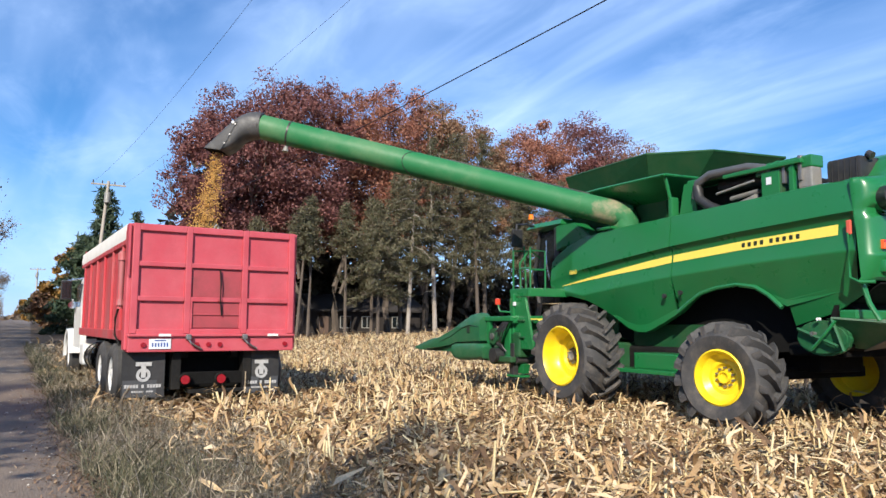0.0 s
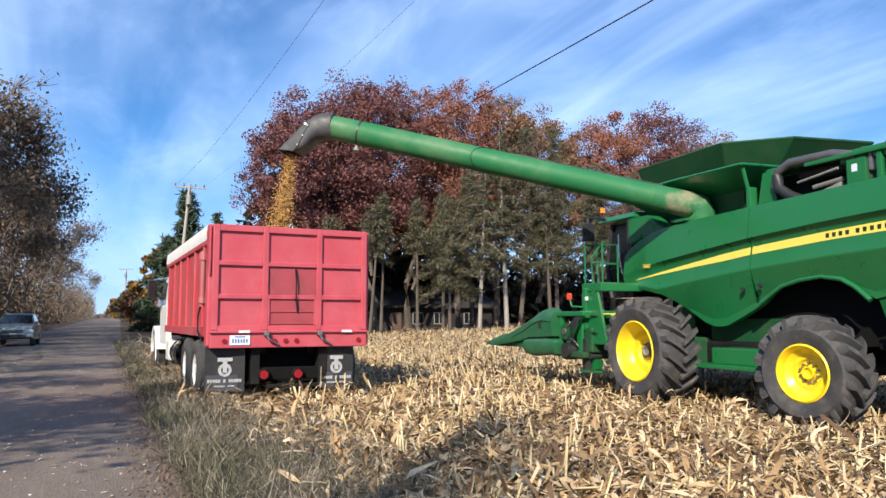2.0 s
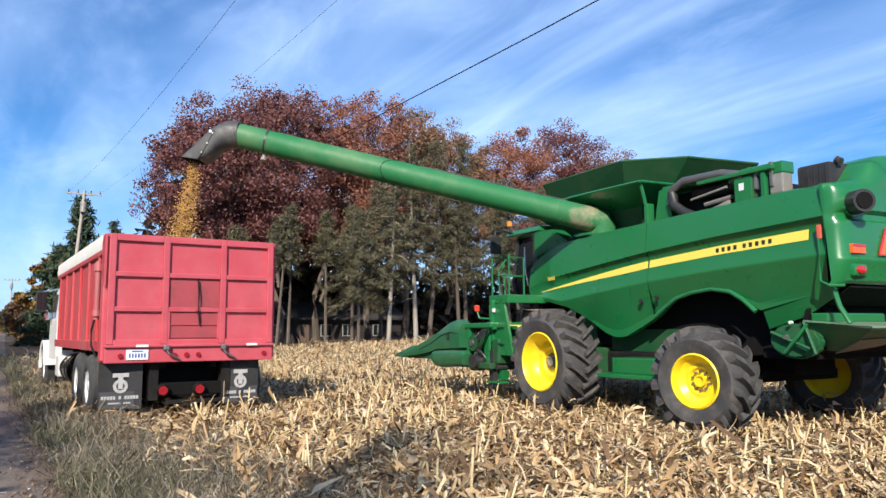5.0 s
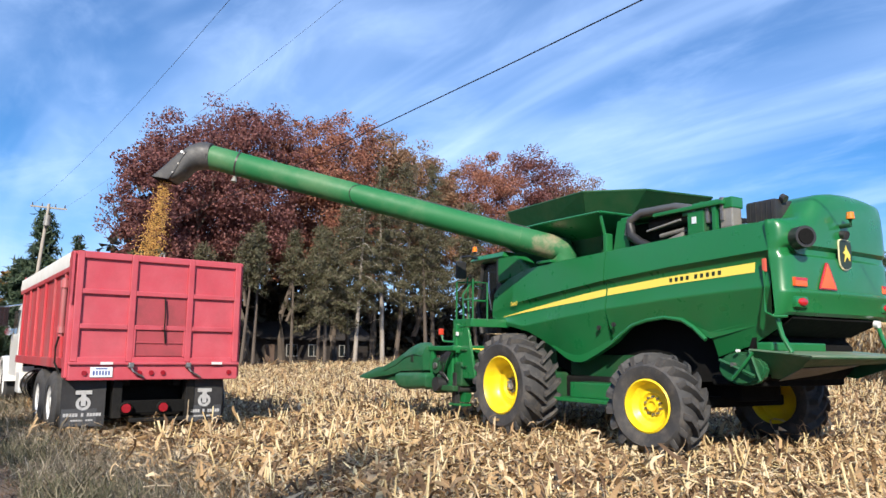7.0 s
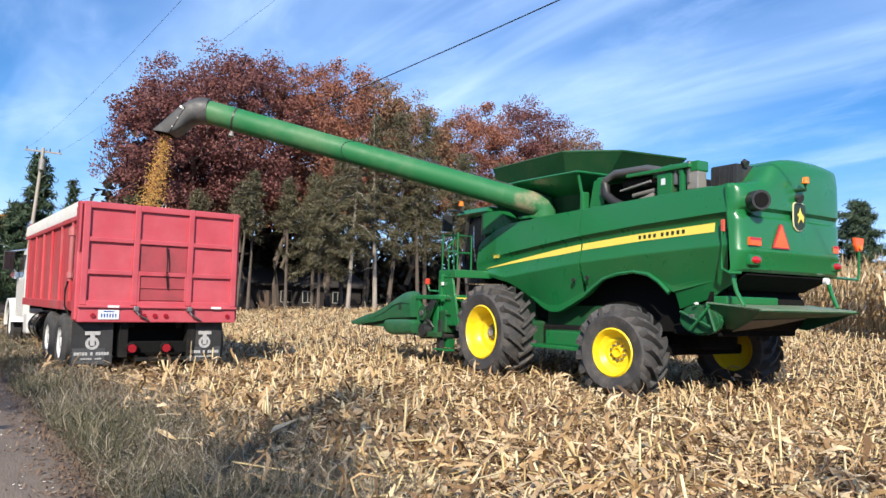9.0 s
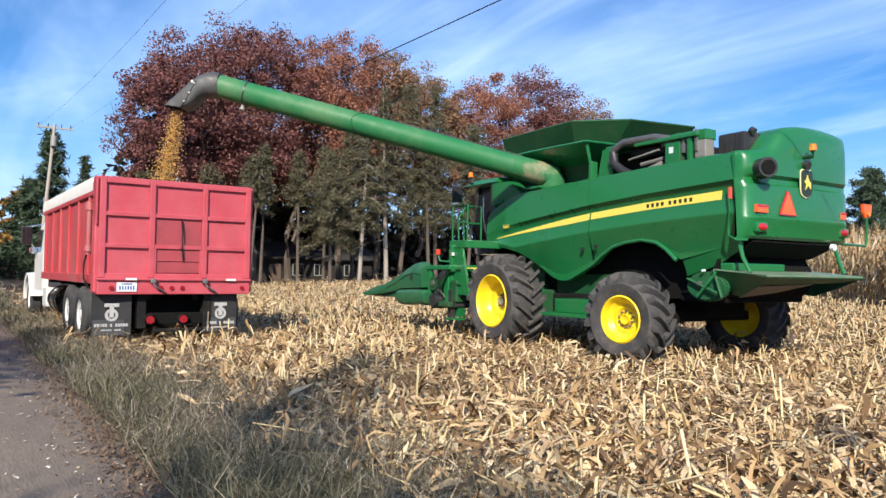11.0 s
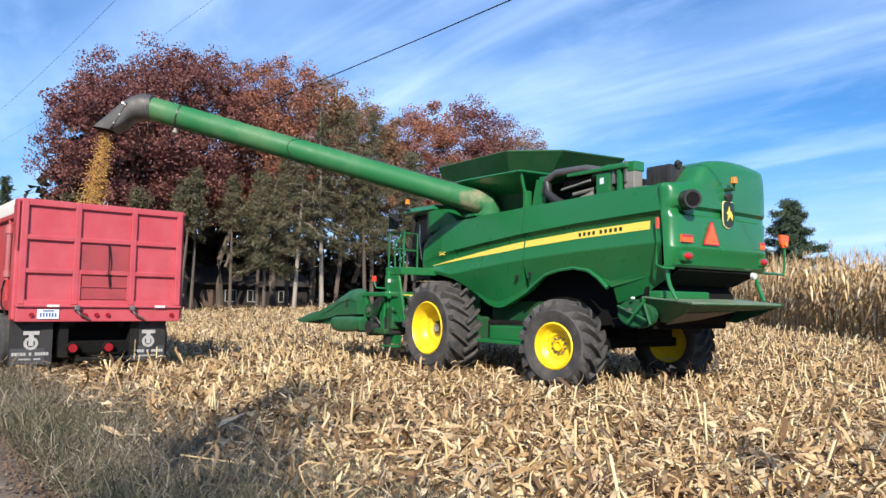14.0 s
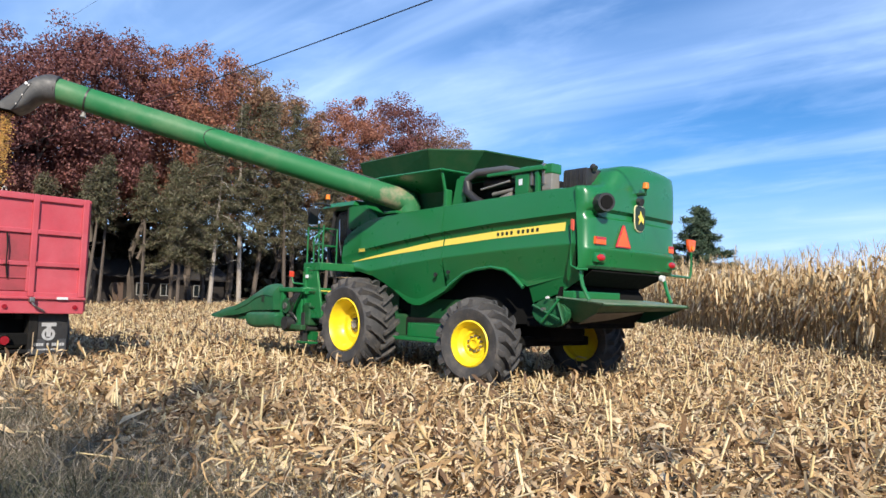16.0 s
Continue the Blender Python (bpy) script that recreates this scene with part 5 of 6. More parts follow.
BLADES = mat("verge_grass", (0.2, 0.2, 0.1), 0.8, second=(0.17, 0.16, 0.07), scale=3, amount=0.4, fine=60, grain=0.15, island_colors=[(0.055, 0.042, 0.027), (0.16, 0.125, 0.085), (0.30, 0.245, 0.175), (0.54, 0.47, 0.37), (0.10, 0.078, 0.054), (0.24, 0.195, 0.145), (0.08, 0.072, 0.040)], sheer=0.12)
LUSH = mat("green_verge_grass", (0.2, 0.2, 0.1), 0.75, second=(0.12, 0.13, 0.04), scale=3, amount=0.4, fine=60, grain=0.15, island_colors=[(0.038, 0.042, 0.020), (0.066, 0.068, 0.036), (0.11, 0.102, 0.060), (0.19, 0.165, 0.108), (0.34, 0.29, 0.21)], sheer=0.15)
MAIZE = mat("dry_maize", (0.56, 0.45, 0.25), 0.75, second=(0.36, 0.25, 0.11), scale=5, amount=0.5, fine=60, grain=0.2, island_colors=[(0.20, 0.11, 0.05), (0.38, 0.235, 0.11), (0.55, 0.385, 0.19), (0.70, 0.53, 0.30), (0.82, 0.69, 0.47), (0.31, 0.185, 0.085)], sheer=0.15)


def strips(pos, yaw, length, width, pitch, bend, twist, curl=0.0, lines=3):
    """Many loose bent strips with a few cross-lines each: vertices and quads."""
    n = len(pos)
    d = np.stack([np.cos(yaw), np.sin(yaw), np.zeros(n)], 1)
    side = np.stack([-np.sin(yaw), np.cos(yaw), np.zeros(n)], 1)
    up = np.array([0, 0, 1.0])
    verts = np.empty((n, 2 * lines, 3))
    for k, f in enumerate(np.linspace(0, 1, lines)):
        along = pos + d * (length * f * np.cos(pitch))[:, None] + up * (length * f * np.sin(pitch) + bend * length * (f - f * f) * 2)[:, None] + side * (curl * length * (f - f * f) * 2 * np.ones(n))[:, None]
        tw = twist * (f - 0.5)
        w = side * np.cos(tw)[:, None] + up * np.sin(tw)[:, None]
        wid = width * (1.0 if k < lines - 1 else 0.35) * (0.75 if k == 0 else 1.0)
        verts[:, 2 * k] = along - w * wid[:, None] / 2
        verts[:, 2 * k + 1] = along + w * wid[:, None] / 2
    base = np.arange(n)[:, None, None] * 2 * lines
    faces = base + np.array([[2 * j, 2 * j + 1, 2 * j + 3, 2 * j + 2] for j in range(lines - 1)])[None]
    return verts.reshape(-1, 3), faces.reshape(-1, 4)


def field_spots(n, r0, r1, a0, a1):
    """Spots spread over the field, thinning out with distance from the field gate."""
    r = np.exp(rng.uniform(np.log(r0), np.log(r1), n))
    a = np.radians(rng.uniform(a0, a1, n))
    return np.stack([r * np.sin(a) - 0.2, r * np.cos(a) - 0.8, np.zeros(n)], 1), r


def verge_edge(y):
    return np.where(y < 9.5, 2.1, 1.5)


def lumps(x, y):
    return 0.03 * np.sin(x * 2.3 + 1.1 * np.sin(y * 1.3)) + 0.025 * np.sin(y * 3.1 + x * 0.7)


p, r = field_spots(100000, 2.4, 60, -2, 96)
bare_patch = np.sin(p[:, 0] * 1.3 + 2.0 * np.sin(p[:, 1] * 0.45)) + np.sin(p[:, 1] * 1.1 + 1.7 * np.sin(p[:, 0] * 0.6)) + rng.normal(0, 0.5, len(p))
keep = ((bare_patch > -0.75) | (rng.random(len(p)) < 0.45)) & (p[:, 0] > verge_edge(p[:, 1]) - 0.8 * rng.random(len(p)) ** 2.2) & (p[:, 1] < 50 + 0.1 * p[:, 0])
p, r = p[keep], r[keep]
n = len(p)
p[:, 2] = rise_np(p[:, 0]) + 0.005 + 0.10 * rng.random(n) ** 1.6 + np.maximum(0, lumps(p[:, 0], p[:, 1]))
length = (0.10 + 0.36 * rng.random(n) ** 1.7) * (0.62 + 0.020 * r)
v, f = strips(p, rng.uniform(0, 6.283, n), length, (0.010 + 0.048 * rng.random(n) ** 1.8) * (0.8 + 0.022 * r), np.where(rng.random(n) < 0.72, rng.normal(0.03, 0.18, n), rng.normal(0.6, 0.4, n)), rng.normal(0.16, 0.38, n), rng.normal(0, 3.0, n), rng.normal(0, 0.8, n), 5)
v[:, 2] = np.maximum(v[:, 2], 0.003)
residue = grid_mesh("maize_residue", v, f, LITTER)
tagged(residue, "dry broken maize leaves and husks strewn over the field", "crop residue", kind="stuff")

# broad pale husks
p, r = field_spots(4500, 2.6, 40, 0, 92)
p = p[(p[:, 0] > verge_edge(p[:, 1])) & (p[:, 1] < 45)]
n = len(p)
p[:, 2] = rise_np(p[:, 0]) + 0.03 + 0.06 * rng.random(n)
v, f = strips(p, rng.uniform(0, 6.283, n), rng.uniform(0.10, 0.22, n), rng.uniform(0.035, 0.075, n), rng.normal(0.3, 0.3, n), rng.normal(0.3, 0.2, n), rng.normal(0, 1.2, n))
HUSK = mat("pale_husk", (0.68, 0.55, 0.34), 0.7, second=(0.52, 0.41, 0.24), scale=14, amount=0.6, fine=90, grain=0.15, per_island=0.22, sheer=0.25)
husks = grid_mesh("maize_husks", v, f, HUSK)
tagged(husks, "pale papery husks lying on the stubble", "crop residue", kind="stuff")


def posts(base, top, r0, r1, sides=4):
    """Many loose tapered stakes with capped tops."""
    n = len(base)
    verts = np.empty((n, 2 * sides, 3))
    for j in range(sides):
        a = 2 * np.pi * j / sides
        o = np.stack([np.cos(a) * np.ones(n), np.sin(a) * np.ones(n), np.zeros(n)], 1)
        verts[:, j] = base + o * r0[:, None]
        verts[:, sides + j] = top + o * r1[:, None] + np.array([0, 0, 0.012 * (j % 2)])
    fc = [[j, (j + 1) % sides, sides + (j + 1) % sides, sides + j] for j in range(sides)] + [[sides, sides + 1, sides + 2, sides + 3]]
    return verts.reshape(-1, 3), (np.arange(n)[:, None, None] * 2 * sides + np.array(fc)[None]).reshape(-1, 4)


# rows of cut stalks, along the way the harvester drives
rows_u = np.arange(2.2, 34, 0.76)
pts = []
for u in rows_u:
    vv = np.arange(0.8, 52, 0.14)
    vv = vv[rng.random(len(vv)) < np.where(vv < 25, 0.95, 0.6)]
    uu = u + rng.normal(0, 0.035, len(vv))
    pts.append(np.stack([c_ * uu - s_ * vv, s_ * uu + c_ * vv, np.zeros(len(vv))], 1))
b = np.concatenate(pts)
b = b[(b[:, 0] > verge_edge(b[:, 1]) + 0.15) & (b[:, 1] < 50)]
# wheel tracks are pressed flat
b = b[rng.random(len(b)) < 0.85]
n = len(b)
b[:, 2] = rise_np(b[:, 0])
h = np.where(rng.random(n) < 0.05, rng.uniform(0.32, 0.5, n), rng.uniform(0.13, 0.30, n))
lean = rng.normal(0, 0.28, (n, 2)) * h[:, None]
tp = b + np.concatenate([lean, h[:, None]], 1)
v, f = posts(b, tp, rng.uniform(0.010, 0.015, n), rng.uniform(0.008, 0.013, n))
stub = grid_mesh("maize_stubble", v, f, STALK)
tagged(stub, "short cut maize stalks standing in rows", "stubble", kind="stuff")
# sheath leaves hanging from the stubs
k = rng.choice(n, 17000)
v, f = strips(b[k] + np.array([0, 0, 1.0]) * (h[k] * rng.uniform(0.3, 0.95, len(k)))[:, None], rng.uniform(0, 6.283, len(k)), rng.uniform(0.10, 0.30, len(k)), rng.uniform(0.014, 0.040, len(k)), rng.normal(-0.1, 0.7, len(k)), rng.normal(0.4, 0.2, len(k)), rng.normal(0, 0.8, len(k)))
v[:, 2] = np.maximum(v[:, 2], 0.01)
sheath = grid_mesh("stubble_leaves", v, f, LITTER)
tagged(sheath, "withered leaves hanging from cut stalks", "stubble", kind="stuff")
# long stalks lying about
p, r = field_spots(5200, 2.6, 32, 0, 92)
p = p[p[:, 0] > verge_edge(p[:, 1]) - 0.3]
n = len(p)
p[:, 2] = rise_np(p[:, 0]) + 0.03 + 0.05 * rng.random(n)
a, ln_ = rng.uniform(0, 6.283, n), rng.uniform(0.15, 0.55, n)
q_ = p + np.stack([np.cos(a) * ln_, np.sin(a) * ln_, rng.normal(0.02, 0.07, n)], 1)
q_[:, 2] = np.maximum(q_[:, 2], 0.02 + rise_np(q_[:, 0]))
mid_r = rng.uniform(0.006, 0.011, n)
d = q_ - p
sd = np.stack([-d[:, 1], d[:, 0], np.zeros(n)], 1)
sd /= np.linalg.norm(sd, axis=1)[:, None] + 1e-9
vv = np.empty((n, 8, 3))
for j, (sx, sz) in enumerate(((-1, 0), (0, 1), (1, 0), (0, -1))):
    o = sd * sx * mid_r[:, None] + np.array([0, 0, 1.0]) * (sz * mid_r)[:, None]
    vv[:, j], vv[:, 4 + j] = p + o, q_ + o
fc = np.array([[0, 1, 5, 4], [1, 2, 6, 5], [2, 3, 7, 6], [3, 0, 4, 7]])
lying = grid_mesh("fallen_stalks", vv.reshape(-1, 3), (np.arange(n)[:, None, None] * 8 + fc[None]).reshape(-1, 4), STALK)
tagged(lying, "broken maize stalks lying on the ground", "crop residue", kind="stuff")

# verge grass
n = 56000
y = np.exp(rng.uniform(np.log(2.2), np.log(46), n)) - 1.0
w = verge_edge(y) + 0.25 - 0.58
tuft = rng.integers(0, 2600, n)
ty, tx = np.exp(rng.uniform(np.log(2.2), np.log(46), 2600)) - 1.0, rng.random(2600)
use = rng.random(n) < 0.7
y = np.where(use, ty[tuft] + rng.normal(0, 0.07, n), y)
fx = np.where(use, tx[tuft], rng.random(n))
x = 0.60 + (verge_edge(y) + 0.35 - 0.60) * fx ** 0.9 + np.where(use, rng.normal(0, 0.07, n), 0)
p = np.stack([np.maximum(x, 0.52), y, 0.02 + 0.05 * rng.random(n)], 1)
tall = rng.uniform(0.08, 0.26, n) * np.where((tuft % 5 == 0) & use, 1.8, 1.0) * np.where(use, 1.0, 0.8)
fresh = fx + 0.22 * np.sin(y * 1.7) + rng.normal(0, 0.16, n) < 0.17
for sel, stuff_mat, leaf_name, words_ in ((fresh, LUSH, "verge_grass", "green grass in tufts along the road's edge"), (~fresh, BLADES, "withered_grass", "withered grey-brown grass tufts between verge and field")):
    q_, t_ = p[sel], tall[sel] * (1.0 if stuff_mat is LUSH else 0.85)
    m = len(q_)
    v, f = strips(q_, rng.uniform(0, 6.283, m), t_, rng.uniform(0.003, 0.008, m) * (0.8 + 0.06 * q_[:, 1]), np.where(rng.random(m) < (0.45 if stuff_mat is LUSH else 0.78), rng.uniform(-0.1, 0.5, m), rng.uniform(0.5, 1.4, m)), rng.normal(0.25, 0.25, m), rng.normal(0, 0.9, m), rng.normal(0, 0.65, m))
    tagged(grid_mesh(leaf_name, v, f, stuff_mat), words_, "grass", kind="stuff")
# grass beyond the road at the wood's edge
n = 12000
p = np.stack([ROAD_X0 - 0.2 - 3.5 * rng.random(n) ** 1.3, np.exp(rng.uniform(np.log(6), np.log(140), n)), np.zeros(n)], 1)
v, f = strips(p, rng.uniform(0, 6.283, n), rng.uniform(0.15, 0.5, n), rng.uniform(0.012, 0.03, n), rng.uniform(0.5, 1.5, n), rng.normal(0.18, 0.15, n), rng.normal(0, 0.6, n))
grass2 = grid_mesh("roadside_grass", v, f, BLADES)
tagged(grass2, "withered grass along the wood's edge", "grass", kind="stuff")
# fallen leaves and chips on the road
n = 1100
p = np.stack([ROAD_X1 - np.abs(rng.normal(0, 1.6, n)), np.exp(rng.uniform(np.log(3), np.log(70), n)), np.full(n, 0.05)], 1)
p = p[p[:, 0] > -5]
n = len(p)
fr = (p[:, 0] - ROAD_X0) / (ROAD_X1 - ROAD_X0)
p[:, 2] = 0.018 + 0.05 * np.sin(np.pi * np.clip(fr, 0, 1))
v, f = strips(p, rng.uniform(0, 6.283, n), (0.015 + 0.075 * rng.random(n) ** 2.5) * (1 + 0.02 * p[:, 1]), rng.uniform(0.008, 0.026, n), rng.normal(0.05, 0.12, n), rng.normal(0.2, 0.15, n), rng.normal(0, 0.5, n))
chips = grid_mesh("road_litter", v, f, mat("road_litter", (0.5, 0.4, 0.3), 0.8, island_colors=[(0.20, 0.13, 0.08), (0.35, 0.24, 0.14), (0.6, 0.5, 0.36), (0.24, 0.15, 0.09), (0.75, 0.70, 0.60), (0.80, 0.76, 0.68)]))
tagged(chips, "fallen leaves and husk scraps on the road", "litter", kind="stuff")

# brown leaves gathered along the road's edge
n = 9000
y = np.exp(rng.uniform(np.log(2.5), np.log(60), n)) - 0.6
p = np.stack([0.55 + rng.normal(0.05, 0.17, n), y, 0.012 + 0.03 * rng.random(n)], 1)
v, f = strips(p, rng.uniform(0, 6.283, n), rng.uniform(0.02, 0.065, n), rng.uniform(0.008, 0.024, n), rng.normal(0.1, 0.35, n), rng.normal(0.25, 0.2, n), rng.normal(0, 0.9, n))
v[:, 2] = np.maximum(v[:, 2], 0.008)
edge_leaves = grid_mesh("edge_leaves", v, f, mat("edge_leaf", (0.2, 0.12, 0.07), 0.8, island_colors=[(0.10, 0.060, 0.036), (0.15, 0.090, 0.055), (0.20, 0.13, 0.08), (0.12, 0.075, 0.048), (0.30, 0.22, 0.14)]))
tagged(edge_leaves, "brown fallen leaves gathered along the road's edge", "litter", kind="stuff")

# standing maize: a few plants drawn out in full, set in rows behind a ragged edge
def maize_plant(seed):
    g = np.random.default_rng(seed)
    hgt = g.uniform(2.0, 2.45)
    vs, fs, off = [], [], 0
    top = np.array([[g.normal(0, 0.10), g.normal(0, 0.10), hgt]])
    a, b_ = posts(np.zeros((1, 3)), top, np.array([0.014]), np.array([0.006]))
    vs.append(a), fs.append(b_ + off)
    off += len(a)
    nl = 11
    t = np.linspace(0.30, 0.88, nl) + g.normal(0, 0.02, nl)
    pos = top * t[:, None]
    yaw = np.arange(nl) * np.pi + g.normal(0.6, 0.5, nl)
    ln = g.uniform(0.40, 0.75, nl) * (1 - 0.4 * np.abs(t - 0.55))
    # each leaf: out and up, then hanging down
    a, b_ = strips(pos, yaw, ln * 0.45, np.full(nl, 0.062), g.uniform(0.2, 0.9, nl), g.uniform(0.1, 0.4, nl), g.normal(0, 0.4, nl))
    vs.append(a), fs.append(b_ + off)
    off += len(a)
    tip = pos + np.stack([np.cos(yaw), np.sin(yaw), np.zeros(nl)], 1) * (ln * 0.36)[:, None] + np.array([0, 0, 0.12])
    a, b_ = strips(tip, yaw + g.normal(0, 0.4, nl), ln * 0.75, np.full(nl, 0.060), g.uniform(-1.5, -0.9, nl), g.uniform(0.0, 0.3, nl), g.normal(0, 1.4, nl))
    vs.append(a), fs.append(b_ + off)
    off += len(a)
    nt = 6
    a, b_ = strips(np.repeat(top, nt, 0), g.uniform(0, 6.283, nt), g.uniform(0.18, 0.36, nt), np.full(nt, 0.013), g.uniform(0.3, 1.4, nt), g.uniform(0.1, 0.3, nt), g.normal(0, 0.5, nt))
    vs.append(a), fs.append(b_ + off)
    off += len(a)
    a, b_ = posts(np.array([[0.03, 0, 0.95]]), np.array([[0.13, 0.02, 0.74]]), np.array([0.030]), np.array([0.022]))
    vs.append(a), fs.append(b_ + off)
    return np.concatenate(vs), np.concatenate(fs)


kinds = [maize_plant(s) for s in range(9)]
E0, EW = Vector((14.9, 0.2)), Vector((math.sin(radians(42)), math.cos(radians(42))))
EN = Vector((EW.y, -EW.x))
vs, fs, off = [], [], 0
for row in range(9):
    for t in np.arange(-12, 62, 0.19 if row < 6 else 0.30):
        q2 = E0 + EW * float(t + rng.normal(0, 0.04)) + EN * (row * (0.62 if row < 8 else 1.1) + float(rng.normal(0, 0.06)) + 0.25 * noise.noise((float(t) * 0.35, 0, 3)))
        if rng.random() < 0.07:
            continue
        kv, kf = kinds[rng.integers(0, 9)]
        a, sc = rng.uniform(0, 6.283), rng.uniform(0.88, 1.10)
        ca, sa = np.cos(a) * sc, np.sin(a) * sc
        w_ = np.stack([kv[:, 0] * ca - kv[:, 1] * sa, kv[:, 0] * sa + kv[:, 1] * ca, kv[:, 2] * sc], 1)
        tilt_ = rng.normal(0, 0.05, 2)
        w_[:, :2] += w_[:, 2:3] * tilt_
        w_ += np.array([q2.x, q2.y, rise(q2.x, q2.y)])
        vs.append(w_), fs.append(kf + off)
        off += len(kv)
maize = grid_mesh("standing_maize", np.concatenate(vs), np.concatenate(fs), MAIZE)
tagged(maize, "tall dry unharvested maize with hanging leaves", "maize crop", kind="stuff")
# ---- trees ----
BARK = mat("grey_brown_bark", (0.12, 0.095, 0.075), 0.9, second=(0.07, 0.055, 0.045), scale=4, amount=0.8, fine=30, grain=0.3, bump=0.8, stretch=(1, 1, 0.25))
PALE = mat("pale_bark", (0.36, 0.32, 0.28), 0.85, second=(0.20, 0.17, 0.14), scale=3, amount=0.8, fine=25, grain=0.3, bump=0.6, stretch=(1, 1, 0.3))
TWIG = mat("bare_twigs", (0.17, 0.14, 0.12), 0.9, second=(0.11, 0.09, 0.075), scale=2, grain=0.2)


def leaf_mat(name, colors):
    colors = [tuple(c * 1.3 for c in col) for col in colors]
    return mat(name, colors[0], 0.65, second=tuple(c * 0.7 for c in colors[0]), scale=0.5, amount=0.35, fine=3, grain=0.15, island_colors=colors, sheer=0.14)


BURGUNDY = leaf_mat("burgundy_leaves", [(0.066, 0.021, 0.022), (0.105, 0.036, 0.034), (0.15, 0.054, 0.048), (0.20, 0.082, 0.068), (0.085, 0.035, 0.029)])
RUST = leaf_mat("rust_leaves", [(0.125, 0.045, 0.030), (0.18, 0.066, 0.042), (0.255, 0.098, 0.060), (0.31, 0.135, 0.080), (0.145, 0.070, 0.045)])
BROWN = leaf_mat("brown_leaves", [(0.115, 0.072, 0.042), (0.165, 0.095, 0.052), (0.22, 0.125, 0.070), (0.26, 0.125, 0.07), (0.10, 0.085, 0.045)])
OLIVE = leaf_mat("olive_needles", [(0.040, 0.044, 0.020), (0.062, 0.063, 0.030), (0.088, 0.082, 0.042), (0.120, 0.100, 0.058), (0.068, 0.052, 0.032)])
SPRUCE = leaf_mat("spruce_needles", [(0.017, 0.036, 0.021), (0.029, 0.055, 0.029), (0.046, 0.072, 0.039), (0.065, 0.085, 0.046)])
AMBER = leaf_mat("amber_leaves", [(0.20, 0.115, 0.022), (0.27, 0.145, 0.03), (0.16, 0.085, 0.022), (0.10, 0.08, 0.028)])
# leaf tones near black: the shade below the crowns is in the colour
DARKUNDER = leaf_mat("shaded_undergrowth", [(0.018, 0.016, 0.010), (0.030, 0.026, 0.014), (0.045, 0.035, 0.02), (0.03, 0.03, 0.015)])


def leaf_quads(centres, size, g, flat=0.0, slim=1.0):
    """Loose four-cornered leaf sprays, each at its own angle."""
    n = len(centres)
    a = g.normal(0, 1, (n, 3))
    a[:, 2] *= 1 - flat
    a /= np.linalg.norm(a, axis=1)[:, None]
    b = np.cross(a, g.normal(0, 1, (n, 3)))
    b /= np.linalg.norm(b, axis=1)[:, None] + 1e-9
    s = (size * g.uniform(0.6, 1.4, n))[:, None]
    c = np.cross(a, b)
    q = np.empty((n, 4, 3))
    q[:, 0], q[:, 2] = centres - a * s, centres + a * s
    q[:, 1] = centres + b * s * slim * g.uniform(0.35, 0.7, n)[:, None] + c * s * 0.25
    q[:, 3] = centres - b * s * slim * g.uniform(0.35, 0.7, n)[:, None] + c * s * 0.15
    return q.reshape(-1, 3), np.arange(n * 4).reshape(-1, 4)


def limbs(bm, base, top, r, spread, levels, g, forks=3, sides=6, ends=None):
    """A trunk that forks again and again into tapered limbs; ends gathers the tips."""
    pts = [Vector(base) + (Vector(top) - Vector(base)) * t + Vector(g.normal(0, 0.04 * (Vector(top) - Vector(base)).length * (0 < t < 1), 3)) for t in (0, 0.35, 0.7, 1)]
    pipe(pts, [r, r * 0.85, r * 0.7, r * 0.55], sides, bm)
    if levels == 0:
        if ends is not None:
            ends.append(pts[-1])
        return
    L = (Vector(top) - Vector(base)).length
    for k in range(forks):
        t = g.uniform(0.45, 1.0) if k else 1.0
        at = pts[0] + (pts[-1] - pts[0]) * t
        d = (pts[-1] - pts[0]).normalized()
        w = Vector(g.normal(0, 1, 3))
        w = (w - d * w.dot(d)).normalized()
        nd = (d + w * spread * g.uniform(0.6, 1.2) + Vector((0, 0, 0.12))).normalized()
        limbs(bm, at, at + nd * L * g.uniform(0.55, 0.8), r * 0.5, spread, levels - 1, g, forks, max(3, sides - 1), ends)


def crown_points(centre, radii, clumps, per, g, clump_r, hollow=0.5):
    """Clumps set through an egg-shaped crown, thicker towards the outside, with gaps between."""
    d = g.normal(0, 1, (clumps, 3))
    d /= np.linalg.norm(d, axis=1)[:, None]
    rad = g.uniform(hollow, 1.0, clumps)[:, None]
    c = np.array(centre) + d * rad * np.array(radii)
    out = []
    for k in range(clumps):
        m = int(per * g.uniform(0.6, 1.3))
        e = g.normal(0, 1, (m, 3))
        e /= np.linalg.norm(e, axis=1)[:, None]
        out.append(c[k] + e * (g.random(m) ** (0.36 if clumps < 100 else 0.46))[:, None] * clump_r * g.uniform(0.6, 1.2) * np.array([1.15, 1.15, 0.85]))
    return np.concatenate(out)


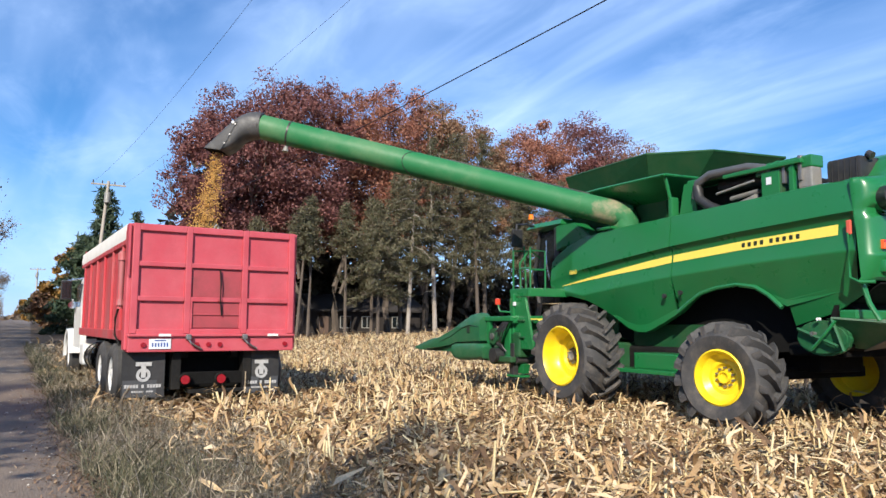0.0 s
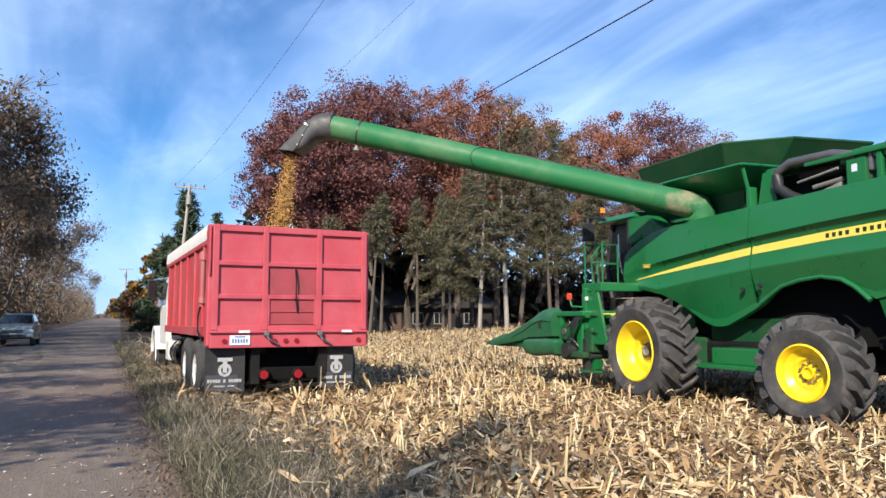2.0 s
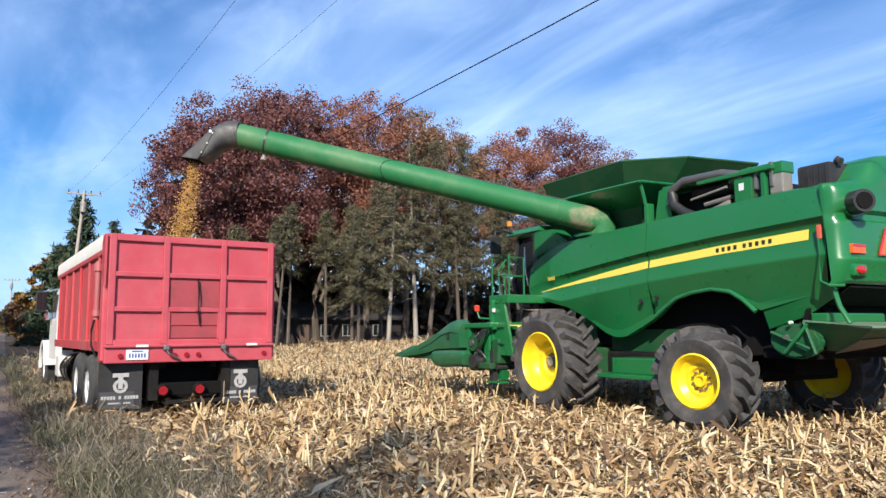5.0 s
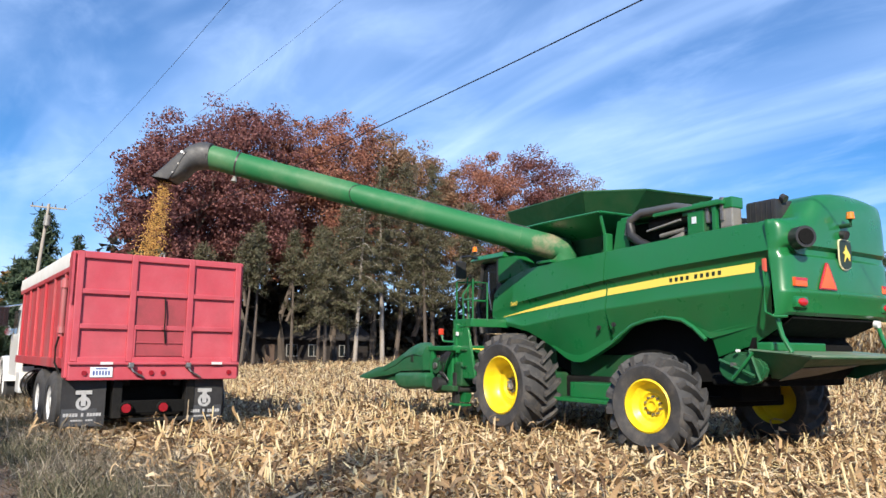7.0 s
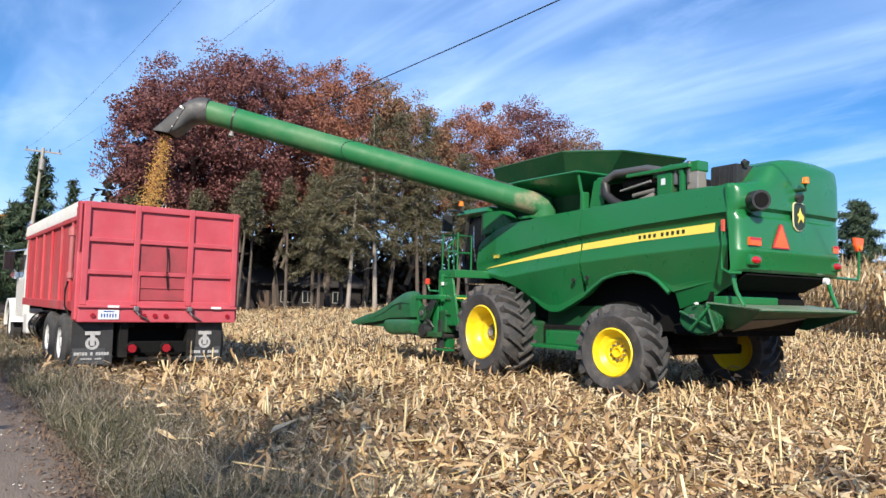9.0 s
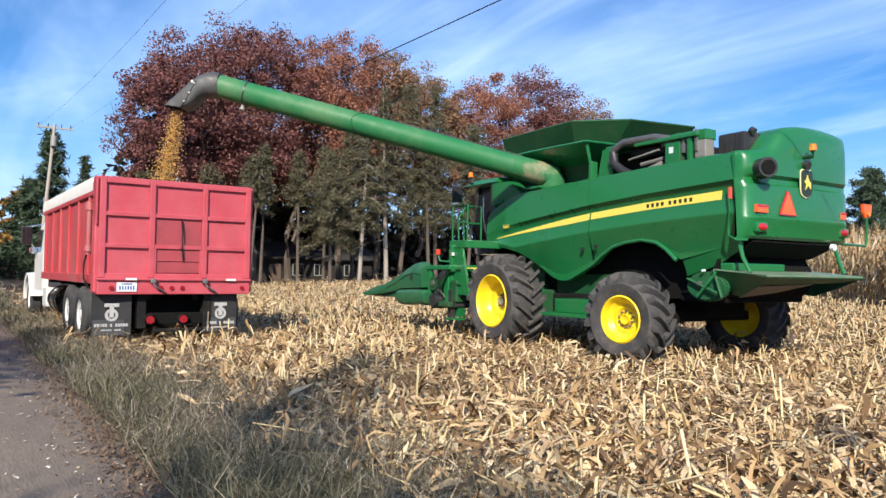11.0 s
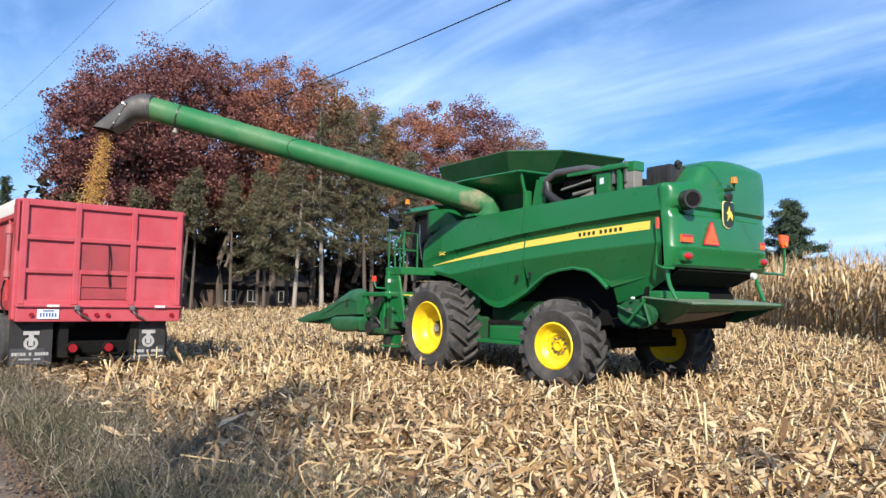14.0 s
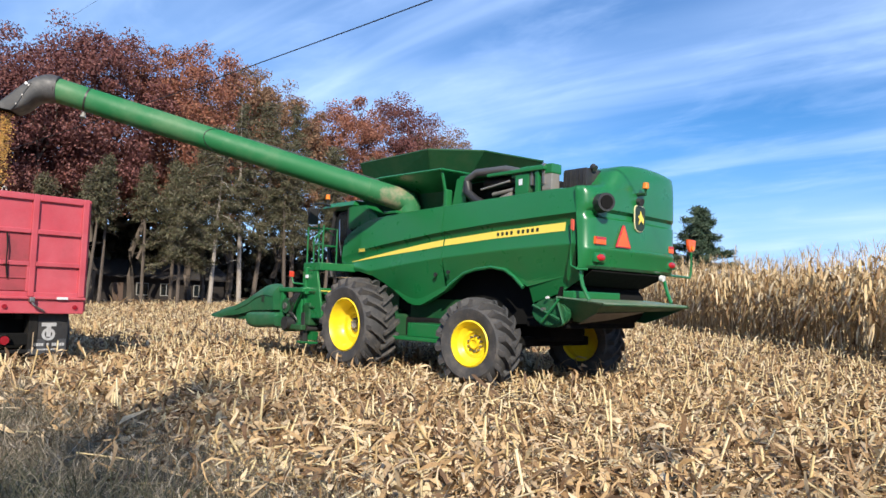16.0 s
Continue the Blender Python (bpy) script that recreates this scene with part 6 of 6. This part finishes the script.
def broadleaf(name, x, y, height, radius, leaf, label, seed, clear=0.3, clumps=75, per=130, size=0.30, bark=None, group=""):
    g = np.random.default_rng(seed)
    t = thing(name, label, "tree", Matrix.Translation((x, y, rise(x, y))), group)
    bm = bmesh.new()
    limbs(bm, (0, 0, -0.1), (g.normal(0, 0.4), g.normal(0, 0.4), height * 0.28), height * 0.015, 0.42, 3, g, 3)
    part("trunk", bm, bark or BARK, t, "", True)
    zc = height * (clear + (1 - clear) / 2)
    pts = crown_points((0, 0, zc), (radius, radius, height * (1 - clear) / 2 * 0.86), clumps, per, g, radius * (0.25 if clumps < 100 else 0.20), 0.5 if clumps < 100 else 0.60)
    v, f = leaf_quads(pts, size, g)
    grid_mesh("crown", v, f, leaf, t)
    return t


def pine(name, x, y, height, radius, leaf, label, seed, bare, per=9800, size=0.106, bark=None, group="", droop=0.45, cone=0.55):
    g = np.random.default_rng(seed)
    t = thing(name, label, "tree", Matrix.Translation((x, y, rise(x, y))), group)
    bm = bmesh.new()
    top = Vector((g.normal(0, 0.06) * height, g.normal(0, 0.03) * height, height))
    pipe([(0, 0, -0.1), top * 0.3, top * 0.65, top], [height * 0.0095 + 0.04, height * 0.008 + 0.03, 0.07, 0.02], 7, bm)
    n = 46
    pts = []
    for k in range(n):
        z = height * (bare + (1 - bare) * (k / n))
        f = k / n
        L = radius * (1 - f ** (1.0 / cone if cone < 1 else 1)) ** 0.9 * g.uniform(0.35, 1.25) + 0.12
        a = k * 2.4 + g.normal(0, 0.3)
        tip = Vector((math.cos(a) * L, math.sin(a) * L, z - droop * L * g.uniform(0.3, 1.1)))
        st = Vector((top.x * z / height, top.y * z / height, z))
        pipe([st, st.lerp(tip, 0.5) + Vector((0, 0, 0.1 * L)), tip], [0.05, 0.03, 0.012], 3, bm)
        m = int(per / n * (0.3 + L / radius))
        s_along = g.random(m) ** 0.7
        pts.append(np.array(st) + np.outer(s_along, np.array(tip - st)) + g.normal(0, 1, (m, 3)) * np.array([0.28, 0.28, 0.20]) * (0.4 + 0.35 * radius / 2.5))
    for k in range(3):
        a, z = g.uniform(0, 6.28), height * bare * g.uniform(0.45, 0.95)
        pipe([(top.x * z / height, top.y * z / height, z), (top.x * z / height + math.cos(a) * 0.6, math.sin(a) * 0.6, z - 0.1), (top.x * z / height + math.cos(a) * 1.1, math.sin(a) * 1.1, z - 0.4)], [0.022, 0.014, 0.006], 3, bm)
    part("trunk", bm, bark or BARK, t, "", True)
    v, f = leaf_quads(np.concatenate(pts), size * 1.5, g, slim=0.30)
    grid_mesh("crown", v, f, leaf, t)
    return t


OAKS = [(13.6, 58, 18.0, 4.4, BURGUNDY), (16.6, 60, 21.6, 5.2, BURGUNDY), (20.5, 59, 21.4, 5.0, BURGUNDY), (24.6, 61, 21.8, 4.6, RUST), (29.2, 60, 22.6, 5.2, RUST), (33.5, 61, 22.0, 4.6, BROWN),
        (38.0, 60, 20.6, 4.4, BROWN), (46.0, 60, 20.6, 4.8, RUST), (53.2, 61, 22.6, 5.4, BURGUNDY), (60.5, 62, 21.6, 5.0, BROWN), (66, 66, 19, 5, RUST), (19.0, 66, 19, 6, BURGUNDY), (31.0, 67, 19, 6, RUST)]
WORD = {"burgundy_leaves": "tall oak with dark burgundy autumn leaves", "rust_leaves": "tall oak with rust-orange autumn leaves", "brown_leaves": "tall oak with thinning brown autumn leaves"}
for k, (x, y, h, r, lf) in enumerate(OAKS):
    broadleaf("oak_tree", x, y, h * 1.08, r * 1.06, lf, WORD[lf.name], 100 + k, clear=0.25, clumps=200 if y < 64 else 90, per=168 if y < 64 else 150, size=0.112 if y < 64 else 0.16, group="autumn oaks")
g0 = np.random.default_rng(31)
PINES = [(22.6, 48, 8.5, BARK), (25.0, 48, 11.5, PALE), (23.9, 52, 9.5, BARK), (27.9, 49, 13.5, PALE), (27.0, 53, 11.5, BARK), (30.2, 51, 14.5, BARK), (32.5, 50, 11.5, BARK), (34.5, 52, 15.0, BARK), (37.2, 51, 12.0, BARK), (40.0, 53, 12.5, BARK), (43.5, 53, 12, BARK), (48, 55, 12, BARK), (54, 56, 12, BARK)]
for k, (x, y, h, bk) in enumerate(PINES):
    pine("pine_tree", x, y, h * 1.14, g0.uniform(1.9, 2.6), OLIVE, "pine with drooping olive needles and bare lower trunk", 300 + k, g0.uniform(0.32, 0.42), bark=bk, group="pines before the oaks")
for k, (x, y, h) in enumerate([(17.2, 50, 9.5), (18.4, 51, 10.5), (20.9, 50, 10.0), (15.4, 53, 9.0)]):
    pine("pine_tree", x, y, h, 1.3, OLIVE, "slender pine with a bare trunk and thin top", 330 + k, 0.62, per=3500, bark=BARK, group="pines before the oaks")
pine("spruce_tree", 6.6, 70, 13.0, 2.6, SPRUCE, "dark green spruce behind the truck", 401, 0.08, per=9000, size=0.24, group="roadside conifers")
pine("spruce_tree", 9.0, 70, 11.2, 1.3, SPRUCE, "slim dark green spruce", 402, 0.1, per=3500, size=0.2, group="roadside conifers")
pine("spruce_tree", 4.9, 74, 9.0, 2.6, SPRUCE, "dark green spruce behind the truck", 403, 0.05, per=8000, size=0.24, group="roadside conifers")
broadleaf("cedar_tree", 12.0, 56, 9.5, 2.8, OLIVE, "round olive-green cedar before the oaks", 404, clear=0.1, clumps=50, per=110, size=0.22)
broadleaf("maple_tree", 4.2, 82, 9.0, 2.0, AMBER, "small maple with amber leaves", 405, clear=0.25, clumps=30, per=90, size=0.25)
pine("cedar_tree", 70.4, 33.2, 10.6, 3.7, SPRUCE, "dark lone cedar beyond the standing maize", 406, 0.04, per=26000, size=0.17, cone=0.42, droop=-0.1)
broadleaf("cedar_tree", 70.6, 36.6, 7.0, 2.8, SPRUCE, "lower dark cedar beyond the standing maize", 407, clear=0.02, clumps=50, per=100, size=0.24)
# hedge far up the road
for k, (x, y, h, r, lf) in enumerate([(3.4, 90, 5.0, 2.2, BROWN), (3.8, 100, 5.5, 2.4, AMBER), (3.2, 112, 5.0, 2.4, OLIVE), (4.5, 125, 6, 2.6, BROWN), (2.8, 140, 4.5, 2.5, AMBER), (6.5, 86, 6.0, 3.0, SPRUCE), (9.5, 80, 6.5, 3.0, SPRUCE)]):
    broadleaf("roadside_bush", x, y, h, r, lf, "bushy roadside growth in autumn colours", 420 + k, clear=0.02, clumps=36, per=90, size=0.26, group="roadside bushes")

# undergrowth backdrop that closes the wood behind the trunks; its leaf colour carries the shade
g1 = np.random.default_rng(77)
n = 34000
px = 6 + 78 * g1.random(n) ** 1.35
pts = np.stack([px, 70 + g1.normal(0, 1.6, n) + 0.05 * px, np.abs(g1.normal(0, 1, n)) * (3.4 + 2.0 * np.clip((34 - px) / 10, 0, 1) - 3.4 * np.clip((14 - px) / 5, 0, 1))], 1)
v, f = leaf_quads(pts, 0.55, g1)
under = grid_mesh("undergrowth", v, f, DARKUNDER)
tagged(under, "tangled undergrowth behind the tree trunks, darkened for shade", "undergrowth", kind="stuff")

# wood on the far side of the road: half-bare trees
def bare_tree(x, y, height, lean, seed, leaves, leaf, label, radius=4.0):
    g = np.random.default_rng(seed)
    t = thing("roadside_tree", label, "tree", Matrix.Translation((x, y, rise(x, y))), "half-bare trees along the road")
    bm, ends = bmesh.new(), []
    limbs(bm, (0, 0, -0.1), (lean, g.normal(0, 0.4), height * 0.45), height * 0.016, 0.62, 4, g, 3, 5, ends)
    part("trunk", bm, TWIG, t)
    ends = np.array([list(e) for e in ends])
    m = len(ends)
    # twigs
    k = np.repeat(np.arange(m), 16)
    d = g.normal(0, 0.7, (len(k), 3)) + np.array([0, 0, 0.7]) + (ends - ends.mean(0))[k] * 0.35
    d /= np.linalg.norm(d, axis=1)[:, None]
    a = ends[k]
    L = g.uniform(0.3, 1.1, len(k))
    b_ = a + d * L[:, None]
    sd = np.cross(d, g.normal(0, 1, d.shape))
    sd /= np.linalg.norm(sd, axis=1)[:, None] + 1e-9
    v = np.stack([a - sd * 0.014, a + sd * 0.014, b_ + sd * 0.005, b_ - sd * 0.005], 1).reshape(-1, 3)
    grid_mesh("twig_spray", v, np.arange(len(v)).reshape(-1, 4), TWIG, t)
    if leaves:
        kk = g.integers(0, m, leaves)
        v, f = leaf_quads(ends[kk] + g.normal(0, 0.5, (leaves, 3)), 0.105, g)
        grid_mesh("foliage", v, f, leaf, t)
    return t


LEFT = [(-8.2, 20, 13.5, 0.6), (-9.6, 27, 14, 0.5), (-9.4, 34, 13, 0.4), (-9.2, 42, 13, 0.4), (-8.6, 50, 13, 0.6), (-8.6, 59, 13, 0.7), (-7.6, 69, 12.5, 0.7), (-7.4, 80, 12, 0.6), (-7.0, 92, 12, 0.4), (-7.4, 106, 11.5, 0.3), (-6.6, 122, 11, 0.3), (-6.5, 140, 11, 0.2), (-12.5, 24, 15, 0), (-13, 37, 15, 0), (-12.5, 52, 14.5, 0), (-12, 70, 14, 0), (-12, 90, 14, 0)]
LEFTLEAF = leaf_mat("withered_leaves", [(0.10, 0.068, 0.044), (0.15, 0.095, 0.058), (0.20, 0.13, 0.08), (0.10, 0.085, 0.052), (0.13, 0.10, 0.065)])
for k, (x, y, h, ln) in enumerate(LEFT):
    bare_tree(x, y, h * 0.86, ln, 500 + k, (450 if y < 36 else 8500) if y < 75 else 4500, LEFTLEAF, "half-bare roadside tree with brown clinging leaves")
# brush under those trees
n = 30000
py = np.exp(g1.uniform(np.log(14), np.log(170), n))
pts = np.stack([-7.6 - np.abs(g1.normal(0, 2.6, n)), py, np.abs(g1.normal(0, 1, n)) * 2.3], 1)
v, f = leaf_quads(pts, 0.20, g1)
m = 46000
py = np.exp(g1.uniform(np.log(24), np.log(300), m))
high = np.stack([-8.2 + 0.026 * np.clip(py - 40, 0, 90) + 0.016 * np.maximum(0, py - 130) - np.abs(g1.normal(0, 2.2, m)), py, 0.012 * np.clip(py - 50, 0, 150) + 9.4 * g1.random(m) ** 1.15 * (0.78 + 0.22 * np.sin(py * 0.9))], 1)
v2, f2 = leaf_quads(high, 0.17, g1)
v, f = np.concatenate([v, v2]), np.concatenate([f, f2 + len(v)])
brush = grid_mesh("wood_brush", v, f, LEFTLEAF)
tagged(brush, "brown brush and saplings under the roadside trees", "undergrowth", kind="stuff")
# thicket backdrop, shade of the deep wood painted in its leaves
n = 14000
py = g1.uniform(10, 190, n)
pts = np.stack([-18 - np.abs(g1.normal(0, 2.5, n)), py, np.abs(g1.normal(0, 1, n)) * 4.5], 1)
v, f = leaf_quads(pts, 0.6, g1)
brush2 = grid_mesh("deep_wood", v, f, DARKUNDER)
tagged(brush2, "thicket deeper in the wood, darkened for shade", "undergrowth", kind="stuff")
# the same wood behind the viewer, whose branches shade the road and verge
for k, (x, y, h, lv) in enumerate([(-10.2, -8.6, 7.4, 90), (-9.5, -16.5, 9.5, 150), (-8.4, 5.0, 6.4, 900), (-7.8, 11.0, 6.2, 900), (-6.6, -19.0, 9.5, 260), (-8.0, -14.0, 8.0, 260), (-7.2, 8.0, 6.2, 700), (-7.0, 15.0, 6.4, 500), (-8.0, 1.5, 6.6, 900), (-6.2, -9.3, 8.4, 60)]):
    bare_tree(x, y, h, 0.3, 560 + k, lv, LEFTLEAF, "half-bare roadside tree with brown clinging leaves")
pine("roadside_tree", -6.5, -6.1, 12.0, 1.1, LEFTLEAF, "slender roadside tree with a narrow brown crown", 590, 0.74, per=520, size=0.08, group="half-bare trees along the road", droop=0.0, cone=0.5)
# far tree line along the horizon
n = 18000
ang = g1.uniform(-0.9, 1.9, n)
rad = g1.uniform(330, 380, n)
pts = np.stack([np.sin(ang) * rad, np.cos(ang) * rad, g1.random(n) * (4.5 + 1.5 * np.sin(ang * 37) + 1.0 * np.sin(ang * 91))], 1)
v, f = leaf_quads(pts, 1.3, g1)
farwood = grid_mesh("far_wood", v, f, LEFTLEAF)
tagged(farwood, "distant brown tree line on the horizon", "woods", kind="stuff")
# ---- house among the trees ----
# brown siding darkened to hold the shade of the trees in front
WALL = mat("dark_brown_siding", (0.022, 0.017, 0.015), 0.8, second=(0.016, 0.013, 0.011), scale=2, fine=12, grain=0.2, stretch=(0.2, 0.2, 6))
ROOF = mat("dark_shingles", (0.032, 0.028, 0.027), 0.9, second=(0.022, 0.02, 0.019), scale=3, fine=20, grain=0.3, bump=0.5)
house = thing("house", "low dark brown house half hidden behind tree trunks", "house", Matrix.Translation((26, 64.5, 0)))
part("wall", box(-9, 9, 0, 7, -0.1, 2.7), WALL, house, "brown sided wall, darkened for the trees' shade")
part("roof", loft([[(x, -0.6, 2.65), (x, 3.5, 4.3), (x, 7.6, 2.65), (x, 7.6, 2.5), (x, 3.5, 4.1), (x, -0.6, 2.5)] for x in (-9.6, 9.6)]), ROOF, house, "dark shingle roof")
for x in (-5.9, -4.2, 1.0, 3.2, 6.4):
    w_ = part("window", box(x - 0.55, x + 0.55, -0.06, 0.04, 0.95, 2.1, 0.01), mat("dull_frame", (0.30, 0.29, 0.27), 0.6), house, "pale-framed window")
    for k in (-0.26, 0.26):
        part("pane", box(x + k - 0.22, x + k + 0.22, -0.07, -0.05, 1.03, 2.02), GLASS, w_)
part("door", box(-1.6, -0.7, -0.05, 0.04, 0.0, 2.05, 0.01), mat("brown_door", (0.12, 0.08, 0.06), 0.6), house, "brown house door")

# ---- power line ----
POLEWOOD = mat("weathered_pole", (0.40, 0.36, 0.31), 0.85, second=(0.28, 0.25, 0.21), scale=5, grain=0.2, fine=40, bump=0.4, stretch=(1, 1, 0.2))
WIRE = mat("black_cable", (0.006, 0.006, 0.006), 0.6)
WIRE_GREY = mat("grey_wire", (0.10, 0.11, 0.13), 0.5, metal=0.4)


def utility_pole(x, y, height, lean, label):
    t = thing("utility_pole", label, "utility pole", Matrix.Translation((x, y, rise(x, y) * 0.5)), "poles along the road")
    top = (lean * height, 0, height)
    part("post", pipe([(0, 0, -0.2), (lean * height * 0.5, 0, height * 0.5), top], [0.17, 0.14, 0.11], 10), POLEWOOD, t, "", True)
    cr = part("crossarm", box(top[0] - 1.25, top[0] + 1.25, -0.06, 0.06, height - 0.35, height - 0.23, 0.01), POLEWOOD, t, "weathered wooden crossarm")
    for k in (-1.1, -0.45, 0.45, 1.1):
        part("insulator", rod((top[0] + k, 0, height - 0.24), (top[0] + k, 0, height + 0.02), 0.05, 0.035, n=8), BLACK, cr)
    tr = part("transformer", rod((top[0] - 0.08, -0.32, height - 1.75), (top[0] - 0.05, -0.32, height - 0.95), 0.24, n=16), GALV, t, "grey transformer can", True)
    part("bushing", rod((top[0], -0.32, height - 0.95), (top[0], -0.32, height - 0.75), 0.05, n=8), BLACK, tr)
    return t


utility_pole(4.95, 62, 12.3, 0.070, "leaning wooden utility pole with crossarm and transformer")
utility_pole(3.2, 150, 10.5, 0.0, "distant wooden utility pole with crossarm")


def cable(name, a, b, sag, r, m, label):
    a, b = Vector(a), Vector(b)
    pts = [a.lerp(b, k / 16) - Vector((0, 0, sag * 4 * (k / 16) * (1 - k / 16))) for k in range(17)]
    return tagged(part(name, pipe(pts, r, 5), m, None), label, "cable")


cable("power_wire", (4.7, 62, 12.2), (5.6, -30, 12.2), 2.1, 0.006, WIRE_GREY, "thin overhead wire along the road")
cable("power_wire", (6.9, 62, 12.2), (10.2, -30, 13.0), 1.3, 0.005, WIRE_GREY, "thin overhead wire along the road")
cable("service_cable", (5.5, 62, 7.4), (7.6, -34, 6.80), 1.36, 0.010, WIRE, "thick black overhead cable along the road")

# ---- oncoming car, standing on the road ----
CARPAINT = mat("grey_green_car_paint", (0.27, 0.30, 0.27), 0.3, metal=0.5, coat=0.6, grain=0.03, amount=0.1, dirt=(0.2, 0.18, 0.15), dirt_amount=0.3)
car = thing("car", "grey-green metallic family car with dark windows", "car", Matrix.Translation((-4.12, 44.2, 0.05)) @ Matrix.Diagonal((1, 1, 1.1, 1)))
# local: front towards -y
prof = [(-2.25, 0.42, 0.68, 0.80), (-2.2, 0.36, 0.80, 0.86), (-1.9, 0.32, 0.92, 0.90), (-1.1, 0.30, 1.00, 0.91), (0.0, 0.28, 1.02, 0.91), (1.6, 0.30, 1.02, 0.90), (2.2, 0.36, 0.98, 0.86), (2.3, 0.45, 0.80, 0.80)]
body = part("body", loft([[(-w, y, z0), (-w, y, z0 + (z1 - z0) * 0.7), (-w * 0.92, y, z1), (0, y, z1 + 0.04), (w * 0.92, y, z1), (w, y, z0 + (z1 - z0) * 0.7), (w, y, z0)] for y, z0, z1, w in prof]), CARPAINT, car, "grey-green car body", True)
part("cabin", loft([[(-w, y0, z), (w, y0, z), (w, y1, z), (-w, y1, z)] for z, w, y0, y1 in ((1.0, 0.80, -0.95, 2.05), (1.42, 0.64, -0.25, 1.75))]), GLASS, car, "dark glazed cabin")
part("car_roof", loft([[(-w, y0, z), (w, y0, z), (w, y1, z), (-w, y1, z)] for z, w, y0, y1 in ((1.40, 0.66, -0.30, 1.8), (1.47, 0.62, -0.2, 1.7), (1.50, 0.5, 0.0, 1.5))]), CARPAINT, car, "", True)
for x in (-0.70, 0.70):
    part("pillar", pipe([(x * 1.13, -0.95, 1.02), (x * 0.92, -0.25, 1.42)], 0.04), CARPAINT, car)
    part("headlamp", loft([[(x + i * 0.19, y, z) for i, z in ((-1, 0.66), (1, 0.64), (1, 0.77), (-1, 0.80))] for y in (-2.27, -2.12)]), LENS_CLEAR, car, "clear headlamp")
    part("fog_lamp", rod((x * 0.95, -2.28, 0.48), (x * 0.95, -2.2, 0.48), 0.06, n=12), LENS_CLEAR, car, "", True)
    part("wing_mirror", box(x * 1.22 - 0.1, x * 1.22 + 0.1, -0.75, -0.62, 1.0, 1.13, 0.03), CARPAINT, car)
    for y in (-1.4, 1.45):
        ty = part("tyre", lathe([(-0.1, 0.2), (-0.11, 0.27), (-0.08, 0.33), (0.08, 0.33), (0.11, 0.27), (0.1, 0.2), (-0.1, 0.2)], n=24), TYRE, car, "", True)
        ty.matrix_basis = Matrix.Translation((math.copysign(0.80, x), y, 0.33))
        part("rim", lathe([(-0.08, 0.2), (-0.06, 0.1), (-0.08, 0.001)], n=16), STEEL, ty, "", True)
grl = part("grille", box(-0.42, 0.42, -2.275, -2.2, 0.60, 0.74, 0.02), BLACK, car, "black grille")
for z in (0.64, 0.69):
    part("grille_bar", box(-0.40, 0.40, -2.29, -2.27, z, z + 0.015), CHROME, grl)
part("lower_intake", box(-0.55, 0.55, -2.27, -2.18, 0.40, 0.52, 0.02), BLACK, car)
part("front_plate", box(-0.16, 0.16, -2.295, -2.27, 0.53, 0.60), PLATE, car)

# ---- maize pouring from the spout into the box ----
n = 2200
t = rng.random(n) ** 0.8
spread = 0.07 + 0.12 * t
cx = 2.92 - 0.12 * t - 0.12 * t * t + rng.normal(0, 1, n) * spread * 0.75
cy = 12.94 + 0.08 * t + rng.normal(0, 1, n) * spread * 0.7
cz = 4.32 - 1.72 * t + rng.normal(0, 0.03, n)
cc = np.stack([cx, cy, cz], 1)
hx = np.array([[-1, -1, -1], [1, -1, -1], [1, 1, -1], [-1, 1, -1], [-1, -1, 1], [1, -1, 1], [1, 1, 1], [-1, 1, 1]]) * np.array([0.006, 0.005, 0.010])
a = rng.uniform(0, 6.28, n)
ca, sa = np.cos(a)[:, None], np.sin(a)[:, None]
kv = np.stack([hx[None, :, 0] * ca - hx[None, :, 2] * sa, np.repeat(hx[None, :, 1], n, 0), hx[None, :, 0] * sa + hx[None, :, 2] * ca], 2) + cc[:, None]
fc = np.array([[0, 1, 2, 3], [4, 7, 6, 5], [0, 4, 5, 1], [1, 5, 6, 2], [2, 6, 7, 3], [3, 7, 4, 0]])
grain = grid_mesh("falling_maize", kv.reshape(-1, 3), (np.arange(n)[:, None, None] * 8 + fc[None]).reshape(-1, 4), KERNEL)
tagged(grain, "golden maize kernels pouring from the spout", "grain", kind="stuff")
bm = bmesh.new()
bmesh.ops.create_grid(bm, x_segments=16, y_segments=30, size=1)
for v_ in bm.verts:
    x, y = v_.co.x * 1.2 + 1.29, v_.co.y * 3.2 + 3.3
    v_.co = (x, y, 1.75 + 0.75 * math.exp(-((x - 1.2) ** 2 + (y - 0.9) ** 2) / 1.2) + 0.3 * math.exp(-((x - 1.3) ** 2 + (y - 3.6) ** 2) / 2.5))
heap = part("maize_heap", bm, mat("maize_load", (0.72, 0.42, 0.07), 0.6, second=(0.55, 0.30, 0.05), scale=8, fine=120, grain=0.4, bump=0.8), None, "", True)
heap.matrix_basis = TRUCK
tagged(heap, "heap of golden maize inside the grain box", "grain")
